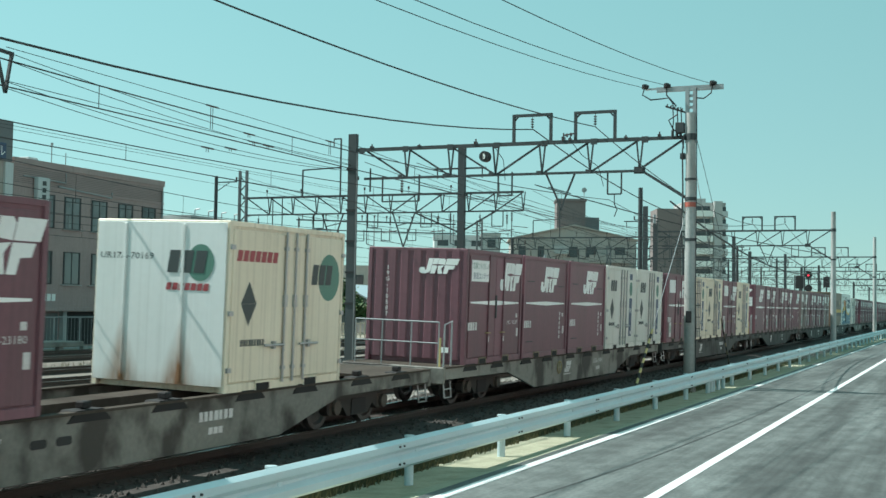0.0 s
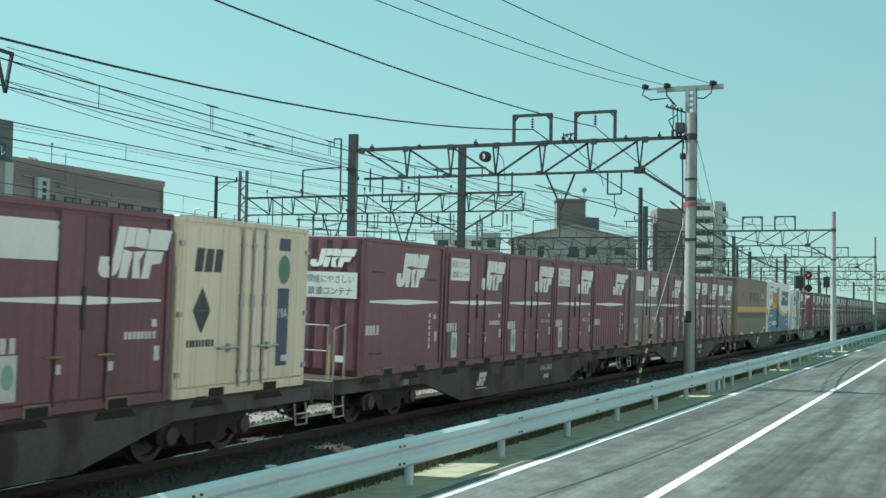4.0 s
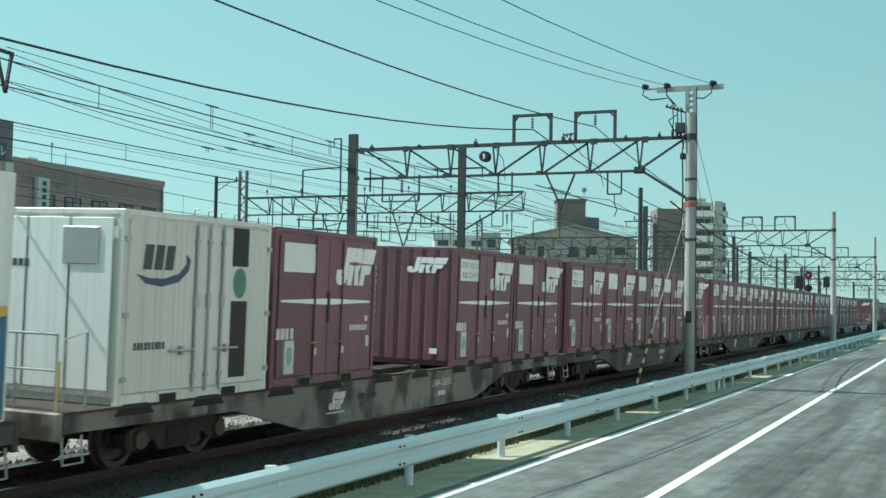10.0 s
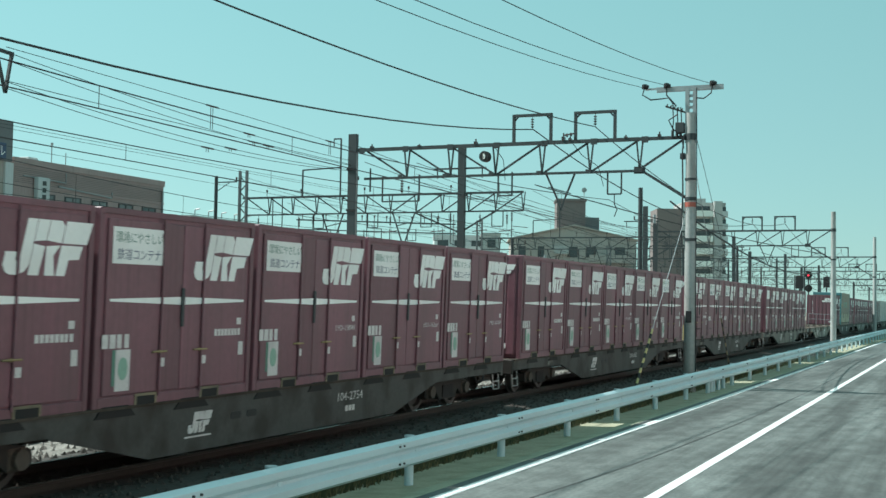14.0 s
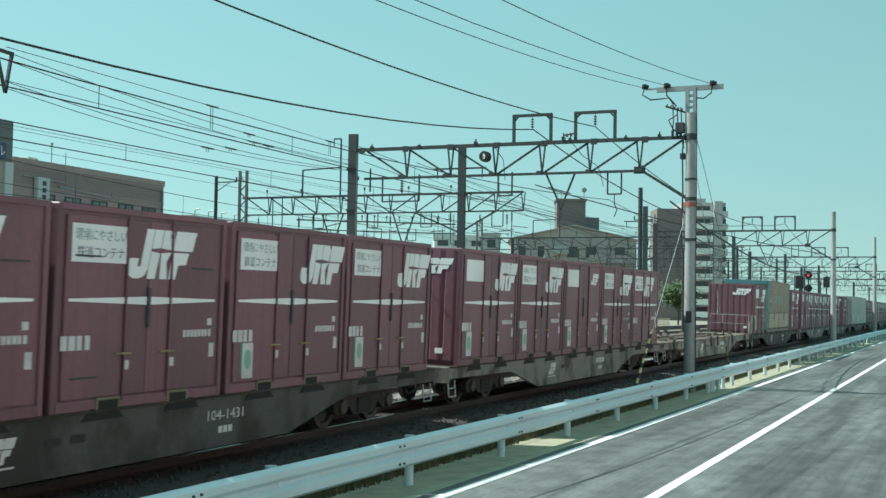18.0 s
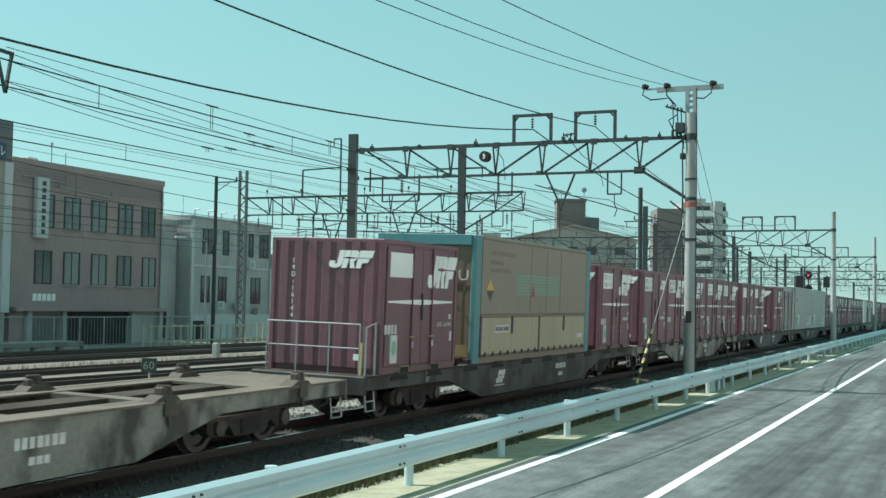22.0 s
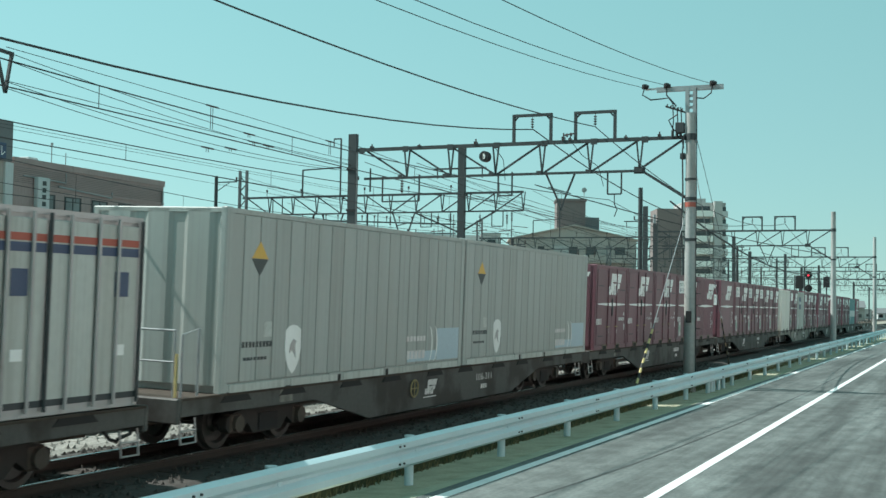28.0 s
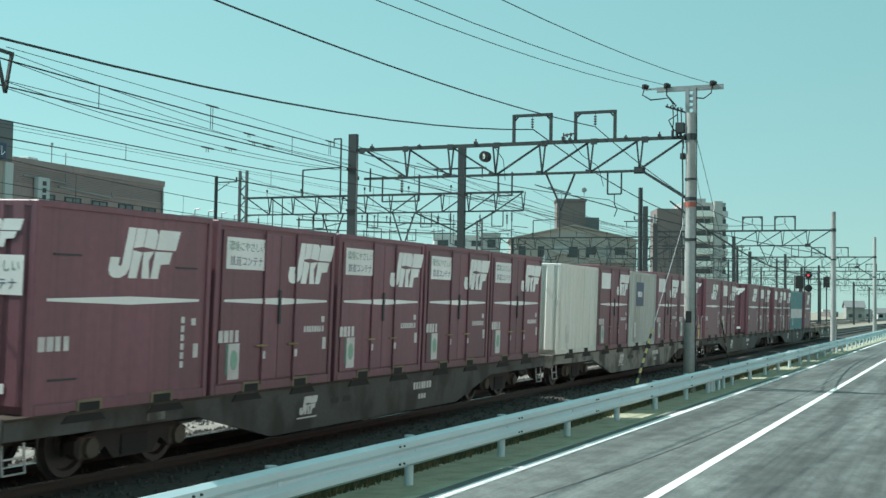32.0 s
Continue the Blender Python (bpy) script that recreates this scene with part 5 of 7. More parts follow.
        part("brand_word", shared("brand:w", lambda: slanted(S(), 0.78, 0.11, 7, 0.2), "logo_red"), "logo_red", c, at=front(0.52, 1.58, Y))
    pockets(c, (-0.75, 0.75), colour)
    return c


def brown_thirty():
    """Tan 31-foot container with an ochre band."""
    L, H = 9.41, 2.85
    c = thing("long_container", "tan 31-foot container with an ochre and dark brown band", "container")
    shell(c, L, H, "brown_box", ribs_end=5, depth=0.012)
    X = HALF - 0.026
    w = (L - 0.12) / 7
    for i in range(7):
        part("side_panel", shared("side_panel:br", lambda: S().bevel_box(0, 0.02, -w / 2 + 0.008, w / 2 - 0.008, 0.16, H - 0.16, 0.006), "brown_box"), "brown_box", c, at=pose(X, -L / 2 + 0.06 + w * (i + 0.5), 0))
        yy = -L / 2 + 0.06 + w * (i + 0.5)
        part("colour_band", shared("band:og", lambda: flat([(-w / 2 + 0.012, -0.135), (w / 2 - 0.012, -0.135), (w / 2 - 0.012, 0.135), (-w / 2 + 0.012, 0.135)]), "gold"), "gold", c, "ochre band", at=side(yy, 1.27, X + 0.021))
    X += 0.022
    part("colour_band", flat([(-4.6, -0.14), (4.6, -0.14), (4.6, 0.14), (-4.6, 0.14)]), "brown_dark", c, "dark brown band", at=side(0, 0.985, X))
    part("brand_word", strokes(3.2, 0.62, 6), "faded_dark", c, "faded dark brand word", at=side(0.35, 1.95, X))
    part("brand_mark", flat([(-0.45, -0.2), (-0.1, -0.25), (0.4, 0.1), (0.45, 0.35), (0.1, 0.2), (-0.2, 0.05)]), "logo_red", c, "red leaping emblem", at=side(-3.1, 2.0, X))
    part("mark_border", flat([(-0.26, 0), (0, -0.34), (0.26, 0), (0, 0.34)]), "white_dim", c, at=side(3.25, 1.85, X - 0.001))
    diamond(c, 0.845, 1.85, L, 0.2, 0.27, "gold", X + 0.003)
    part("notice", bars(0.9, 0.05, 8, 2), "faded_dark", c, at=side(3.3, 2.35, X))
    part("notice", S().box(-0.35, 0.35, -0.06, 0.06, 0, 0.003), "white_dim", c, at=side(4.1, 0.28, X))
    for y in (-3.3, -0.2, 3.3):
        s = S()
        for i in range(8):
            s.prism([(i * 0.13 - 0.5, 0), (i * 0.13 - 0.43, 0), (i * 0.13 - 0.38, 0.14), (i * 0.13 - 0.45, 0.14)], "x", 0, 0.006)
        part("hazard_strip", s, "white_dim", c, at=pose(HALF + 0.002, y, 0.0))
    part("top_rail", S().box(0, 0.03, -L / 2 + 0.05, L / 2 - 0.05, H - 0.16, H - 0.1), "brown_box", c, at=pose(HALF - 0.03, 0, 0))
    words("ING", 0.16, "logo_dark", c, front(-0.35, 1.6, -L / 2 - 0.022), "lettering", 0.4)
    return c


def strokes(w, h, n):
    """A brush-like word as groups of plain upright and level bars."""
    s, st, rng = S(), w / n, random.Random(3)
    for i in range(n):
        x0 = -w / 2 + i * st
        s.box(x0 + st * 0.12, x0 + st * 0.75, h * 0.18, h * 0.3, 0, 0.003)
        k = 0.2 if i % 2 else 0.5
        s.box(x0 + st * k, x0 + st * (k + 0.15), -h / 2, h * 0.18 - 0.001, 0, 0.003)
        s.prism([(x0 + st * 0.62, -h * 0.45), (x0 + st * 0.76, -h * 0.4), (x0 + st * 0.86, h * 0.1), (x0 + st * 0.74, h * 0.1)], "z", 0, 0.003)
    return s


def wave_thirty():
    """31-foot refrigerated container in white, ochre and blue."""
    L, H = 9.41, 2.88
    c = thing("refrigerated_container", "white and blue 31-foot refrigerated container with an ochre wave", "container")
    shell(c, L, H, "truck_white", ribs_end=3, depth=0.01)
    X = HALF - 0.024
    y0, y1 = -L / 2 + 0.72, L / 2 - 0.03
    part("side_panel", S().bevel_box(0, 0.02, y0, y1, 0.02, H - 0.06, 0.008), "truck_white", c, at=pose(X - 0.002, 0, 0))
    X += 0.021
    ys = [-3.98, -3.35, -2.25, -1.33, -0.31, 0.83, 2.08, 3.48, 4.7]
    hi_z, lo_z = [1.08, 1.46, 1.75, 1.80, 1.66, 1.32, 1.08, 1.06, 1.38], [0.94, 1.15, 1.34, 1.39, 1.29, 1.06, 0.89, 0.90, 1.27]
    N = 48

    def smooth_at(zs, y):
        a = np.interp([y - 0.45, y - 0.2, y, y + 0.2, y + 0.45], ys, zs)
        return float(a.mean())

    def ribbon(lo, hi, d):
        s, n_ = S(), N + 1
        yy = [y0 + 0.01 + (y1 - y0 - 0.02) * i / N for i in range(n_)]
        s.v = [(x, y, f(y)) for x in (0, d) for f in (lo, hi) for y in yy]
        for i in range(N):
            s.f += [(i, i + 1, n_ + i + 1, n_ + i), (2 * n_ + i, 3 * n_ + i, 3 * n_ + i + 1, 2 * n_ + i + 1),
                    (i, 2 * n_ + i, 2 * n_ + i + 1, i + 1), (n_ + i, n_ + i + 1, 3 * n_ + i + 1, 3 * n_ + i)]
        return s
    part("lower_panel", ribbon(lambda y: 0.03, lambda y: smooth_at(lo_z, y), 0.003), "truck_blue", c, "mid-blue lower field", at=pose(X, 0, 0))
    part("wave_band", ribbon(lambda y: smooth_at(lo_z, y), lambda y: smooth_at(hi_z, y), 0.004), "gold", c, "ochre wave", at=pose(X, 0, 0))
    part("brand_word", slanted(S(), 3.1, 0.86, 6, 0.2, 0.9), "brand_blue", c, "blue slanted brand word", at=side(2.7, 1.97, X))
    part("brand_wave", flat([(-1.5, -0.12), (-0.8, 0.1), (0.0, 0.02), (0.7, -0.16), (1.5, 0.0), (1.5, 0.07), (0.7, -0.08), (0.0, 0.1), (-0.8, 0.18), (-1.5, -0.04)]), "truck_white", c, at=side(2.7, 2.0, X + 0.004))
    part("oval_rim", flat(oval(2.06, 0.66)), "logo_red", c, at=side(-1.42, 1.97, X))
    part("oval_badge", flat(oval(1.98, 0.6)), "truck_orange", c, "orange oval badge", at=side(-1.42, 1.97, X + 0.004))
    words("365日", 0.2, "logo_red", c, side(-1.36, 2.09, X + 0.01), "badge_print", 0.82)
    words("全国どこへでも", 0.17, "brown_dark", c, side(-1.4, 1.84, X + 0.01), "badge_print", 1.42)
    diamond(c, 0.158, 2.1, L, 0.24, 0.27, "gold", X)
    part("brand_word", bars(2.05, 0.24, 17, 4), "white", c, "white lettering", at=side(-1.5, 0.5, X + 0.006))
    for w, y, z, m in ((1.2, -2.95, 0.92, "white"), (0.9, -3.3, 0.55, "white"), (0.6, -3.4, 0.35, "white"), (1.2, -2.9, 1.22, "logo_dark"), (1.3, -2.9, 1.45, "logo_dark"), (1.2, -2.9, 2.56, "logo_dark"), (0.5, -2.5, 2.28, "faded_dark"), (0.5, -2.5, 2.15, "faded_dark"), (0.9, 3.6, 0.4, "white"), (0.35, 3.6, 0.68, "white")):
        part("notice", bars(w, 0.07, 15, int(z * 10)), m, c, at=side(y, z, X + 0.012))
    part("door", S().bevel_box(0, 0.012, -0.52, 0.28, 0.2, H - 0.25, 0.004), "truck_white", c, at=pose(X - 0.010, 0, 0))
    for y in (-0.72, -0.2):
        part("lock_rod", S().rod((0.03, 0, 0.25), (0.03, 0, H - 0.3), 0.018, 6), "dark_steel", c, at=pose(HALF, y, 0))
    for y, z in ((-1.28, 2.45), (-1.28, 1.68), (-0.25, 2.4), (-0.7, 0.75)):
        part("hinge", S().box(0, 0.04, -0.05, 0.05, -0.05, 0.05), "alu", c, at=pose(HALF, y, z))
    # open service bay with shelves at the leading corner
    bay = part("service_bay", S().box(0, 0.012, -L / 2 + 0.02, y0 - 0.01, 0.0, H - 0.02), "alu", c, "grey recess behind the bay frame", at=pose(HALF - 0.045, 0, 0))
    for e in (0, 1):
        yy = -L / 2 + 0.07 if e == 0 else y0 - 0.07
        part("bay_post", S().bevel_box(0, 0.045, yy - 0.06, yy + 0.06, 0.0, H - 0.02, 0.01), "truck_white", bay, at=pose(0.012, 0, 0))
    for z in (0.05, 0.85, 1.35, 1.85, 2.4, H - 0.09):
        part("bay_rung", S().bevel_box(0, 0.045, -L / 2 + 0.13, y0 - 0.13, z - 0.035, z + 0.035, 0.008), "truck_white", bay, at=pose(0.012, 0, 0))
    part("bay_box", S().bevel_box(0, 0.05, -L / 2 + 0.16, y0 - 0.15, 0.1, 0.4, 0.015), "truck_white", bay, at=pose(0.01, 0, 0))
    part("bay_unit", S().bevel_box(0, 0.02, -L / 2 + 0.16, y0 - 0.2, 0.95, 1.28, 0.01), "dark_steel", bay, at=pose(0.012, 0, 0))
    part("fan_grille", S().box(-0.7, 0.7, -0.02, 0, 1.5, 2.3), "alu", c, at=pose(0, -L / 2 - 0.005, 0))
    return c


def beige_thirty():
    """Beige wing-sided container with a cream drop side and teal corner posts."""
    L, H = 9.1, 2.9
    c = thing("wing_container", "beige wing-sided container with cream drop sides and teal frame", "container")
    shell(c, L, H, "brown_box", ribs_end=3, depth=0.012)
    for e in (-1, 1):
        part("corner_frame", S().bevel_box(-0.1, 0.012, -0.19, 0.19, 0.0, H + 0.02, 0.02), "teal_box", c, "teal corner post", at=pose(HALF, e * (L / 2 - 0.18), 0))
        part("end_header", S().bevel_box(-HALF, HALF - 0.1, -0.03, 0.03, H - 0.22, H + 0.02, 0.01), "teal_box", c, at=pose(0, e * (L / 2 + 0.01), 0))
    X = HALF - 0.022
    a, e_ = -L / 2 + 0.42, L / 2 - 0.4
    part("wing_panel", S().bevel_box(0, 0.03, a, e_, 1.12, H - 0.07, 0.012), "beige_box", c, "beige upper wing panel", at=pose(X, 0, 0))
    part("wing_roof", S().bevel_box(-HALF - 0.005, HALF + 0.012, a, e_, H - 0.06, H + 0.03, 0.02), "beige_box", c)
    w = (e_ - a) / 2
    for i in range(2):
        y = a + w * (i + 0.5)
        part("drop_side", S().bevel_box(0, 0.04, y - w / 2 + 0.06, y + w / 2 - 0.06, 0.2, 1.05, 0.012), "beige_low", c, "cream drop side", at=pose(X, 0, 0))
        part("latch", S().bevel_box(0, 0.03, -0.06, 0.06, 0, 0.42, 0.01), "dark_steel", c, at=pose(X + 0.03, y, 0.66))
        for k in range(8):
            part("hinge", shared("hinge:bg", lambda: S().box(0, 0.03, -0.04, 0.04, 0, 0.1), "dark_steel"), "dark_steel", c, at=pose(X + 0.03, y - w / 2 + 0.3 + k * (w - 0.6) / 7, 0.16))
        part("side_post", S().bevel_box(0, 0.045, -0.05, 0.05, 0.15, 1.08, 0.01), "brown_dark", c, at=pose(X, a + w * i + 0.02, 0))
    part("rim", S().box(0, 0.045, a, e_, 1.06, 1.115), "brown_box", c, at=pose(X, 0, 0))
    for u in (0.42, 0.56, 0.69):
        part("panel_joint", shared("panel_joint:bg", lambda: S().box(0, 0.006, -0.008, 0.008, 1.16, H - 0.12), "brown_box"), "brown_box", c, at=pose(X + 0.03, y_of(u, L), 0))
    for k in range(7):
        part("faded_lettering", shared("faded:bg", lambda: S().box(-1.75, 1.75, -0.022, 0.022, 0, 0.003), "teal_fade"), "teal_fade", c, "faded teal brand lettering", at=side(-0.1, 1.62 + k * 0.075, X + 0.031))
    part("red_mark", flat([(-0.15, -0.16), (0.15, -0.16), (0.0, 0.18)]), "logo_red", c, at=side(-0.55, 1.72, X + 0.036))
    part("notice", S().box(-0.5, 0.5, -0.09, 0.09, 0, 0.004), "white_dim", c, at=side(-2.75, 0.78, X + 0.041))
    part("notice", bars(0.9, 0.1, 8, 4), "faded_dark", c, at=side(-2.75, 0.78, X + 0.046))
    part("notice", S().box(-0.25, 0.25, -0.06, 0.06, 0, 0.004), "white_dim", c, at=side(3.6, 0.5, X + 0.041))
    for z, w_ in ((2.55, 1.7), (2.33, 0.8), (2.15, 1.4)):
        part("notice", bars(w_, 0.1, 8, int(z * 9)), "brown_box", c, at=side(-3.3 + w_ / 2 - 0.3, z, X + 0.031))
    diamond(c, 0.105, 1.68, L, 0.24, 0.3, "gold", X + 0.031)
    part("end_mark", flat([(-0.3, -0.1), (0.1, -0.1), (0.3, 0.1), (-0.1, 0.1)]), "teal_fade", c, at=front(0.55, 2.0, -L / 2 - 0.024))
    words("U", 0.24, "white_dim", c, front(0.95, 2.0, -L / 2 - 0.024), "lettering", 0.24)
    part("end_mark", flat([(-0.14, -0.13), (0.14, -0.13), (0.14, 0.13), (-0.14, 0.13)]), "yellow", c, at=front(0.95, 0.3, -L / 2 - 0.024))
    return c


def grey_thirty():
    """Grey-green 31-foot container with fine upright joints."""
    L, H = 9.41, 2.80
    c = thing("long_container", "grey-green 31-foot steel container with upright joints and a shield", "container", group="grey-green long containers")
    shell(c, L, H, "grey_box", ribs_end=3, depth=0.025)
    X = HALF - 0.026
    n_ = 20
    w = (L - 0.12) / n_
    pan = S().bevel_box(0, 0.022, -w / 2 + 0.012, w / 2 - 0.012, 0.16, H - 0.1, 0.006).mesh("side_panel", "grey_box")
    for i in range(n_):
        part("side_panel", pan, "grey_box", c, at=pose(X, -L / 2 + 0.06 + w * (i + 0.5), 0))
    X += 0.024
    for i in range(1, n_):
        part("panel_joint", shared("panel_joint:gr", lambda: S().box(0, 0.004, -0.013, 0.013, 0.16, H - 0.1), "frame"), "frame", c, at=pose(X - 0.024, -L / 2 + 0.06 + w * i, 0))
    sh = [(-0.25, 0.3), (-0.13, 0.37), (0.0, 0.39), (0.13, 0.37), (0.25, 0.3), (0.26, 0.0), (0.2, -0.2), (0.1, -0.34), (0, -0.41), (-0.1, -0.34), (-0.2, -0.2), (-0.26, 0.0)]
    p = part("shield", flat(sh), "white", c, "white shield with a dark figure", at=side(-2.6, 0.62, X))
    part("shield_print", flat([(-0.13, -0.08), (-0.04, -0.02), (0.1, -0.16), (0.06, 0.04), (0.1, 0.12), (0.0, 0.16), (-0.1, 0.06)]), "alu", p, at=pose(0, 0, 0.004))
    diamond(c, 0.105, 2.05, L, 0.24, 0.3, "gold", X)
    part("pale_band", S().box(-0.62, 0.62, -0.33, 0.33, 0, 0.003), "pale_blue", c, "pale blue patch", at=side(3.95, 0.52, X))
    part("pale_band", S().box(-0.7, 0.7, -0.1, 0.1, 0, 0.003), "pale_blue", c, at=side(2.6, 0.3, X))
    for y in (3.02, 3.28):
        arc = [(0.34 * math.cos(a) * 0.55, 0.36 * math.sin(a)) for a in np.linspace(-1.45, 1.45, 11)]
        arc += [(0.25 * math.cos(a) * 0.55, 0.35 * math.sin(a)) for a in np.linspace(1.45, -1.45, 11)]
        part("brand_mark", flat([(float(u), float(v)) for u, v in arc]), "white", c, "white curved chevron", at=side(y - 0.1, 0.54, X + 0.004))
    part("brand_word", slanted(S(), 0.9, 0.17, 5, 0.1), "white_dim", c, at=side(2.3, 0.34, X + 0.004))
    part("brand_word", bars(0.95, 0.1, 6, 3), "white_dim", c, at=side(2.3, 0.66, X + 0.004))
    part("notice", S().box(-0.12, 0.12, -0.12, 0.12, 0, 0.003), "pale_grey", c, at=side(-3.4, 0.95, X))
    for k in range(5):
        part("rail_cap", S().box(0, 0.01, -0.8, 0.8, 0.01, 0.13), "pale_grey", c, at=pose(HALF, -L / 2 + 1.05 + k * 1.83, 0))
    part("number", bars(0.9, 0.09, 9, 4), "dark_steel", c, at=side(-3.7, 0.72, X))
    part("notice", bars(0.7, 0.05, 7, 2), "dark_steel", c, at=side(-3.75, 0.5, X))
    for e in (-1, 1):
        part("corner_post", S().bevel_box(-0.09, 0.03, -0.1, 0.1, 0, H, 0.02), "grey_box", c, at=pose(HALF - 0.02, e * (L / 2 - 0.1), 0))
    pockets(c, (-1.1, 1.1), "grey_box")
    return c


def striped_grey():
    H = 2.5
    c = thing("insulated_container", "dirty pale grey container with an orange and navy stripe", "container")
    shell(c, RL, H, "alu", ribs_end=3, depth=0.02)
    X = HALF - 0.024
    for a, b in ((0.03, 0.30), (0.31, 0.49), (0.51, 0.74), (0.75, 0.97)):
        w = (b - a) * RL
        part("door", S().bevel_box(0, 0.03, -w / 2, w / 2, 0.18, H - 0.14, 0.01), "pale_grey", c, at=pose(X, y_of((a + b) / 2), 0))
        part("stripe", flat([(-w / 2, -0.04), (w / 2, -0.04), (w / 2, 0.05), (-w / 2, 0.05)]), "orange", c, at=side(y_of((a + b) / 2), 2.13, X + 0.032))
        part("stripe", flat([(-w / 2, -0.06), (w / 2, -0.06), (w / 2, 0.05), (-w / 2, 0.05)]), "navy", c, at=side(y_of((a + b) / 2), 2.02, X + 0.032))
    for u in (0.02, 0.1, 0.305, 0.42, 0.5, 0.6, 0.745, 0.85, 0.98):
        part("lock_rod", S().rod((0.05, 0, 0.06), (0.05, 0, H - 0.06), 0.024, 8), "dark_steel" if u in (0.02, 0.5, 0.98) else "alu", c, at=pose(HALF - 0.01, y_of(u), 0))
    for u in (0.37, 0.88):
        part("notice", S().box(-0.14, 0.14, -0.16, 0.16, 0, 0.004), "navy", c, at=side(y_of(u), 1.6, X + 0.034))
        part("notice", S().box(-0.1, 0.1, -0.07, 0.07, 0, 0.004), "white", c, at=side(y_of(u), 0.75, X + 0.034))
    part("bottom_rail", S().box(-HALF - 0.01, HALF + 0.01, -RL / 2 + 0.02, RL / 2 - 0.02, 0.12, 0.2), "dark_steel", c)
    return c


def plain_box(L, colour, label, patch=None, ribs=10):
    H = 2.5
    c = thing("freight_container", label, "container")
    shell(c, L, H, colour, ribs_end=6, rib_side=ribs)
    X = HALF
    if patch:
        part("square_badge", flat([(-0.5, -0.4), (0.5, -0.4), (0.5, 0.4), (-0.5, 0.4)]), patch, c, "blue square badge", at=side(-0.5, 1.75, X))
        part("badge_print", bars(0.6, 0.18, 4, 2), "white", c, at=side(-0.5, 1.75, X + 0.004))
    if colour == "teal_box":
        part("pale_band", flat([(-L / 2 + 0.15, -0.3), (L / 2 - 0.15, -0.3), (L / 2 - 0.15, 0.3), (-L / 2 + 0.15, 0.3)]), "white_dim", c, "pale grey band along the side", at=side(0, 1.05, X + 0.004))
    part("data_plate", S().box(-0.14, 0.14, -0.25, 0.25, 0, 0.003), "white_dim", c, at=side(-L * 0.3, 0.55, X + 0.006))
    pockets(c, (-0.75, 0.75), colour)
    return c


# ---- container wagons ----
WL = 19.55            # length of the deck


def wheelset_mesh():
    half = [(0.95, 0.0), (0.95, 0.075), (0.63, 0.075), (0.63, 0.13), (0.58, 0.16), (0.59, 0.30), (0.65, 0.33), (0.65, 0.41), (0.54, 0.415), (0.53, 0.445), (0.50, 0.43), (0.50, 0.33), (0.55, 0.3), (0.54, 0.16), (0.48, 0.12), (0.48, 0.075)]
    prof = [(-x, r) for x, r in half] + half[::-1]
    s, n_ = S(), 28
    for x, r in prof:
        s.v += [(x, r * math.cos(2 * math.pi * i / n_), r * math.sin(2 * math.pi * i / n_)) for i in range(n_)]
    s.f = [(j * n_ + i, j * n_ + (i + 1) % n_, (j + 1) * n_ + (i + 1) % n_, (j + 1) * n_ + i) for j in range(1, len(prof) - 2) for i in range(n_)]
    s.f += [tuple(range(n_, 2 * n_)), tuple(range((len(prof) - 2) * n_, (len(prof) - 1) * n_))]
    s.v = s.v[n_:-n_]
    s.f = [tuple(k - n_ for k in f) for f in s.f]
    return s.mesh("wheelset", "wheel", True)


WHEEL = wheelset_mesh()
WHEELS = []


def spring_nest(e):
    """Three coil springs between their seats, seen from the side as one corrugated pack."""
    edge = []
    for k in range(6):
        edge += [(0.30, 0.27 + k * 0.05), (0.26, 0.295 + k * 0.05)]
    return S().prism(edge + [(-u, v) for u, v in reversed(edge)], "x", e * 0.9, e * 1.0)


def bogie(wagon, y):
    b = part("bogie", S().box(-0.75, 0.75, -0.16, 0.16, 0.42, 0.66).box(-0.6, 0.6, -0.5, 0.5, 0.66, 0.7), "bogie", wagon, "brown grimy cast bogie", at=pose(0, y, 0))
    for e in (-1, 1):
        fr = S().prism([(-1.2, 0.36), (-1.12, 0.30), (-0.78, 0.30), (-0.6, 0.42), (-0.42, 0.24), (0.42, 0.24), (0.6, 0.42), (0.78, 0.30), (1.12, 0.30), (1.2, 0.36), (1.2, 0.52), (1.0, 0.6), (0.5, 0.66), (-0.5, 0.66), (-1.0, 0.6), (-1.2, 0.52)], "x", e * 0.82, e * 0.98)
        part("side_frame", fr, "bogie", b)
        for yy in (-0.95, 0.95):
            ax = S().rod((e * 0.97, yy, 0.43), (e * 1.07, yy, 0.43), 0.13, 16).bevel_box(min(e * 0.8, e * 1.0), max(e * 0.8, e * 1.0), yy - 0.17, yy + 0.17, 0.28, 0.58, 0.03)
            part("axle_box", ax, "axle_dust", b)
        part("spring_nest", shared(f"spring_nest:{e}", lambda: spring_nest(e), "dark"), "dark", b)
        part("brake_shoe", S().box(e * 0.55 - 0.04, e * 0.55 + 0.04, -0.5, -0.43, 0.3, 0.6).box(e * 0.55 - 0.04, e * 0.55 + 0.04, 0.43, 0.5, 0.3, 0.6), "dark", b)
    for yy in (-0.95, 0.95):
        w = part("wheelset", WHEEL, "wheel", b, at=pose(0, yy, 0.43))
        WHEELS.append((w, yy))
    return b


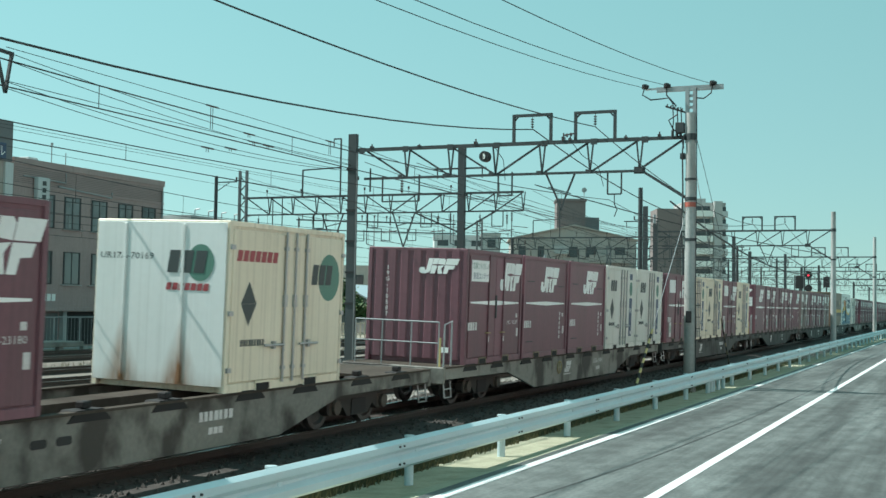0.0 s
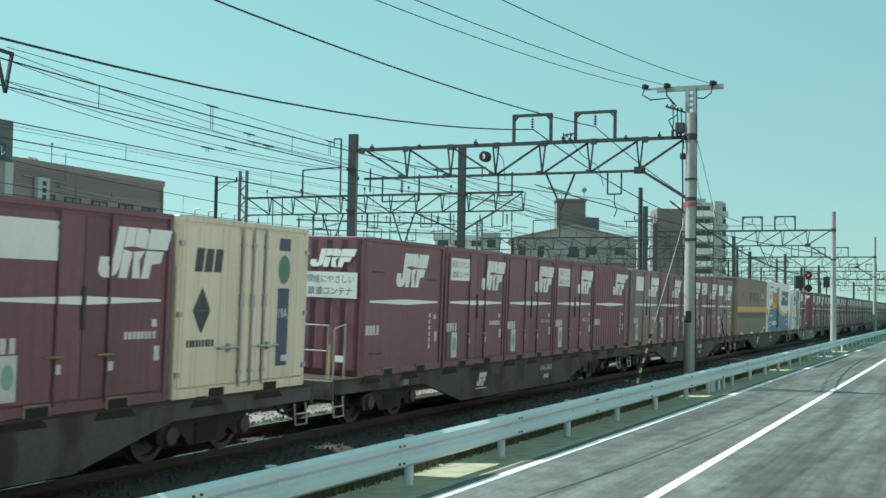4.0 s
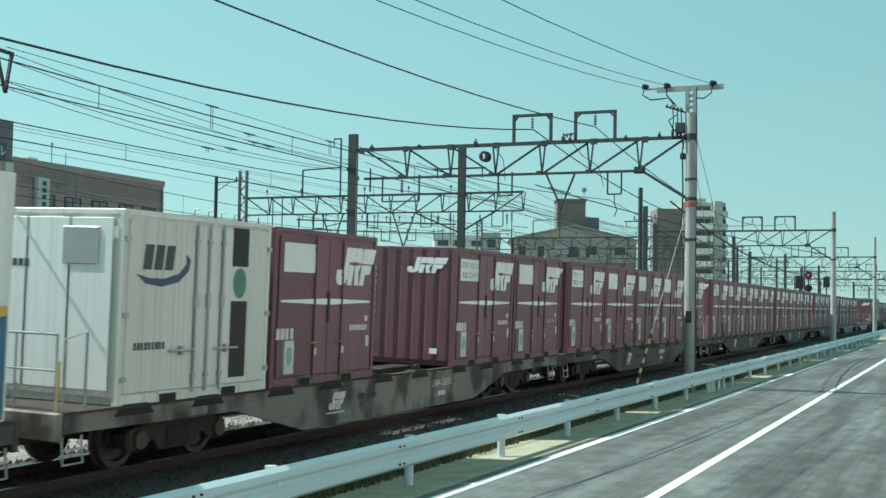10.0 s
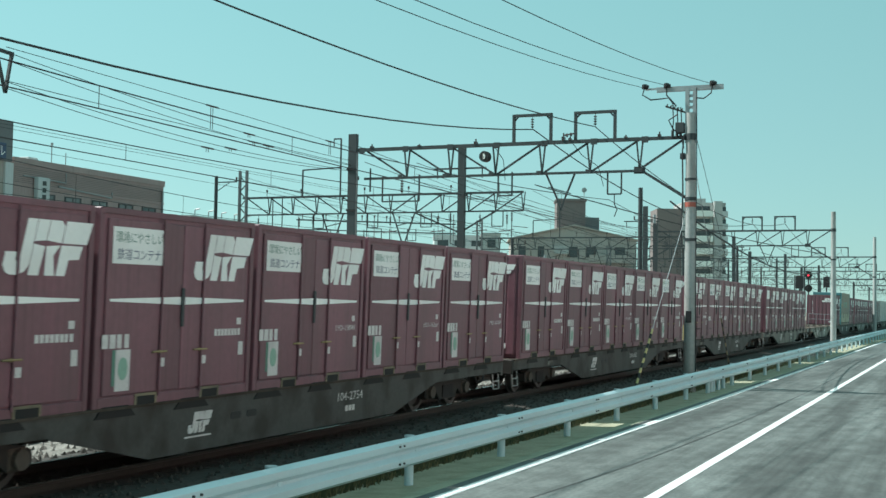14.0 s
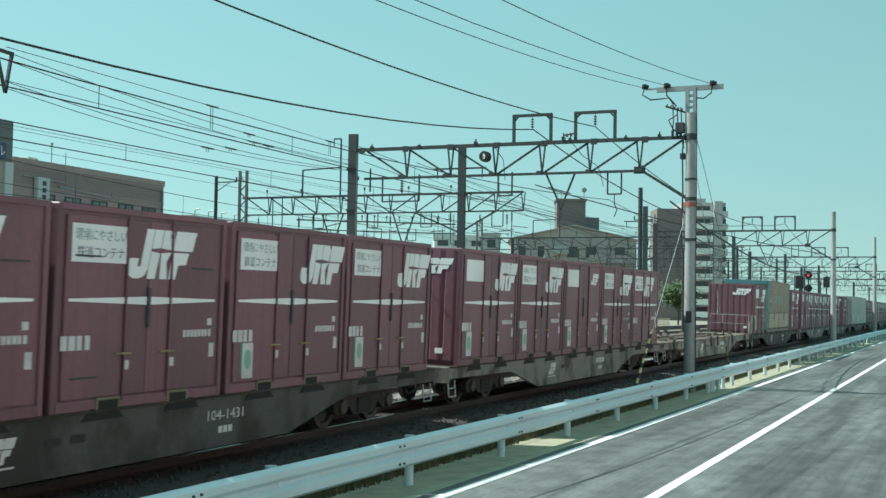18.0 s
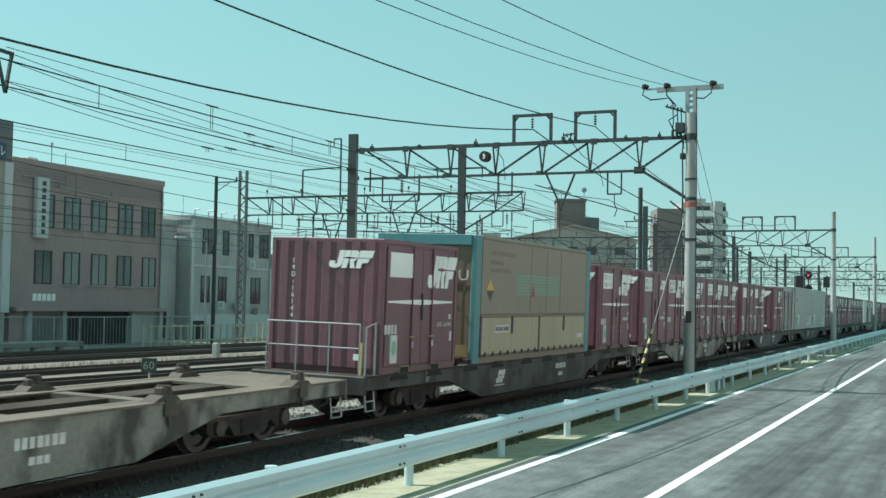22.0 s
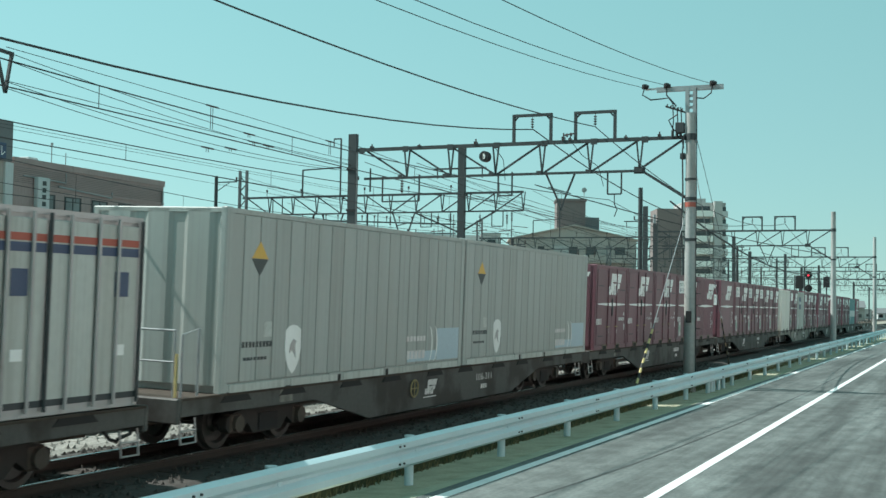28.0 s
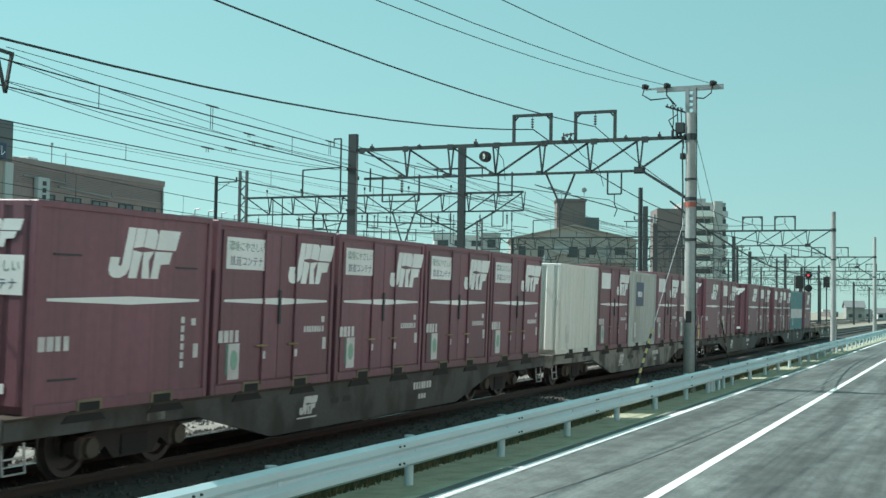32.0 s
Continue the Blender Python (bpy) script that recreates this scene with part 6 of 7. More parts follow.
def wagon(paint, rails, number, label, bare=False):
    w = thing("container_wagon", label, "wagon", group="container wagons of the train")
    h = WL / 2
    # fish-bellied side sills
    prof = [(-h, DECK - 0.26), (-h, DECK), (h, DECK), (h, DECK - 0.26), (5.9, DECK - 0.28), (3.85, DECK - 0.76), (-3.85, DECK - 0.76), (-5.9, DECK - 0.28)]
    for e in (-1, 1):
        part("side_sill", S().prism(prof, "x", e * 1.14, e * 1.22), paint, w, "grimy grey fish-bellied side sill")
        part("sill_flange", S().box(min(e * 1.1, e * 1.25), max(e * 1.1, e * 1.25), -h, h, DECK - 0.03, DECK + 0.005), "deck_dust" if bare else "deck", w)
        if bare:
            part("deck_flange", S().box(min(e * 0.78, e * 1.1), max(e * 0.78, e * 1.1), -h, h, DECK - 0.03, DECK - 0.001), "deck_dust", w, "dusty brown-grey deck flange")
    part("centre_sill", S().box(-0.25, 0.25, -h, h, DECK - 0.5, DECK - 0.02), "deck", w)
    for y, wide in ((-4.6, 0.16), (-1.9, 0.1), (0.0, 0.3), (1.9, 0.1), (4.6, 0.16)) if bare else ():
        part("cross_beam", S().box(-0.78, 0.78, y - wide, y + wide, DECK - 0.2, DECK - 0.012), "deck_dust", w)
    if bare:
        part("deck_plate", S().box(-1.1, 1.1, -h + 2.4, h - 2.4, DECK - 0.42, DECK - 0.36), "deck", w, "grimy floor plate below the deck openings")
        for x in (-0.5, 0.5):
            part("brake_pipe", S().rod((x, -h + 2.4, DECK - 0.16), (x, h - 2.4, DECK - 0.16), 0.035, 8), "axle_dust", w)
    for e in (-1, 1):
        part("end_deck", S().box(-1.14, 1.14, min(e * (h - 2.4), e * h), max(e * (h - 2.4), e * h), DECK - 0.05, DECK - 0.004), "deck_dust" if bare else "deck", w, "dusty deck plate over the bogie")
        part("end_beam", S().bevel_box(-1.22, 1.22, min(e * h, e * (h + 0.1)), max(e * h, e * (h + 0.1)), DECK - 0.36, DECK, 0.02), paint, w)
        part("coupler", S().bevel_box(-0.12, 0.12, min(e * h, e * (h + 0.42)), max(e * h, e * (h + 0.42)), 0.68, 0.9, 0.03).bevel_box(-0.2, 0.2, min(e * (h + 0.2), e * (h + 0.44)), max(e * (h + 0.2), e * (h + 0.44)), 0.66, 0.93, 0.04), "bogie", w)
        part("air_hose", S().line([(0.45, e * h, 0.66), (0.5, e * (h + 0.2), 0.42), (0.46, e * (h + 0.42), 0.36)], 0.028, 8), "black", w)
        part("step_ladder", S().line([(1.15, e * (h - 0.05), DECK - 0.3), (1.19, e * (h - 0.05), 0.3), (1.19, e * (h - 0.42), 0.3), (1.15, e * (h - 0.42), DECK - 0.3)], 0.017, 6).rod((1.18, e * (h - 0.05), 0.48), (1.18, e * (h - 0.42), 0.48), 0.015, 6), "alu", w, "pale steel step")
    # twist-lock seats along both edges
    lock = shared("container_lock:a", lambda: S().prism([(-0.42, -0.13), (0.42, -0.13), (0.26, 0.02), (-0.26, 0.02)], "x", -0.12, 0.115).bevel_box(-0.07, 0.07, -0.08, 0.08, 0.03, 0.12, 0.015), "dark")
    for j in range(0 if bare else 5):
        for d in (-0.85, 0.85):
            part("container_lock", lock, "dark", w, at=pose(1.12, (j - 2) * 3.77 + d, DECK))
    upright = shared("container_lock:b", lambda: S().prism([(-0.34, 0.0), (0.3, 0.0), (0.2, 0.07), (-0.12, 0.09)], "x", -0.12, 0.12).bevel_box(-0.07, 0.08, -0.1, 0.02, 0.05, 0.2, 0.02).bevel_box(-0.06, 0.06, 0.08, 0.19, 0.05, 0.17, 0.02).rod((-0.05, -0.05, 0.2), (0.06, 0.12, 0.19), 0.03, 8).bevel_box(0.1, 0.15, -0.1, 0.16, -0.2, 0.04, 0.015).rod((0.13, 0.0, -0.18), (0.13, 0.03, -0.34), 0.03, 8), "axle_dust") if bare else None
    for y in (-8.2, -4.5, -0.75, 0.75, 4.5, 8.2) if bare else ():
        for e in (-1, 1):
            part("container_lock", upright, "axle_dust", w, "raised dusty container lock", at=pose(e * 1.12, y, DECK, 0, 0, 0 if e > 0 else 180))
    # gear hung below
    for y, s_ in ((-2.6, 0.5), (1.2, 0.35), (3.0, 0.45)):
        part("equipment_box", S().bevel_box(0.7, 1.1, y - s_ / 2, y + s_ / 2, DECK - 0.62, DECK - 0.12, 0.02), "dark", w)
    part("air_tank", S().rod((0.5, -1.2, 0.35), (0.5, 0.4, 0.35), 0.2, 14), "dark", w)
    wheeled = number in ("106-944", "106-311")
    if wheeled:
        wheel_ = S()
        for i in range(14):
            a, b2 = 2 * math.pi * i / 14, 2 * math.pi * (i + 1) / 14
            wheel_.rod((1.27, -1.95 + 0.17 * math.cos(a), 0.62 + 0.17 * math.sin(a)), (1.27, -1.95 + 0.17 * math.cos(b2), 0.62 + 0.17 * math.sin(b2)), 0.016, 6)
        part("brake_handwheel", wheel_.rod((1.27, -2.12, 0.62), (1.27, -1.78, 0.62), 0.012, 5).rod((1.27, -1.95, 0.45), (1.27, -1.95, 0.79), 0.012, 5), "yellow", w)
    part("emblem", shared("emblem:w", lambda: emblem(0.6, 0.3), "white_dim"), "white_dim", w, at=side(-1.05 if wheeled else -2.7, 0.6, 1.224))
    if number:
        words(number, 0.15, "white_dim", w, side(2.0, 0.66, 1.226), "number", 0.95)
    else:
        part("number", shared("number:w", lambda: bars(0.9, 0.14, 7, 9), "white_dim"), "white_dim", w, at=side(2.0, 0.66, 1.224))
    part("notice", shared("number:x", lambda: bars(0.4, 0.1, 3, 6), "white_dim"), "white_dim", w, at=side(2.0, 0.44, 1.224))
    part("pale_plate", S().box(0, 0.004, -0.2, 0.2, -0.1, 0.1), "sill_pale", w, at=pose(1.224, -6.9, DECK - 0.14))
    part("emblem_underline", shared("underline:w", lambda: S().box(-0.36, 0.3, -0.012, 0.012, 0, 0.003), "white_dim"), "white_dim", w, at=side(-1.05 if wheeled else -2.7, 0.40, 1.224))
    for y in () if wheeled else (-1.75, -1.3):
        part("sill_slot", shared("sill_slot:a", lambda: S().prism([(-0.14, -0.03), (-0.11, -0.055), (0.11, -0.055), (0.14, -0.03), (0.14, 0.03), (0.11, 0.055), (-0.11, 0.055), (-0.14, 0.03)], "x", 0, 0.004), "black"), "black", w, "dark slot in the sill", at=pose(1.222, y, 0.62))
    if rails:
        y = -h + 0.08
        gr = S()
        for x in (-1.0, -0.35, 0.35, 1.0):
            gr.rod((x, y, DECK), (x, y, DECK + 0.95), 0.015, 8)
        part("handrail", gr.rod((-1.0, y, DECK + 0.95), (1.0, y, DECK + 0.95), 0.017, 8).rod((-1.0, y, DECK + 0.5), (1.0, y, DECK + 0.5), 0.014, 8), "grey_steel", w, "pale steel end handrail")
        part("end_post", S().rod((1.04, y, DECK), (1.04, y, DECK + 0.62), 0.022, 8), "stay_yellow", w, "yellow end post")
        part("handrail", S().line([(1.13, y, DECK - 0.2), (1.13, y, DECK + 0.9), (1.13, y + 0.4, DECK + 0.98), (1.13, y + 0.4, DECK - 0.1)], 0.02, 8), "grey_steel", w)
    for y in (-7.05, 7.05):
        bogie(w, y)
    return w


# ---- make-up of the train: leading wagon first ----
MASTER = {}


def master(key, make):
    if key not in MASTER:
        MASTER[key] = make()
        MASTER[key]["used"] = 0
    return MASTER[key]


LAB = {"words": "maroon steel freight container with white emblem and slogan placard",
       "plain": "maroon steel freight container with white emblem and blank white placard",
       "end": "smooth-sided maroon freight container with a placard on its end",
       "none": "maroon steel freight container with a large white emblem"}


def red(kind, panel, number="", green=True, shade="red"):
    label = LAB[panel]
    if kind == "smooth" and panel != "end":
        label = "smooth-sided maroon freight container with a large white emblem"
    if kind == "ribbed":
        label = "ribbed maroon freight container with a white emblem"
    if kind == "vent":
        label = "maroon ventilated freight container with white emblem and band"
    if kind == "small":
        label = "plain maroon freight container with a small white emblem"
    if shade == "red_grey":
        label = label.replace("maroon", "faded brown-grey")
    return ("r", kind, panel, number, green, shade), lambda: red_container(kind, panel, number, green, label, shade)


def T(number="", **k):
    return red("doors", "words", number, **k)


def W(number="", **k):
    return red("doors", "plain", number, **k)


V = red("vent", "words", "", False)
VN = red("vent", "none", "", False)
E_ = red("smooth", "none", "", False)
EP = red("smooth", "end", "", False)
RB = red("ribbed", "none", "", False)
SMT = red("small", "words")
SMW = red("small", "plain")
JP = (("jp",), lambda: private_container("pale", True, "pale white-green insulated container with a navy band"))
JC = (("jc",), lambda: private_container("cream", True, "cream insulated container with a navy band and dark diamond"))
JW = (("jw",), lambda: private_container("pale", False, "white insulated container with two dark panels", dark_windows=True))
UR = (("ur",), lambda: private_container("cream", False, "rust-stained cream insulated container with grey-green oval emblem", rusty=True))
BR = (("br",), brown_thirty)
RU = (("ru",), wave_thirty)
BG = (("bg",), beige_thirty)
GR = (("gr",), grey_thirty)
SG = (("sg",), striped_grey)
WB = (("wb",), lambda: plain_box(RL, "pale", "pale grey ribbed freight container"))
BB = (("bb",), lambda: plain_box(RL, "pale_grey", "dull grey-beige container with a blue square badge", "navy", 6))
TL = (("tl",), lambda: plain_box(6.06, "teal_box", "teal-green 20-foot freight container", None, 14))
NO = None

# each wagon: place along the train, shift of its load, its containers by slot, paint, end rails, number
TRAIN = [
    (-9, 0.0, [T(), W(), T(), W(), T()], "sill", False, ""),
    (-8, 0.22, [T(), W("19D-23180"), NO, UR, NO], "sill_pale", False, ""),
    (-7, 0.0, [(T("19G-10587", green=False), -6.93), (E_, -3.12), (E_, 0.75), (JP, 4.6), (JP, 8.4)], "sill_pale", True, "106-944"),
    (-6, 0.1, [W("19D-14835"), JC, JC, W(), JC], "sill", False, ""),
    (-5, 0.6, [EP, T(), red("doors", "none", "19F-1464"), T("19D-22159"), RB], "sill", True, "104-1883"),
    (-4, 0.0, [W(shade="red_grey"), red("doors", "none"), W(), T("19G-10135"), W(shade="red_grey")], "sill", False, ""),
    (-3, 0.0, [(BR, -4.66), (RU, 4.9)], "sill", False, ""),
    (-2, 0.6, [JW, W(), NO, T(), W("19D-20513")], "sill_pale", True, "104-2651"),
    (-1, 0.0, [(T(), -7.8), (W(), -4.0), (W(), -0.2), (W(), 3.64), (T(), 7.72)], "sill", False, ""),
    (0, 0.53, [T(), T(), T("19D-19041"), T("19D-16261"), T("19D-37091")], "sill", True, "104-2754"),
    (1, 0.0, [T(), T(), T("19D-30333"), T(), T()], "sill", False, "104-662"),
    (2, 0.0, [V, V, V, T(), T()], "sill", True, "104-1431"),
    (3, 0.0, [W(), T(), SMW, T("19D-41797"), V], "sill_pale", False, ""),
    (4, 0.0, [], "sill_pale", False, ""),
    (5, 0.0, [(W("19D-16144"), -7.43), (BG, 0.0), (T(), 7.6)], "sill", True, ""),
    (6, 0.0, [SMT, V, V, T(), T()], "sill_pale", False, ""),
    (7, 0.0, [(SMW, -7.54), (W(), -3.77), (VN, 3.77), (SG, 7.76)], "sill", False, ""),
    (8, 0.6, [(GR, -4.75), (GR, 4.75)], "sill", True, "106-311"),
    (9, 0.0, [VN, red("vent", "none", "V19B-7032", False), red("vent", "none", "V19B-8981", False), T(), RB], "sill", False, ""),
    (10, 0.0, [EP, T(), T(), T(), T()], "sill", False, ""),
    (11, 0.0, [WB, W(), BB, W(), W()], "sill_pale", False, ""),
    (12, 0.0, [E_, W(), NO, E_, W()], "sill", True, ""),
    (13, 0.0, [(W(), -7.54), (W(), -3.77), (TL, 1.2), (E_, 7.6)], "sill", False, ""),
    (14, 0.0, [], "sill", False, ""),
]
MOVING = []           # things of the train with their place along it


def place(key_make, s_mid, z, group):
    key, make = key_make
    src = master(key, make)
    if src["used"] == 0:
        ob = src
    else:
        ob = copy_thing(src, pose(0, 0, 0))
    src["used"] += 1
    MOVING.append((ob, s_mid, z))
    return ob


S0 = 4.50      # rear end of the load of wagon 0 at the sixteenth second
random.seed(11)
for k, shift, load, paint, rails, number in TRAIN:
    rear = S0 + 20.4 * k
    mid = rear - (4 * 3.77 + 3.715) / 2
    place((("wagon", paint, rails, number, not load), lambda: wagon(paint, rails, number, "grey container wagon with fish-bellied sills and brown bogies" if paint == "sill" else "pale grimy container wagon with fish-bellied sills", not load)), mid, 0.0, "")
    if load and not any(isinstance(q, tuple) and len(q) == 2 and isinstance(q[1], float) for q in load):
        spots = [(q, (j - 2) * 3.77) for j, q in enumerate(load) if q]
    else:
        spots = load
    for q, dy in spots:
        place(q, mid + shift + dy + random.uniform(-0.02, 0.02), DECK, "")

# ================= the far side of the yard =================
PANE = {}


def window(b, x, z, w, h, pale=False, split=2, out=0.03, frame_m="frame"):
    """A window with frame, sill, mullions and panes on a building's front."""
    key = (round(w, 2), round(h, 2), split, frame_m)
    if key not in PANE:
        t = 0.06
        s = S().box(-w / 2 - t, w / 2 + t, -out, 0.02, -h / 2 - t, -h / 2).box(-w / 2 - t, w / 2 + t, -out, 0.02, h / 2, h / 2 + t)
        for i in range(split + 1):
            xx = -w / 2 + w * i / split
            s.box(xx - t * (1 if i in (0, split) else 0.5), xx + t * (1 if i in (0, split) else 0.5), -out, 0.02, -h / 2, h / 2)
        PANE[key] = (s.mesh("window_frame", frame_m), S().box(-w / 2, w / 2, -0.012, 0.01, -h / 2, h / 2))
    fr, pn = PANE[key]
    me = PANE.setdefault(key + (pale,), pn.mesh("pane", "glass_pale" if pale else "glass"))
    o = part("window", fr, frame_m, b, at=pose(x, 0, z))
    part("pane", me, "glass", o)
    return o


def building(name, label, x, y, rz, w, d, h, wall, roof="flat", roof_m="concrete", category="building", pitch=0.2):
    b = thing(name, label, category, pose(x, y, GZ, 0, 0, rz))
    part("wall", S().box(-w / 2, w / 2, 0, d, 0, h), wall, b)
    if roof == "flat":
        part("parapet", S().box(-w / 2 - 0.06, w / 2 + 0.06, -0.06, 0.14, h, h + 0.35).box(-w / 2 - 0.06, w / 2 + 0.06, d - 0.14, d + 0.06, h, h + 0.35).box(-w / 2 - 0.06, -w / 2 + 0.14, 0.14, d - 0.14, h, h + 0.35).box(w / 2 - 0.14, w / 2 + 0.06, 0.14, d - 0.14, h, h + 0.35), wall, b)
        part("roof", S().box(-w / 2 + 0.14, w / 2 - 0.14, 0.14, d - 0.14, h, h + 0.06), roof_m, b)
    elif roof == "gable_x":      # ridge along the front
        rise = d * 0.26
        part("roof", S().prism([(-0.5, h - 0.1), (d / 2, h + rise), (d + 0.5, h - 0.1), (d + 0.5, h + 0.05), (d / 2, h + rise + 0.16), (-0.5, h + 0.05)], "x", -w / 2 - 0.5, w / 2 + 0.5), roof_m, b)
        part("gable", S().prism([(0, h), (d / 2, h + rise), (d, h)], "x", -w / 2 + 0.01, w / 2 - 0.01), wall, b)
    elif roof == "gable_y":      # gable to the front
        rise = w * pitch
        part("roof", S().prism([(-w / 2 - 0.4, h - 0.1), (0, h + rise), (w / 2 + 0.4, h - 0.1), (w / 2 + 0.4, h + 0.06), (0, h + rise + 0.18), (-w / 2 - 0.4, h + 0.06)], "y", -0.4, d + 0.4), roof_m, b)
        part("gable", S().prism([(-w / 2, h), (0, h + rise), (w / 2, h)], "y", 0.01, d - 0.01), wall, b)
    return b


# brown tiled office of three floors
b = building("office_building", "brown tiled three-storey office building beside the railway fence", -47.0, 57.55, 90, 13.35, 13, 9.95, "brown_tile")
for yc, w in ((53.8, 0.6), (55.65, 1.3), (58.0, 1.3), (60.45, 1.3), (62.75, 1.3)):
    window(b, yc - 57.55, 7.57, w, 1.75, pale=yc != 62.75, split=2 if w > 1 else 1)
for k, yc in enumerate((53.35, 55.7, 58.1, 60.45, 62.9)):
    window(b, yc - 57.55, 4.0 + 0.42, 1.3, 1.75, pale=k != 0, split=2)
part("garage_opening", S().box(-2.5, 3.5, -0.02, 0.02, 0.05, 1.95), "black", b, "dark open garage")
part("canopy", S().box(-6.67, 6.67, -0.5, -0.001, 1.98, 2.2), "brown_tile", b)
for x in (-5.4, -2.6, 3.6, 6.4):
    part("pier", S().box(x - 0.15, x + 0.15, -0.3, -0.001, 0, 1.98), "grey_wall", b)
part("entrance_door", S().box(-5.0, -2.9, -0.03, 0.02, 0.05, 1.9), "glass_pale", b)
part("shutter", S().box(3.8, 6.2, -0.03, 0.02, 0.05, 1.95), "grey_wall", b)
sg = part("upright_sign", S().bevel_box(-5.15, -4.2, -0.35, -0.02, 6.0, 9.35, 0.04), "white_wall", b, "tall pale upright sign with dark marks")
s = S()
for i in range(8):
    s.box(-4.82, -4.52, -0.36, -0.352, 6.25 + i * 0.38, 6.5 + i * 0.38)
part("sign_print", s, "logo_dark", sg)
part("name_plate", slanted(S(), 1.9, 0.4, 5, 0.05), "white", b, "white lettering on the wall", at=Matrix(((1, 0, 0, -4.0), (0, 0, -1, -0.004), (0, 1, 0, 2.75), (0, 0, 0, 1))))
part("downpipe", S().rod((6.5, -0.08, 0), (6.5, -0.08, 9.6), 0.06, 8), "grey_steel", b)
for yc in (55.65, 58.0, 60.45, 62.75):
    part("window_sill", S().box(yc - 57.55 - 0.85, yc - 57.55 + 0.85, -0.12, -0.001, 6.6, 6.66), "grey_wall", b)
    part("window_sill", S().box(yc - 57.55 - 0.85, yc - 57.55 + 0.85, -0.12, -0.001, 3.44, 3.5), "grey_wall", b)
part("roof_unit", S().bevel_box(-4.5, -3.7, 1.0, 1.8, 9.7, 10.6, 0.04), "white_wall", b)
part("cornice", S().box(-6.7, 6.7, -0.05, -0.001, 8.8, 8.92), "brown_tile", b)
part("wall_pipe", S().line([(-3.2, -0.06, 9.0), (1.5, -0.06, 8.75), (1.5, -0.06, 9.1)], 0.05, 6), "grey_steel", b)
part("wall_pipe", S().line([(-6.0, -0.06, 9.35), (-2.6, -0.06, 9.25), (-2.6, -0.06, 9.8)], 0.04, 6), "grey_steel", b)
part("aerial_mast", S().rod((-2.4, 1.2, 10.0), (-2.4, 1.2, 11.6), 0.03, 6).rod((-2.4, 1.2, 11.5), (-2.4, 1.2, 11.65), 0.08, 8), "grey_steel", b)
part("aerial_mast", S().rod((-1.2, 1.2, 10.0), (-1.2, 1.2, 11.2), 0.03, 6), "grey_steel", b)
for k in range(9):
    part("tile_course", S().box(-6.66, 6.66, -0.014, -0.001, 8.97 + k * 0.1, 8.985 + k * 0.1), "frame", b)
part("roof_rail", S().rod((0.6, 0.3, 9.9), (0.6, 0.3, 10.3), 0.03, 6).rod((-5, 0.3, 10.3), (0.6, 0.3, 10.3), 0.025, 6), "grey_steel", b)

# taller neighbour with a shop sign, cut off by the picture's edge
b = building("shop_building", "dark grey corner building with pale corner column and blue sign", -46.8, 44.3, 90, 12.0, 12, 11.75, "beige_wall")
part("corner_column", S().box(5.6, 6.2, -0.12, 0.1, 1.9, 9.9), "white_wall", b, "pale corner column")
part("upper_storey", S().box(-6.0, 6.1, -0.1, -0.001, 9.95, 12.1), "roof_grey", b, "dark blue-grey upper fascia")
sg = part("blue_sign", S().bevel_box(3.3, 5.35, -0.4, -0.11, 10.0, 10.85, 0.03), "navy", b, "dark blue sign with white marks")
words("ル", 0.5, "white", sg, Matrix(((1, 0, 0, 4.95), (0, 0, -1, -0.404), (0, 1, 0, 10.42), (0, 0, 0, 1))), "sign_print")
for z in (3.5, 6.8):
    for x in (1.2, 3.8):
        window(b, x, z, 1.6, 1.6)

# grey office with curved corner
b = building("grey_office", "grey rendered two-storey office with tall narrow windows", -50.0, 77.0, 90, 10.8, 9, 8.4, "grey_wall")
for x, z, w, h in ((-3.2, 7.0, 1.3, 1.7), (-0.9, 7.0, 0.7, 1.7), (2.55, 7.0, 0.6, 1.7), (4.4, 7.0, 1.2, 1.7), (-3.45, 3.55, 1.0, 1.8), (-1.25, 3.55, 1.0, 1.8), (3.3, 3.55, 1.3, 1.9)):
    window(b, x, z, w, h, split=1 if w < 0.9 else 2)
part("lower_storey", S().box(-5.45, 5.45, -0.25, -0.001, 0, 1.75), "white_wall", b)
part("dark_doorway", S().box(-5.2, -3.6, -0.28, -0.252, 0, 1.3), "black", b)
part("pilaster", S().box(-5.4, -5.1, -0.15, -0.001, 1.75, 8.4), "white_wall", b)
part("round_badge", S().rod((3.0, -0.26, 2.0), (3.0, -0.29, 2.0), 0.3, 16), "brown_box", b)
for x in (-4.5, -2.8, -1.1, 0.6, 2.2):
    part("roof_light", S().rod((x, 0.3, 8.5), (x, 0.3, 9.2), 0.04, 6).rod((x, 0.3, 9.2), (x, -0.1, 9.25), 0.05, 6), "grey_steel", b)
for x, z in ((-2.2, 2.1), (0.4, 2.1), (1.9, 5.2)):
    u_ = part("air_conditioner", S().bevel_box(x - 0.4, x + 0.4, -0.62, -0.27, z, z + 0.6, 0.03), "white_wall", b, "pale air conditioner")
    part("fan_grille", S().rod((x - 0.1, -0.63, z + 0.3), (x - 0.1, -0.622, z + 0.3), 0.22, 16), "grey_steel", u_)
part("downpipe", S().rod((1.2, -0.1, 1.8), (1.2, -0.1, 8.3), 0.05, 8), "grey_steel", b)
part("downpipe", S().rod((5.2, -0.1, 1.8), (5.2, -0.1, 8.3), 0.05, 8), "grey_steel", b)
part("string_course", S().box(-5.4, 5.45, -0.06, -0.001, 5.15, 5.3), "white_wall", b)
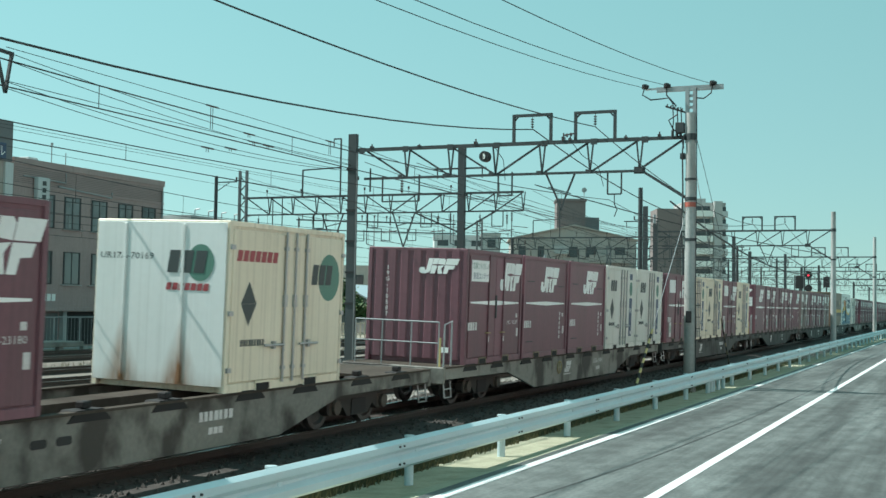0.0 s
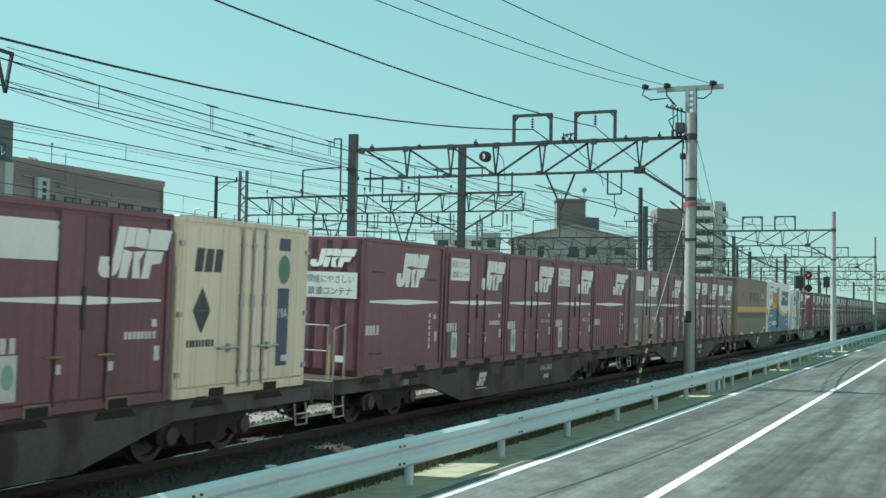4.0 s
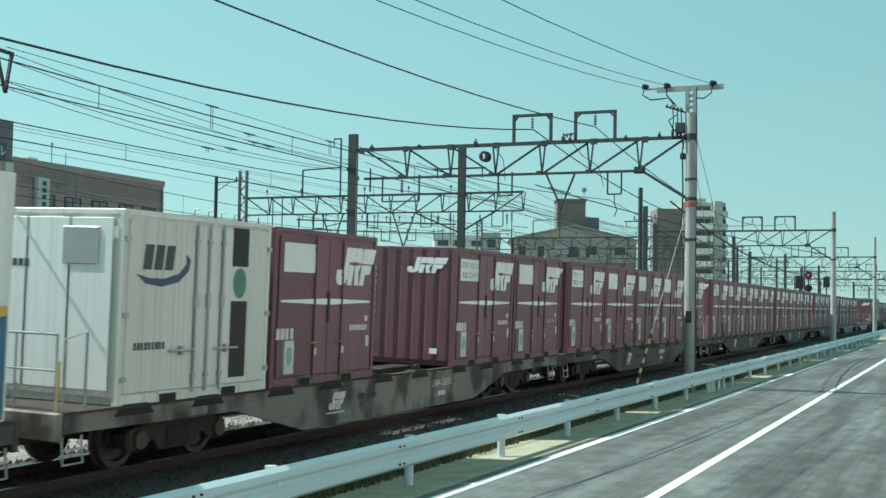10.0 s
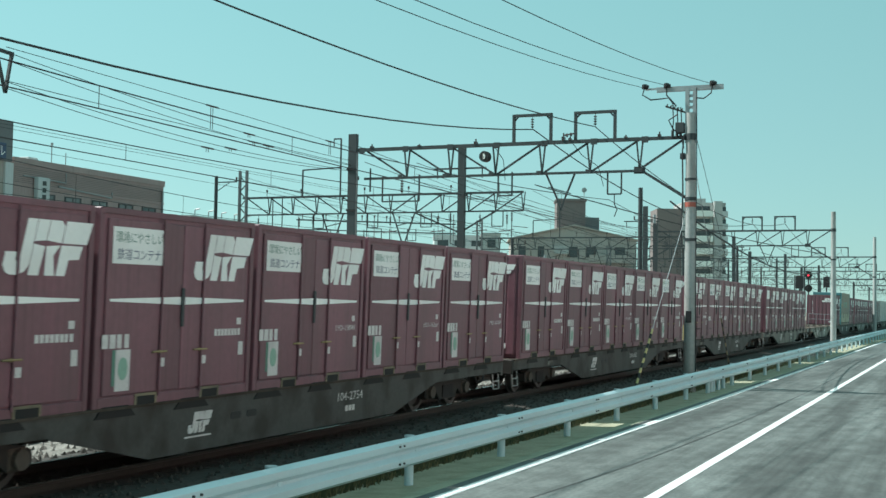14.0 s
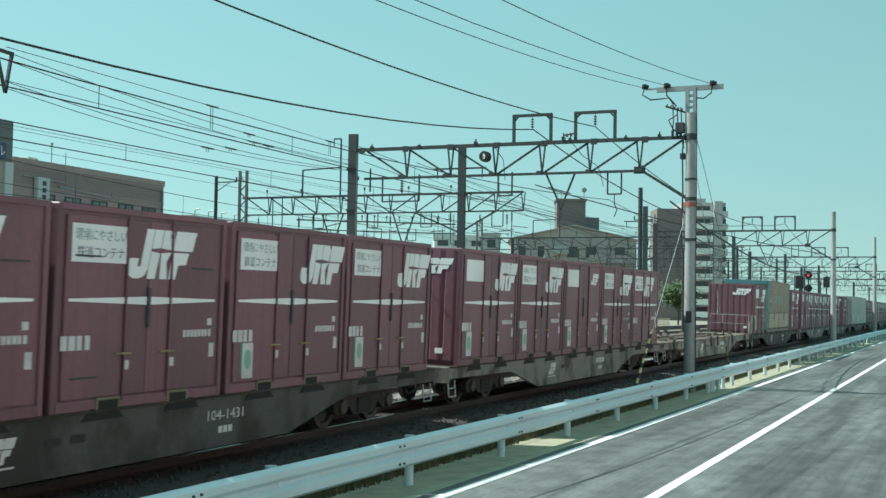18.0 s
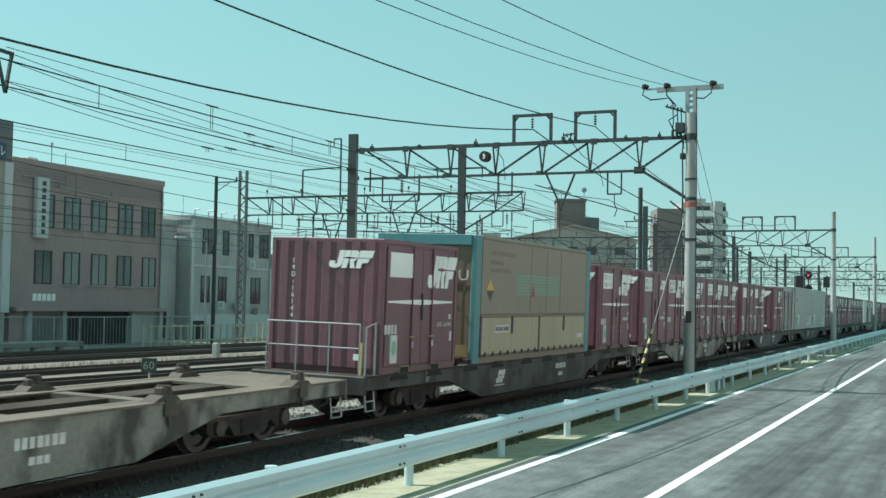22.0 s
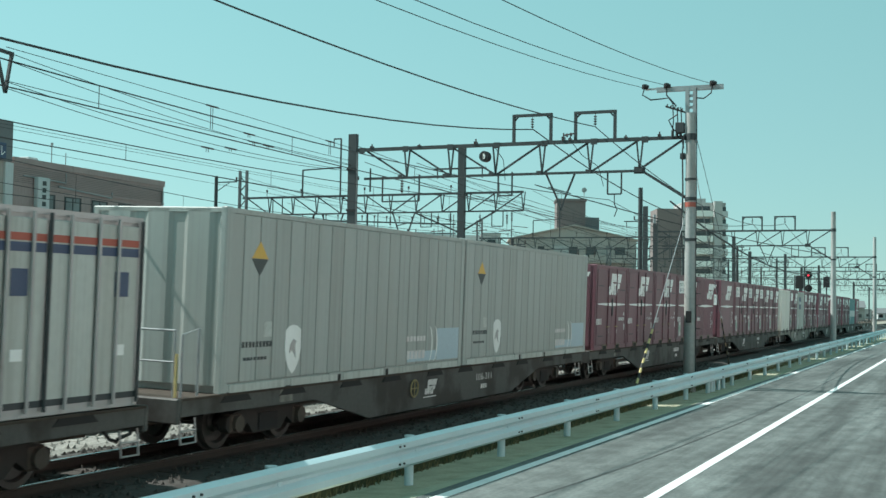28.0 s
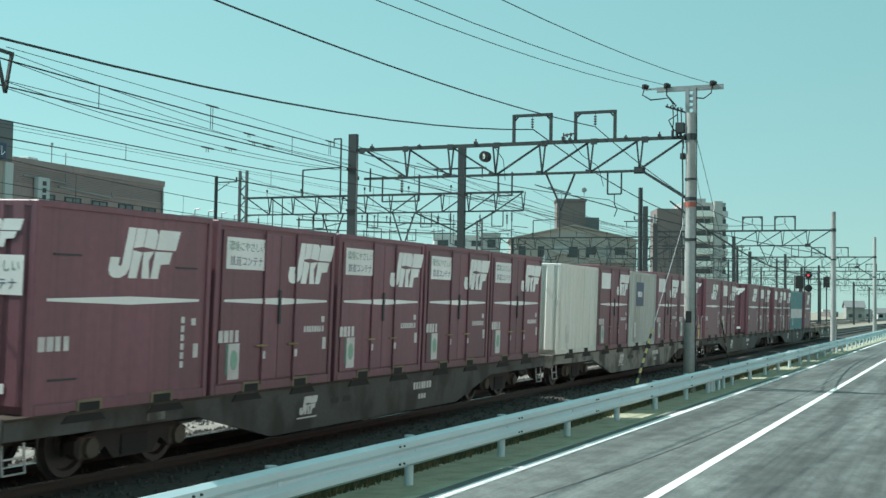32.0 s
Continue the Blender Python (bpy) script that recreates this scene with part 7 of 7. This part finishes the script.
b = building("grey_annex", "dark grey rendered annex between two offices", -51.0, 68.6, 90, 5.6, 9, 8.0, "grey_wall")
part("meter_cabinet", S().bevel_box(-0.9, 0.3, -0.5, -0.01, 0.3, 1.7, 0.03), "grey_wall", b)
part("door", S().box(0.9, 1.8, -0.03, 0.0, 0.1, 2.1), "frame", b)

# pale house with a grey tiled roof
b = building("pale_house", "pale rendered house with a grey tiled roof", -55.0, 96.9, 90, 8.6, 7.0, 4.45, "white_wall", "gable_x", "roof_grey", "house")
window(b, 2.0, 1.95, 0.9, 0.6)
part("lean_to_roof", S().prism([(-1.6, 0.75), (-0.01, 1.3), (-0.01, 1.42), (-1.6, 0.87)], "x", -4.6, 4.6), "roof_grey", b)
part("roof_box", S().bevel_box(-4.1, -1.0, 2.2, 4.6, 5.6, 7.0, 0.05), "roof_grey", b)
b = building("curved_shed", "small pale building with a rounded white roof", -52.5, 88.6, 90, 4.4, 5, 4.3, "white_wall", "flat", "roof_blue")
b = building("small_house", "small grey house with a pale blue metal roof", -52.0, 108.7, 90, 11.2, 4.6, 3.2, "grey_wall", "gable_x", "roof_blue", "house")
window(b, -0.3, 2.25, 1.8, 1.0, True)
window(b, 4.0, 2.2, 1.3, 1.2, True)
part("door", S().box(2.0, 2.9, -0.03, 0.0, 0.1, 2.0), "frame", b)
b = building("white_block", "bright white two-storey building behind the small house", -59.8, 128.8, 25, 6.3, 8, 6.3, "bright_wall")
window(b, 1.4, 4.9, 1.5, 1.3)
window(b, -1.9, 4.9, 1.2, 1.2)
window(b, 1.4, 1.9, 1.5, 1.3)
part("air_conditioner", S().bevel_box(1.0, 1.7, -0.4, -0.04, 3.2, 3.7, 0.03), "white_wall", b, "pale air conditioner")
b = building("grey_block", "grey block of three floors with a railed flat roof", -64.9, 143.9, 25, 5.2, 8, 9.0, "beige_wall")
for x in (-1.5, 1.3):
    for z in (2, 5, 7.7):
        window(b, x, z, 1.5, 1.3)
part("roof_rail", S().rod((-2.5, 0.1, 9.9), (2.5, 0.1, 9.9), 0.03, 6).rod((-2.5, 0.1, 9.3), (-2.5, 0.1, 9.9), 0.03, 6).rod((0, 0.1, 9.3), (0, 0.1, 9.9), 0.03, 6).rod((2.5, 0.1, 9.3), (2.5, 0.1, 9.9), 0.03, 6), "grey_steel", b)
b = building("balcony_house", "pale house with a wide dark glazed balcony", -50.8, 119.6, 25, 3.0, 7, 6.0, "white_wall")
part("eaves", S().box(-1.7, 1.7, -0.5, -0.001, 5.7, 5.95), "bright_wall", b)
window(b, 0.0, 4.3, 2.7, 1.5, split=3)
part("balcony", S().box(-1.5, 1.5, -1.0, -0.9, 2.5, 3.3).box(-1.5, 1.5, -1.0, -0.001, 2.4, 2.5), "white_wall", b)
window(b, -0.9, 1.5, 0.6, 1.7, True, 1)
part("aerial", S().rod((-0.6, 2, 6.0), (-0.4, 2, 8.6), 0.04, 6).rod((0.4, 2, 6.0), (0.2, 2, 8.6), 0.04, 6).rod((-0.5, 2, 7.3), (0.3, 2, 7.3), 0.03, 6).rod((-0.4, 2, 8.6), (0.2, 2, 8.6), 0.03, 6), "white_wall", b, "white lattice aerial frame")
b = building("slim_house", "narrow white house behind the red shed", -51.9, 130.0, 25, 2.4, 7, 6.5, "bright_wall")
window(b, -0.3, 5.3, 1.0, 1.3)
window(b, -0.3, 2.4, 1.0, 1.3)
b = building("brown_block", "brownish low block with a small roof tank", -51.0, 141.3, 25, 6.0, 8, 5.8, "beige_wall")
window(b, -1.2, 4.6, 1.6, 1.1)
window(b, 1.6, 4.6, 1.0, 1.1)
part("roof_tank", S().bevel_box(-2.6, -1.2, 1, 2.4, 5.8, 7.0, 0.05), "grey_wall", b)
b = building("red_shed", "dull red corrugated shed beside the fence", -43.2, 110.0, 25, 3.6, 5, 3.6, "red_wall")
for k in range(9):
    part("wall_rib", S().box(-0.04, 0.04, -0.03, -0.001, 0.1, 3.5), "red_wall", b, at=pose(-1.6 + k * 0.4, 0, 0))
part("door", S().box(0.7, 1.4, -0.05, -0.031, 0.1, 2.2), "white_wall", b)
b = building("pale_shed", "white-panelled shed with a dark window band", -40.6, 112.2, 25, 2.7, 5, 3.6, "bright_wall")
window(b, -0.45, 1.95, 1.7, 1.0, split=2)
part("corner_post", S().box(0.55, 0.85, -0.06, -0.001, 0, 3.6), "grey_wall", b)
b = building("dark_block", "dark grey flat-roofed building behind the trees", -74.0, 141.0, 25, 7.0, 8, 7.4, "beige_wall")
for x in (-2.0, 1.5):
    window(b, x, 5.9, 1.4, 1.1)


# block of flats with rows of balconies
def flats(name, label, x, y, rz, w, d, floors, wall, bays, storey=2.9):
    b = building(name, label, x, y, rz, w, d, floors * storey, wall)
    bw = w / bays
    for f in range(floors):
        for k in range(bays):
            xx = -w / 2 + bw * (k + 0.5)
            window(b, xx, f * storey + 1.35, bw * 0.6, 1.7)
            part("balcony", PANE.setdefault(("balcony", name), S().box(-bw * 0.46, bw * 0.46, -1.2, -1.1, 0, 1.05).box(-bw * 0.46, bw * 0.46, -1.2, -0.001, -0.12, 0).mesh("balcony", "white_wall")), "white_wall", b, at=pose(xx, 0, f * storey + 0.2))
    return b


flats("flats_building", "grey block of flats with rows of pale balconies", -76.0, 184.7, 25, 8.4, 10, 5, "white_wall", 3, 2.8)
b = building("stair_tower_block", "slim grey stair tower beside the block of flats", -69.8, 183.0, 25, 2.9, 6, 14.2, "grey_wall")
for f in range(5):
    window(b, 0, 1.6 + f * 2.8, 1.2, 1.2)

# stepped beige apartment house with a stair tower
b = building("apartment_house", "beige gabled apartment house with a square stair tower", -49.9, 163.2, 22, 17.4, 12, 12.2, "beige_wall", "gable_y", "beige_wall", pitch=0.11)
part("stair_tower", S().box(-2.4, 1.6, 0.4, 5.0, 12.0, 17.6), "tower_brown", b, "square grey-brown tower over the roof")
part("tower_parapet", S().box(-2.55, 1.75, 0.25, 5.15, 17.6, 17.95), "tower_brown", b)
part("roof_tank", S().bevel_box(1.6, 3.6, 1.0, 3.0, 13.6, 15.4, 0.05), "roof_grey", b)
part("antenna", S().rod((1.4, 0.6, 17.9), (1.4, 0.6, 19.4), 0.05, 6).rod((1.4, 0.35, 19.2), (1.4, 0.6, 19.2), 0.35, 14), "grey_steel", b, "mast with a round dish")
part("antenna", S().rod((-2.3, 0.6, 17.9), (-2.3, 0.6, 18.8), 0.05, 6).bar((-2.9, 0.6, 18.7), (-2.2, 0.6, 18.7), 0.05, 0.05), "grey_steel", b)
for f in range(4):
    for x in (-7.2, -4.6, -0.2, 2.4, 6.4):
        window(b, x, 1.6 + f * 2.95, 1.3 if x > -1 else 0.8, 1.35, split=2)
for f in range(4):
    for k in range(2):
        part("balcony", PANE.setdefault(("balcony", "apt"), S().box(-1.35, 1.35, -1.2, -1.1, 0, 1.0).box(-1.35, 1.35, -1.2, -0.001, -0.12, 0).mesh("balcony", "beige_wall")), "beige_wall", b, at=pose(3.4 + k * 3.0, 0, 0.2 + f * 2.95))
    part("stair_landing", PANE.setdefault(("landing", "apt"), S().box(-1.0, 1.0, -0.9, -0.8, 0, 1.0).box(-1.0, 1.0, -0.9, -0.001, -0.12, 0).mesh("stair_landing", "grey_wall")), "grey_wall", b, at=pose(-1.8, 0, 1.4 + f * 2.95))
# tall tower block
b = building("tower_block", "tall brown and grey tower block with stacked white balconies", -58.5, 300.2, 23, 10.6, 12, 28.8, "grey_wall")
part("side_wing", S().box(-11.4, -5.31, 1.0, 11.0, 0, 27.6), "tower_brown", b, "dark brown windowless wing")
part("pier", S().box(2.2, 4.2, -1.6, -0.001, 0, 29.4), "grey_wall", b)
bal = S().box(-2.6, 2.6, -1.6, -1.48, 0, 1.25).box(-2.6, 2.6, -1.6, -0.001, -0.18, 0).mesh("balcony", "bright_wall")
bal2 = S().box(-0.7, 0.7, -1.2, -1.1, 0, 1.2).box(-0.7, 0.7, -1.2, -0.001, -0.18, 0).mesh("balcony", "white_wall")
for f in range(9):
    z = 1.0 + f * 3.1
    part("balcony", bal, "bright_wall", b, at=pose(-0.7, 0, z))
    part("balcony", bal2, "white_wall", b, at=pose(4.95, 0, z))
    window(b, -0.7, z + 1.45, 4.2, 1.9, split=4)
    window(b, 4.9, z + 1.45, 0.9, 1.7, split=1)
part("penthouse", S().box(-3.5, 1.0, 3, 8, 28.8, 30.4), "grey_wall", b)

# low far town along the horizon
random.seed(21)
for i in range(50):
    near_line = i < 38
    d = random.uniform(430, 780) if near_line else random.uniform(330, 700)
    x = -random.uniform(12, 120) if near_line else -random.uniform(120, 420)
    w, h = (random.uniform(4, 9.5), random.uniform(2.4, 5.6)) if near_line else (random.uniform(9, 24), random.uniform(5, 13))
    gable = near_line and i % 3 == 0
    b = building("far_building", "small pitched-roof house at the far end of the yard" if gable else "pale flat-roofed building at the far end of the yard", x * d / 400, d, random.uniform(5, 35), w, random.uniform(6, 12), h, random.choice(["white_wall", "grey_wall", "beige_wall", "tower_brown", "concrete"]), "gable_x" if gable else "flat", "roof_grey" if gable else "concrete")
    tagged(b, group="far town buildings")
    for f in range(max(1, int(h / 3.0))):
        for c in range(max(2, int(w / 2.6))):
            part("window", PANE.setdefault(("far", c % 2), S().box(-0.75 + 0.2 * (c % 2), 0.75 - 0.2 * (c % 2), -0.05, 0.0, 0, 1.2).mesh("window", "glass")), "glass", b, at=pose(-w / 2 + (c + 0.5) * w / max(2, int(w / 2.6)), 0, 0.9 + f * 2.9))


# ---- fence along the yard ----
fence = thing("boundary_fence", "tan steel post-and-rail fence along the railway yard", "fence", pose(-42.0, 0, GZ), kind="structure")
post = S().box(-0.04, 0.04, -0.04, 0.04, 0, 1.3).mesh("fence_post", "fence")
for i in range(190):
    part("fence_post", post, "fence", fence, at=pose(0, 55.9 + i * 0.7, 0))
for z in (0.35, 1.2):
    part("fence_rail", S().box(-0.03, 0.03, 55.9, 189, z - 0.035, z + 0.035), "fence", fence)
mesh_f = thing("mesh_fence", "grey wire mesh fence with pale posts before the office", "fence", pose(-43.2, 0, GZ), kind="structure")
for i in range(9):
    part("fence_post", S().rod((0, 46 + i * 2, 0), (0, 46 + i * 2, 1.75), 0.04, 8), "grey_steel", mesh_f)
part("fence_rail", S().rod((0, 46, 1.72), (0, 62, 1.72), 0.03, 6).rod((0, 46, 0.1), (0, 62, 0.1), 0.03, 6), "grey_steel", mesh_f)
s = S()
for i in range(60):
    s.rod((0, 46 + i * 0.2666, 0.1), (0, 46 + i * 0.2666, 1.72), 0.008, 4, cap=False)
tagged(part("wire_mesh", s, "grey_steel", mesh_f), kind="stuff")
plat = thing("loading_platform", "low dark concrete platform edge beside the rear track", "platform", pose(-40.6, 52.0, GZ), kind="structure")
part("platform_slab", S().bevel_box(-1.0, 0.6, -9, -3.5, 0.35, 0.6, 0.03), "sleeper", plat)
for i in range(4):
    part("platform_leg", S().box(0.2, 0.45, -8.6 + i * 1.75, -8.3 + i * 1.75, 0, 0.35), "concrete", plat)


# ---- lineside bits ----
def street_light(x, y, z, rz, label):
    l = thing("street_lamp", label, "lamp", pose(x, y, GZ, 0, 0, rz))
    part("pole", S().rod((0, 0, 0), (0, 0, z), 0.07, 10, 0.05), "grey_steel", l)
    part("arm", S().line([(0, 0, z), (0, -0.5, z + 0.15), (0, -1.5, z + 0.2)], 0.035, 6), "grey_steel", l)
    part("lamp_head", S().bevel_box(-0.12, 0.12, -2.1, -1.4, z + 0.12, z + 0.26, 0.03), "white_wall", l)


street_light(-45.3, 84.5, 4.6, 0, "pale curved street lamp behind the fence")
street_light(-45.5, 67.0, 6.6, -40, "grey pole with crossed lamp arms beside the office")
sp = thing("speed_board", "square dark speed board marked sixty beside the track", "sign", pose(-20.6, 27.7, GZ - 0.02))
part("board", S().bevel_box(-0.21, 0.21, -0.02, 0.02, 0.68, 1.08, 0.01), "dark_steel", sp, at=pose(0, 0, 0, 0, 0, 25))
part("post", S().rod((0, 0.03, 0), (0, 0.03, 0.7), 0.03, 8), "grey_steel", sp)
words("60", 0.22, "grey_steel", sp, pose(0, 0, 0, 0, 0, 25) @ Matrix(((1, 0, 0, 0), (0, 0, -1, -0.025), (0, 1, 0, 0.88), (0, 0, 0, 1))), "sign_print", 0.3)
for x, y in ((-31.6, 47.5), (-21.0, 52.0), (-31.0, 62.0)):
    mk = thing("marker_post", "short concrete marker post between the tracks", "marker", pose(x, y, GZ))
    part("post", S().bevel_box(-0.14, 0.14, -0.14, 0.14, 0, 0.75, 0.03), "concrete", mk)


def tree(x, y, height, spread, label, seed, material="leaf"):
    rng = random.Random(seed)
    t = thing("tree", label, "tree", pose(x, y, GZ))
    tr_ = S().rod((0, 0, 0), (0.1, 0, height * 0.5), 0.16, 8, 0.1)
    limbs = []
    for i in range(7):
        a, r = i * 0.9 + rng.random(), spread * rng.uniform(0.4, 0.75)
        p = (math.cos(a) * r, math.sin(a) * r, height * rng.uniform(0.55, 0.85))
        limbs.append(p)
        tr_.rod((0.05, 0, height * rng.uniform(0.25, 0.48)), p, 0.06, 5, 0.02)
    part("trunk", tr_, "bark", t)
    s = S()
    for i in range(3400):
        c = rng.choice(limbs + [(0, 0, height * 0.85)])
        q = Vector((rng.gauss(0, 1), rng.gauss(0, 1), rng.gauss(0, 0.8))) * spread * 0.26
        p = Vector(c) + q
        if p.z < height * 0.1:
            continue
        a, l = rng.uniform(0, 6.3), rng.uniform(0.16, 0.32)
        u = Vector((math.cos(a), math.sin(a), rng.uniform(-0.7, 0.7))) * l
        v = u.orthogonal().normalized() * l * 0.5
        s.add([p - u, p + v, p + u, p - v], [(0, 1, 2, 3)])
    part("crown", s, material, t)


tree(-54.0, 100.8, 5.4, 1.15, "dark green tree beside the pale house", 1)
tree(-51.5, 99.6, 3.4, 1.2, "round dark green shrub behind the fence", 2)
tree(-56.5, 119.0, 6.6, 1.25, "yellow-green tree before the white building", 3, "leaf_light")
tree(-46.5, 112.0, 2.4, 1.8, "low dark shrub behind the fence", 4)
tree(-44.2, 205.0, 7.0, 3.0, "green tree at the end of the fence", 5)


# ---- everything that moves ----
def travelled(t):
    """Metres run by the train since the sixteenth second; it gathers speed at first."""
    u = (t - 16) / 16
    return 11.203 * (t - 16) - 0.626 * u ** 2 + 1.248 * u ** 3 - 1.451 * u ** 4 + 0.029 * max(0.0, 6.5 - t) ** 2


def motions():
    lean = Matrix.Rotation(radians(CANT), 4, "Y")
    for ob, s, z in MOVING:
        rows = []
        for t in range(0, 33):
            y = s - travelled(t)
            rows.append((t, Matrix.Translation((TX, y, RAIL + rise(y))) @ Matrix.Rotation(grade(y), 4, "X") @ lean @ Matrix.Translation((0, 0, z))))
        walk(ob, rows)
    # the wheels roll; all wheelsets on the same end of a bogie turn alike
    wheels = [o for o in scene.objects if o.name.split(".")[0] == "wheelset"]
    done = {}
    for o in wheels:
        yy = round(o.matrix_basis.translation.y, 2)
        if yy not in done:
            rows = [(f / 30, Matrix.Translation((0, yy, 0.43)) @ Matrix.Rotation(travelled(f / 30) / 0.41, 4, "X")) for f in range(0, 961)]
            walk(o, rows)
            done[yy] = (o.animation_data.action, o.animation_data.action_slot)
        else:
            o.rotation_mode = "QUATERNION"
            o.animation_data_create()
            o.animation_data.action, o.animation_data.action_slot = done[yy]


motions()
